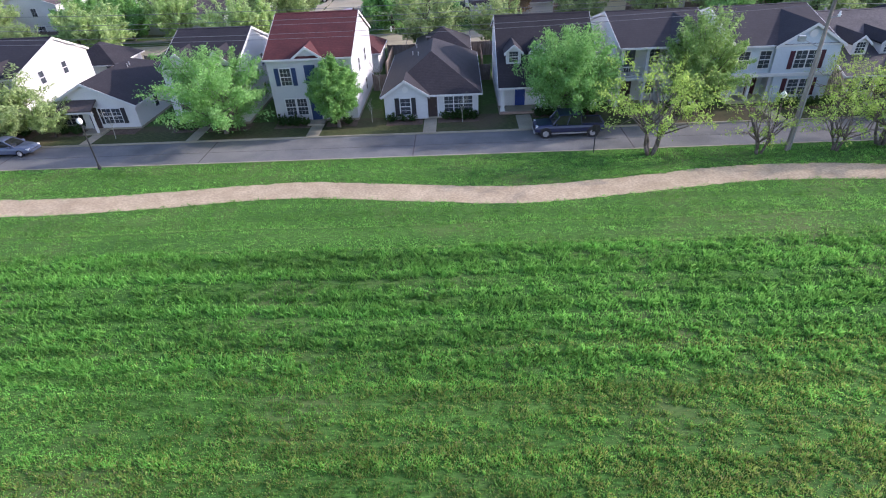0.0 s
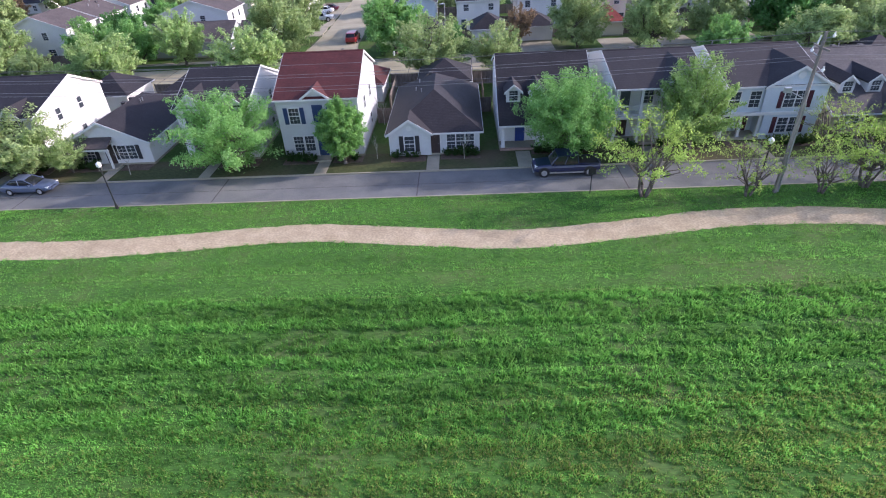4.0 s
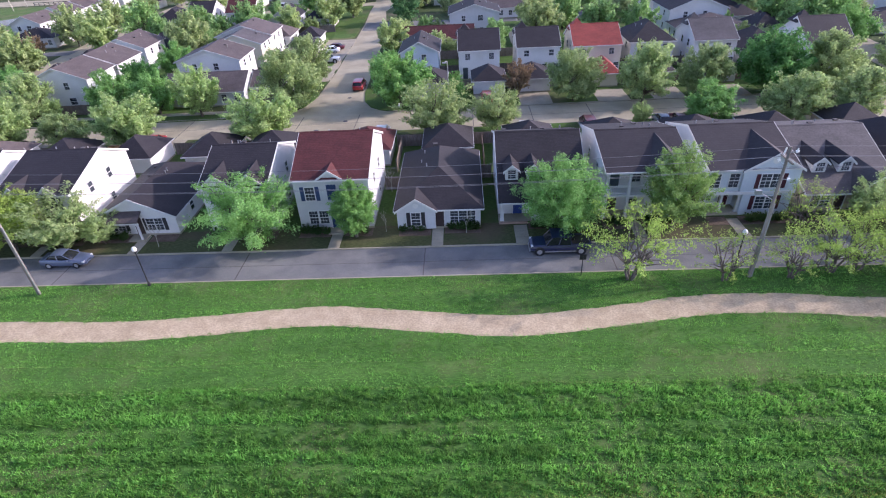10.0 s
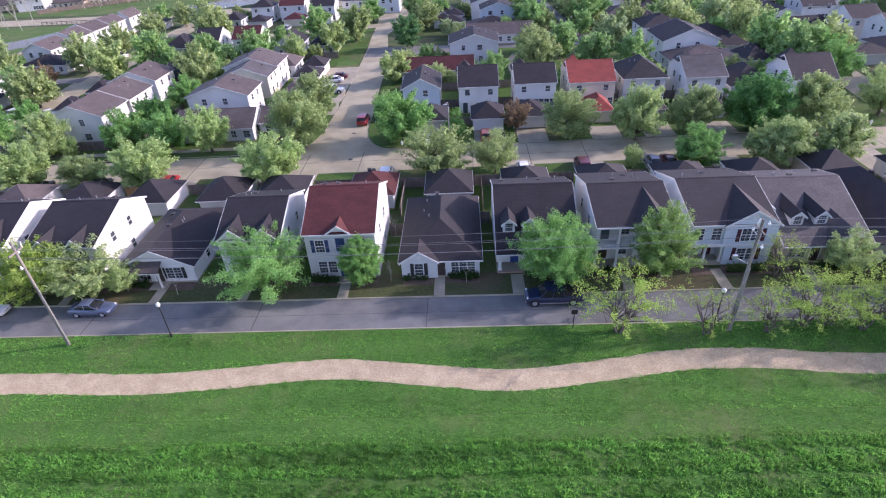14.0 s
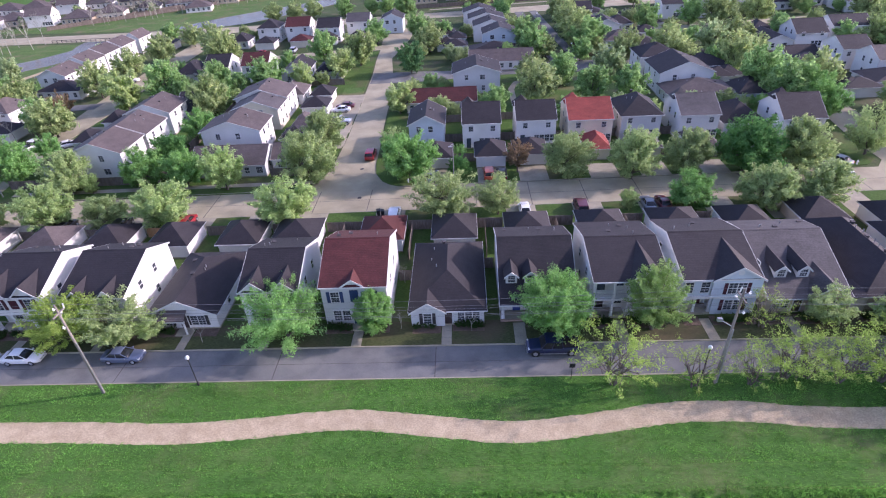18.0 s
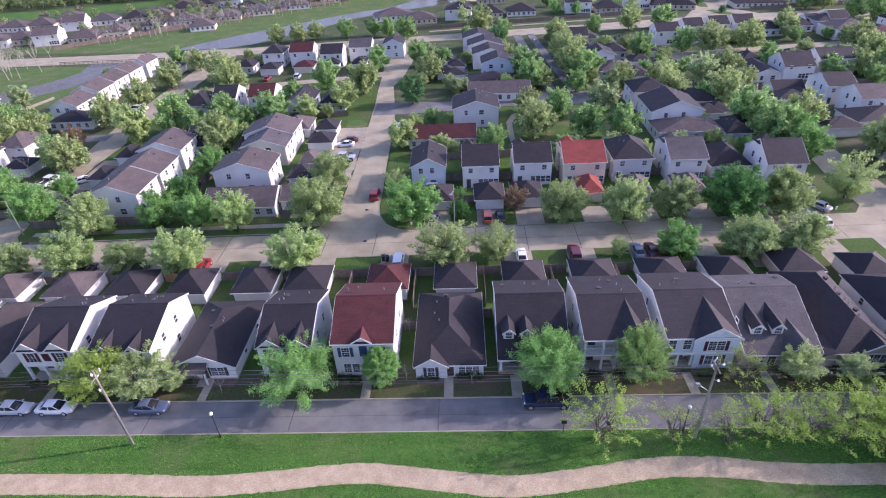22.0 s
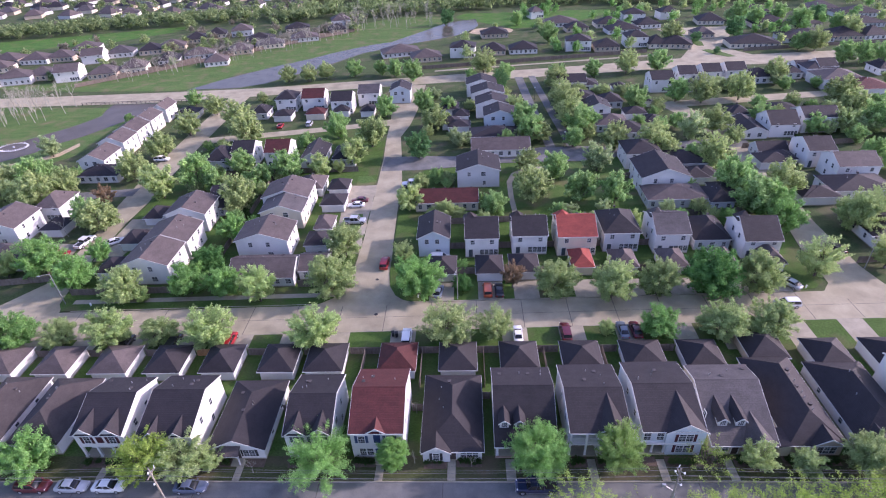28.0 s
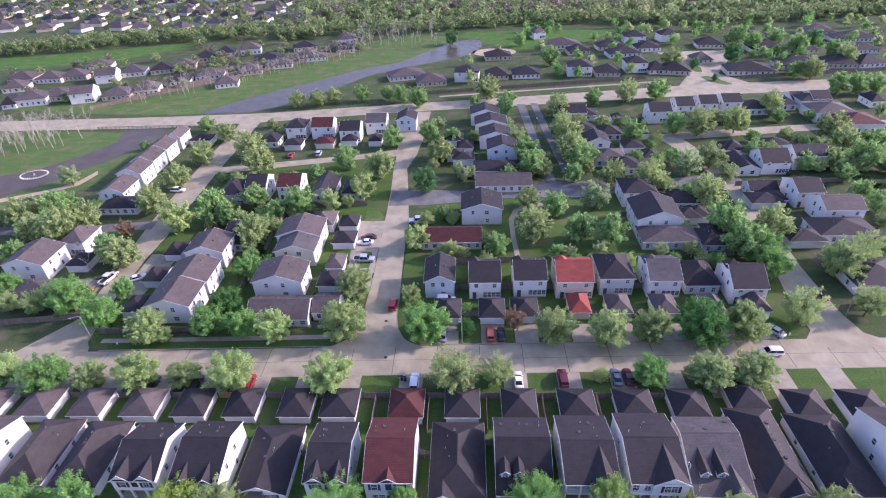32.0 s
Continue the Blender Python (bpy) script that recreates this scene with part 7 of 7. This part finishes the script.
for x0, x1, y0 in ((-59, -51.4, 48.2), (-49, -41, 48.0), (-39.4, -35.4, 48.3), (-33.9, -31, 48.3), (-27.4, -25.3, 48.2), (-23.9, -20, 48.2), (-17.6, -14.2, 48.3), (-12.7, -9.8, 48.3), (-7, -3.6, 48.0), (-2.2, 1.6, 48.3), (6.6, 12.6, 48.7), (14.3, 17, 48.2), (18.3, 22.6, 48.2), (25, 27, 48.4), (28.3, 33.3, 48.4), (34.4, 36.5, 48.3), (38, 43.5, 48.2), (45, 53, 48.4)):
    n = 9
    front = [(x0 + (x1 - x0) * k / n, y0 + 0.18 * noise.noise((x0 + k * 1.3, 2, 0))) for k in range(n + 1)]
    tagged(new("flower_bed", strip([(x, 50.0) for x, y in front], front, KERB + 0.03, 0.06).mesh("flower_bed", M["soil"])), "brown mulch bed along a house front", "flower bed", kind="structure")
rs = random.Random(8)
for x0, x1, n in ((-59, -51.6, 5), (-49, -41.4, 5), (-39, -36, 2), (-27, -25.4, 2), (-23.7, -20.4, 3), (-17.3, -14.4, 4), (-12.4, -10, 2), (-6.9, -4.0, 3), (-1.9, 1.4, 5), (6.9, 12.4, 7), (14.4, 16.8, 3), (18.6, 22.4, 5), (28.6, 33, 6), (34.6, 36.4, 2), (38.4, 43.4, 6), (45.2, 52.8, 7)):
    for k in range(n):
        x = x0 + (x1 - x0) * (k + 0.5) / n + rs.uniform(-0.15, 0.15)
        tr, cr, *_ = TREES["shrub"]
        sc = rs.uniform(0.65, 1.05)
        sh = thing("shrub", "round dark green shrub in a mulch bed", "shrub", pose(x, 49.05 + rs.uniform(-0.2, 0.15), KERB, 0, 0, rs.uniform(0, 360)) @ Matrix.Diagonal((sc, sc, sc, 1)), "shrubs before the front houses")
        part("stem", tr, None, sh)
        part("crown", cr, None, sh)

# ---- fences ----
def panel_mesh(length, fence_mat):
    key = ("panel", round(length, 1), fence_mat)
    if key not in CACHE:
        mb, n, r = MB(), max(2, int(length / 0.16)), random.Random(5)
        v = []
        for k in range(n):
            top = 1.72 + r.uniform(0, 0.05)
            for x, y in ((length * k / n, 0.008), (length * k / n + 0.01, -0.012), (length * (k + 1) / n - 0.01, -0.012)):
                v += [(x, y, 0.05), (x, y, top), (x, 0.03, top), (x, 0.03, 0.05)]
        m_ = len(v) // 4
        mb.add(v, [(4 * i + k, 4 * i + 4 + k, 4 * i + 4 + (k + 1) % 4, 4 * i + (k + 1) % 4) for i in range(m_ - 1) for k in range(4)])
        CACHE[key] = mb.mesh("panel", M[fence_mat])
    return CACHE[key]


POST = MB().box(-0.05, 0.05, -0.05, 0.05, -0.1, 1.85).mesh("post", M["fence"])


def fence(x0, y0, x1, y1, z=KERB, fence_mat="fence", step=2.4):
    L = math.hypot(x1 - x0, y1 - y0)
    e = thing("fence", "weathered wooden board fence between yards" if fence_mat == "fence" else "fresh tan board fence", "fence", pose(x0, y0, z, 0, 0, math.degrees(math.atan2(y1 - y0, x1 - x0))), "wooden yard fences")
    n = max(1, round(L / step))
    for k in range(n):
        part("panel", panel_mesh(L / n, fence_mat), None, e, at=pose(L * k / n, 0, 0))
    for k in range(n + 1):
        part("post", POST, None, e, at=pose(L * k / n, 0.07, 0))


GX = [-99, -92.5, -88.3, -82, -77.6, -71.8, -67.2, -60.9, -57.2, -51.2, -47.2, -41.4, -36.7, -30.9, -28.6, -22.3, -15.6, -9.6, -5.0, 1.0, 5.7, 11.7, 16.4, 22.6, 26.9, 33.3, 37.0, 43.0]
for k in range(1, len(GX) - 1, 2):
    fence(GX[k] + 0.4, 71.8, GX[k + 1] - 0.4, 71.8, fence_mat="fencenew" if k == 9 else "fence", step=2.6)
for x in (-19, -8.5, 2.6, 13.4, 23.8, 33.9):
    fence(x, 63.5, x, 71.6, step=4.0)
for x0, y0, x1, y1 in ((-9.4, 58.6, -7.3, 58.6), (2.0, 61.0, 3.3, 61.0), (-30.6, 58.5, -27.6, 58.5)):
    fence(x0, y0, x1, y1)
for x0, x1 in ((-4.1, -0.6), (7.2, 10.2), (18.3, 20.2), (29.2, 30.8), (39.0, 41.9), (49.7, 51.2), (59.4, 60.2)):
    fence(x0, 106.5, x1, 106.5, step=3.6)
for x0, x1 in ((-2.6, 1.9), (7.5, 9.2), (15.3, 22.5), (27.1, 31.2), (36.4, 41.6), (46.8, 52.9), (57.2, 62.6)):
    fence(x0, 96.4, x1, 96.4, step=4)
for x0, y0, x1, y1 in ((-12, 117.5, 12, 118.5), (48, 119.5, 76, 120.5), (44, 141.5, 72, 142.5), (40, 181.5, 68, 183), (86, 131, 112, 131.5), (86, 160.5, 122, 162), (-79, 124, -79, 150), (-58, 124.5, -58, 150), (-84, 149.5, -33, 150.5), (-58.5, 91.5, -58.5, 122), (84, 98, 122, 100)):
    fence(x0, y0, x1, y1, KERB if y0 < 160 and x0 < 80 else 0.0, step=4.5)
fence(-87, 90.8, -62, 91.2, step=4)
fence(-37, 92.6, -28, 92.8, step=4)
fence(-114, 94, -93, 96.5, 0, step=4)
for x0, y0, x1, y1 in ((-185, 252, -156, 276), (-156, 276, -110, 318), (-110, 318, -68, 354), (-68, 354, -71, 378)):
    fence(x0, y0, x1, y1, 0, step=9)
fence(-20, 262.5, 90, 279, 0, step=9)
fence(-175, 264, -132, 308, 0, step=9)
fence(-132, 308, -70, 357, 0, step=9)
fence(-70, 357, -73, 402, 0, step=9)
fence(135, 275, 230, 285, 0, step=9)

# ---- street furniture ----
def lamp_post(x, y, h):
    e = thing("street_lamp", "short black lamp post with a white globe", "street lamp", pose(x, y, KERB), "lamp posts along the field")
    part("base", MB().tube((0, 0, -0.1), (0, 0, 0.25), 0.14, 0.13, 10).tube((0, 0, 0.25), (0, 0, 0.5), 0.11, 0.08, 10), M["iron"], e)
    part("pole", MB().tube((0, 0, 0.5), (0, 0, h - 0.55), 0.06, 0.05, 8), M["iron"], e)
    part("collar", MB().tube((0, 0, h - 0.55), (0, 0, h - 0.42), 0.1, 0.13, 8), M["iron"], e)
    g = MB()
    for k in range(6):
        a, b = math.pi * k / 6, math.pi * (k + 1) / 6
        g.tube((0, 0, h - 0.16 - 0.26 * math.cos(a)), (0, 0, h - 0.16 - 0.26 * math.cos(b)), max(0.22 * math.sin(a), 0.01), max(0.22 * math.sin(b), 0.01), 12)
    part("globe", g, M["globe"], e, "white globe", smooth=True)


lamp_post(-30.0, 40.5, 4.3)
lamp_post(24.1, 40.6, 4.2)
lamp_post(-86, 40.5, 4.3)
lamp_post(31.8, 165.5, 5.0)
lamp_post(27.6, 213.0, 5.0)


def cobra_lamp(x, y, h, dx, dy):
    e = thing("street_lamp", "tall grey street light with a curved arm", "street lamp", pose(x, y, 0))
    part("pole", MB().tube((0, 0, 0), (0, 0, h), 0.1, 0.07, 8), M["metal"], e)
    part("arm", MB().tube((0, 0, h), (dx * 0.6, dy * 0.6, h + 0.3), 0.05, 0.05, 6).tube((dx * 0.6, dy * 0.6, h + 0.3), (dx, dy, h + 0.3), 0.05, 0.05, 6), M["metal"], e)
    part("lamp_head", MB().box(dx - 0.3, dx + 0.3, dy - 0.14, dy + 0.14, h + 0.2, h + 0.34), M["metal"], e)


cobra_lamp(-86.6, 87.9, 8.0, -1.6, -1.0)
cobra_lamp(-2.2, 87.6, 7.5, -0.4, -1.8)
cobra_lamp(84.6, 96.2, 8.0, -1.8, -0.6)


def utility_pole(x, y, h, lamp=False, transformer=False):
    e = thing("utility_pole", "weathered wooden utility pole with insulators and wires", "utility pole", pose(x, y, KERB), "utility poles along the field")
    part("pole", MB().tube((0, 0, -0.3), (0, 0, h), 0.165, 0.105, 12), M["pole"], e)
    for k, z in enumerate((h - 0.3, h - 1.5, h - 2.6)):
        s = -1 if k % 2 else 1
        part("bracket", MB().tube((0, 0, z - 0.15), (0.25 * s, -0.55 * s, z + 0.1), 0.04, 0.03, 6), M["metal"], e)
        part("insulator", MB().tube((0.25 * s, -0.55 * s, z + 0.05), (0.25 * s, -0.55 * s, z + 0.4), 0.08, 0.05, 8).tube((0.25 * s, -0.55 * s, z + 0.16), (0.25 * s, -0.55 * s, z + 0.2), 0.13, 0.13, 8), M["globe"], e)
    part("conduit", MB().tube((0.17, -0.12, 0.1), (0.15, -0.08, h * 0.6), 0.05, 0.05, 8), M["metal"], e, "grey conduit up the pole")
    if lamp:
        part("lamp_arm", MB().tube((0, 0.1, h * 0.62), (-1.0, 0.5, h * 0.66), 0.04, 0.035, 6), M["metal"], e)
        part("lamp_head", MB().box(-1.35, -0.9, 0.36, 0.64, h * 0.65, h * 0.68), M["metal"], e)
    if transformer:
        part("cross_arm", MB().box(-0.06, 0.06, -0.9, 0.9, h - 1.1, h - 0.97), M["pole"], e)
        part("cutout", MB().tube((0.1, 0.75, h - 0.95), (0.2, 0.75, h - 0.4), 0.06, 0.06, 8), M["globe"], e)


PX = (-170, -105, -40.2, 25.0, 90.0, 155)
for i, x in enumerate(PX):
    utility_pole(x, 39.6, 12.3, lamp=i == 3, transformer=i in (2, 3))
for z, dy in ((12.3, 0.15), (11.8, -0.55), (11.3, 0.5), (10.9, -0.5), (10.4, 0.3)):
    for i in range(len(PX) - 1):
        n, sag = 14, 0.7
        pts = [(PX[i] + (PX[i + 1] - PX[i]) * k / n, 39.6 + dy, KERB + z - sag * 4 * (k / n) * (1 - k / n)) for k in range(n + 1)]
        mb = cable(MB(), pts, 0.014)
        ob = thing("power_line", "thin grey sagging power line between poles", "power line", Matrix(), "power lines", data=mb.mesh("power_line", M["wire"]))
e = thing("street_sign", "small sign on a thin post at the kerb", "sign", pose(10.4, 40.4, KERB))
part("post", MB().tube((0, 0, -0.1), (0, 0, 2.3), 0.04, 0.04, 6), M["iron"], e)
part("plate", MB().box(-0.3, 0.3, -0.02, 0.02, 1.75, 2.3), M["iron"], e)
for x, y in ((-18.7, 83.2), (-20, 95)):
    tagged(new("manhole_cover", MB().tube((x, y, 0.02), (x, y, 0.034), 0.38, 0.38, 18).mesh("manhole_cover", M["iron"])), "round iron manhole cover in the road", "manhole")
for x, y in ((69, 89.6), (-80.5, 87.2), (-10.5, 88.4)):
    e = thing("fire_hydrant", "small pale fire hydrant on the verge", "hydrant", pose(x, y, KERB))
    part("barrel", MB().tube((0, 0, -0.05), (0, 0, 0.6), 0.13, 0.12, 10), M["globe"], e)
    part("cap", MB().tube((0, 0, 0.6), (0, 0, 0.78), 0.15, 0.05, 10), M["globe"], e)
    part("outlet", MB().tube((-0.24, 0, 0.42), (0.24, 0, 0.42), 0.07, 0.07, 8), M["globe"], e)

# ---- bridge rail, fountain, bare trees ----
e = thing("bridge_rail", "long dark railing on the canal bridge", "railing", pose(-165, 224.6, 0.03))
part("top_rail", MB().box(0, 50, -0.08, 0.08, 0.95, 1.1), M["iron"], e)
part("low_rail", MB().box(0, 50, -0.05, 0.05, 0.45, 0.53), M["iron"], e)
for k in range(26):
    part("post", MB().box(2 * k - 0.07, 2 * k + 0.07, -0.07, 0.07, -0.1, 1.0), M["iron"], e)
e = thing("fountain", "pond fountain with a ring of white spray", "fountain", pose(-163.0, 178.5, 0.03))
for k in range(40):
    a = 2 * math.pi * k / 40
    part("jet", MB().tube((5.0 * math.cos(a), 3.9 * math.sin(a), 0), (4.6 * math.cos(a), 3.5 * math.sin(a), 0.5 + 0.2 * math.sin(k * 2.1)), 0.17, 0.03, 5), M["globe"], e)
part("nozzle", MB().tube((0, 0, -0.05), (0, 0, 0.5), 0.35, 0.2, 10), M["metal"], e)


def bare_tree_mesh(seed, h):
    r, mb = random.Random(seed), MB()

    def grow(p, d, length, rad, depth):
        q = p + d * length
        mb.tube(p, q, rad, rad * 0.62, 5)
        if depth:
            for _ in range(3):
                nd = (d + Vector((r.uniform(-0.7, 0.7), r.uniform(-0.7, 0.7), r.uniform(-0.05, 0.5)))).normalized()
                grow(p.lerp(q, r.uniform(0.55, 1.0)), nd, length * r.uniform(0.5, 0.72), rad * 0.55, depth - 1)
    grow(Vector((0, 0, -0.1)), Vector((r.uniform(-0.08, 0.08), r.uniform(-0.08, 0.08), 1)).normalized(), h * 0.45, 0.085, 4)
    return mb.mesh("trunk", M["birch"])


BARE = [bare_tree_mesh(s, 8.0) for s in (1, 2, 3)]
rb = random.Random(3)


def bare_tree(x, y, grow=1.0):
    e = thing("bare_tree", "slender pale leafless tree on the bank", "tree", pose(x, y, 0, 0, 0, rb.uniform(0, 360)) @ Matrix.Scale(grow * rb.uniform(0.75, 1.15), 4), "bare trees on the canal bank")
    part("trunk", rb.choice(BARE), None, e)


for k in range(62):
    f = k / 61
    bare_tree(-166 + 100 * f + rb.uniform(-4, 4), 262 + 86 * f + rb.uniform(-9, 3), 1.25)
for k in range(84):
    bare_tree(rb.uniform(-224, -166), rb.uniform(195, 225), 1.5)
for k in range(40):
    bare_tree(rb.uniform(-76, -20), rb.uniform(352, 400), 1.5)


for x, y, g in ((0.1, 48.3, 0.42), (-32.3, 47.3, 0.40), (-8.4, 49.0, 0.34), (-8.7, 58.2, 0.5), (-103.5, 116.0, 0.9), (-104.5, 128.0, 0.8)):
    e = thing("bare_tree", "small leafless tree on a lawn", "tree", pose(x, y, KERB if y < 90 else 0.0, 0, 0, rb.uniform(0, 360)) @ Matrix.Scale(g, 4))
    part("trunk", rb.choice(BARE), None, e)

# ---- wheeled bins beside a garage ----
for x_, y_ in ((-13.8, 76.4), (-14.5, 76.6)):
    e = thing("wheeled_bin", "dark grey wheeled bin standing on a drive", "bin", pose(x_, y_, KERB + 0.02, 0, 0, 12), "wheeled bins")
    part("body", MB().add([(-0.22, -0.25, 0.06), (0.22, -0.25, 0.06), (0.22, 0.25, 0.06), (-0.22, 0.25, 0.06), (-0.29, -0.32, 0.98), (0.29, -0.32, 0.98), (0.29, 0.32, 0.98), (-0.29, 0.32, 0.98)],
                          [(3, 2, 1, 0), (4, 5, 6, 7), (0, 1, 5, 4), (1, 2, 6, 5), (2, 3, 7, 6), (3, 0, 4, 7)]), M["black"], e)
    part("lid", MB().prism([(-0.31, -0.34, 1.03), (0.31, -0.34, 1.03), (0.31, 0.36, 1.09), (-0.31, 0.36, 1.09)], (0, 0, -0.045)), M["black"], e)
    for sx in (-1, 1):
        part("wheel", MB().tube((sx * 0.2, 0.27, 0.11), (sx * 0.26, 0.27, 0.11), 0.12, 0.12, 12), M["rubber"], e)


# ---- grass blades on the field ----
def blades(name, x0, x1, y0, y1, n, h, seed, label, leaf="grass", tracks=(), rough=1.0, wide=0.030, line=None, share=None):
    """Leaning blades in tufts; thin along the wheel tracks that the mower left. tracks: y at x=0, slope, half width."""
    r = np.random.default_rng(seed)
    x, y = r.uniform(x0, x1, n), r.uniform(y0, y1, n)
    mx, my_ = np.array([p[0] for p in mid]), np.array([p[1] for p in mid])
    keep = np.abs(y - np.interp(x, mx, my_)) > 1.2 + 0.16 * np.sin(x * 3.1) * np.sin(x * 0.7) + r.uniform(-0.14, 0.1, n)
    band = 0.5 + 0.5 * np.sin(y * 2.1 + 0.8 * np.sin(x * 0.21) + 0.9 * np.sin(y * 0.7))
    tuft = np.sin(x * 2.3 + 1.7 * np.sin(y * 2.6)) * np.sin(y * 3.3 + 1.1 * np.sin(x * 1.45))
    clump = np.sin(x * 5.9 + 2.1 * np.sin(y * 4.1)) * np.sin(y * 7.3 + 1.9 * np.sin(x * 3.3))
    lush = np.clip(0.72 + rough * (0.20 * band + 0.30 * tuft + 0.40 * clump), 0.2, 1.6)
    for ty, slope, tw, gain in tracks:
        lush *= 1 + gain * np.exp(-((y - ty - slope * x - 0.12 * np.sin(x * 0.31)) / tw) ** 2)
    if line:
        keep &= np.abs(y - line[0] - line[1] * x - 0.1 * np.sin(x * 0.31)) < line[2]
    edge = 0.9 * np.sin(x * 0.37) * np.sin(x * 0.11 + 1) + 0.5 * np.sin(x * 1.3)
    keep &= (r.uniform(size=n) < np.clip((y - y0 + 0.3 * edge) / 1.2, 0, 1)) & (r.uniform(size=n) < np.clip((y1 - y + 0.3 * edge) / 0.5, 0, 1) if y1 < 30 else True)
    keep &= r.uniform(size=n) < 0.15 + 0.85 * lush
    if share:
        keep &= r.uniform(size=n) < share(x, y)
    x, y, lush = x[keep], y[keep], lush[keep]
    n = len(x)
    hh = h * lush * r.uniform(0.6, 1.3, n)
    a = r.uniform(0, 2 * np.pi, n)
    lean = hh * r.uniform(0.2, 0.9, n)
    b = r.uniform(0, 2 * np.pi, n)
    wd = wide * r.uniform(0.7, 1.4, n)
    p = np.stack([x, y, np.full(n, KERB - 0.01)], 1)
    side = np.stack([np.cos(a) * wd, np.sin(a) * wd, np.zeros(n)], 1)
    tip = p + np.stack([np.cos(b) * lean, np.sin(b) * lean, hh], 1)
    midp = (p + tip) / 2 + np.stack([np.zeros(n), np.zeros(n), hh * 0.15], 1)
    q = np.stack([p - side, p + side, midp + side * 0.7, tip], 1).reshape(-1, 3)
    return tagged(new(name, quads_mesh(name, q, LEAF[leaf])), label, "grass", kind="stuff")


NEAR_TRACKS = ((15.3, -0.055, 0.10, -0.5), (13.4, -0.045, 0.10, -0.5), (11.9, -0.02, 0.08, -0.45), (16.2, -0.03, 0.2, 0.5), (12.6, 0.01, 0.25, 0.5), (14.3, -0.03, 0.16, 0.35))
MID_TRACKS = ((24.0, 0.004, 0.22, -0.45), (24.6, 0.004, 0.18, 0.65), (22.7, 0.002, 0.15, 0.5), (22.3, 0.002, 0.15, -0.35), (20.9, 0.0, 0.25, -0.45), (21.5, 0.0, 0.2, 0.65), (19.9, 0.003, 0.14, 0.5), (18.6, 0.004, 0.2, -0.45), (19.2, 0.004, 0.15, 0.55), (17.6, 0.0, 0.16, 0.4), (26.6, 0.008, 0.2, 0.4))


def sunnier(x, y):
    """The grass yellows towards the near right of the field."""
    return np.clip(0.42 + 0.016 * x + 0.06 * (16.5 - y) + 0.22 * np.sin(x * 0.23 + 1.2 * np.sin(y * 0.9)) * np.sin(y * 1.7 + 0.4), 0.08, 1.0)


blades("grass_near", -25, 25, 7.5, 18.2, 210000, 0.13, 1, "uneven green grass blades with wheel tracks", tracks=NEAR_TRACKS, wide=0.02, share=lambda x, y: 1.15 - 0.6 * sunnier(x, y))
blades("grass_drying", -27, 27, 7.5, 20.0, 250000, 0.12, 4, "yellowing grass blades between the green", "dry", tracks=NEAR_TRACKS, rough=1.5, wide=0.02, share=sunnier)
blades("grass_straw", -27, 27, 7.5, 21.0, 120000, 0.07, 8, "short straw-coloured stubble low in the grass", "straw", rough=1.2, wide=0.02, share=sunnier)
blades("grass_middle", -39, 39, 16.4, 27.6, 210000, 0.195, 2, "tall lush dark green grass", tracks=MID_TRACKS, rough=1.4, wide=0.030)
blades("grass_far", -66, 66, 26.4, 40.8, 230000, 0.10, 3, "shorter mown green grass beside the gravel path", tracks=((27.5, 0.008, 0.10, 1.3), (29.9, 0.004, 0.10, -0.7), (29.2, 0.004, 0.07, -0.7), (30.2, 0.004, 0.10, 0.6), (28.3, 0.006, 0.1, -0.4)), rough=0.9, wide=0.024)
blades("grass_yellowing", -66, 66, 24.5, 40.8, 150000, 0.09, 5, "yellowish mown blades between the green", "mown", rough=1.4, wide=0.020)
# Low pale blades: the sunlit edge of a taller grass ridge put into colour.
blades("mown_edge", -60, 60, 25.9, 31.0, 260000, 0.09, 6, "pale line of blades coloured like a sunlit grass ridge", "fringe", rough=0.6, wide=0.028, line=(27.45, 0.008, 0.11))
blades("mown_edge", -60, 60, 25.9, 31.0, 150000, 0.08, 7, "pale line of blades coloured like a sunlit grass ridge", "fringe", rough=0.6, wide=0.026, line=(30.1, 0.004, 0.06))
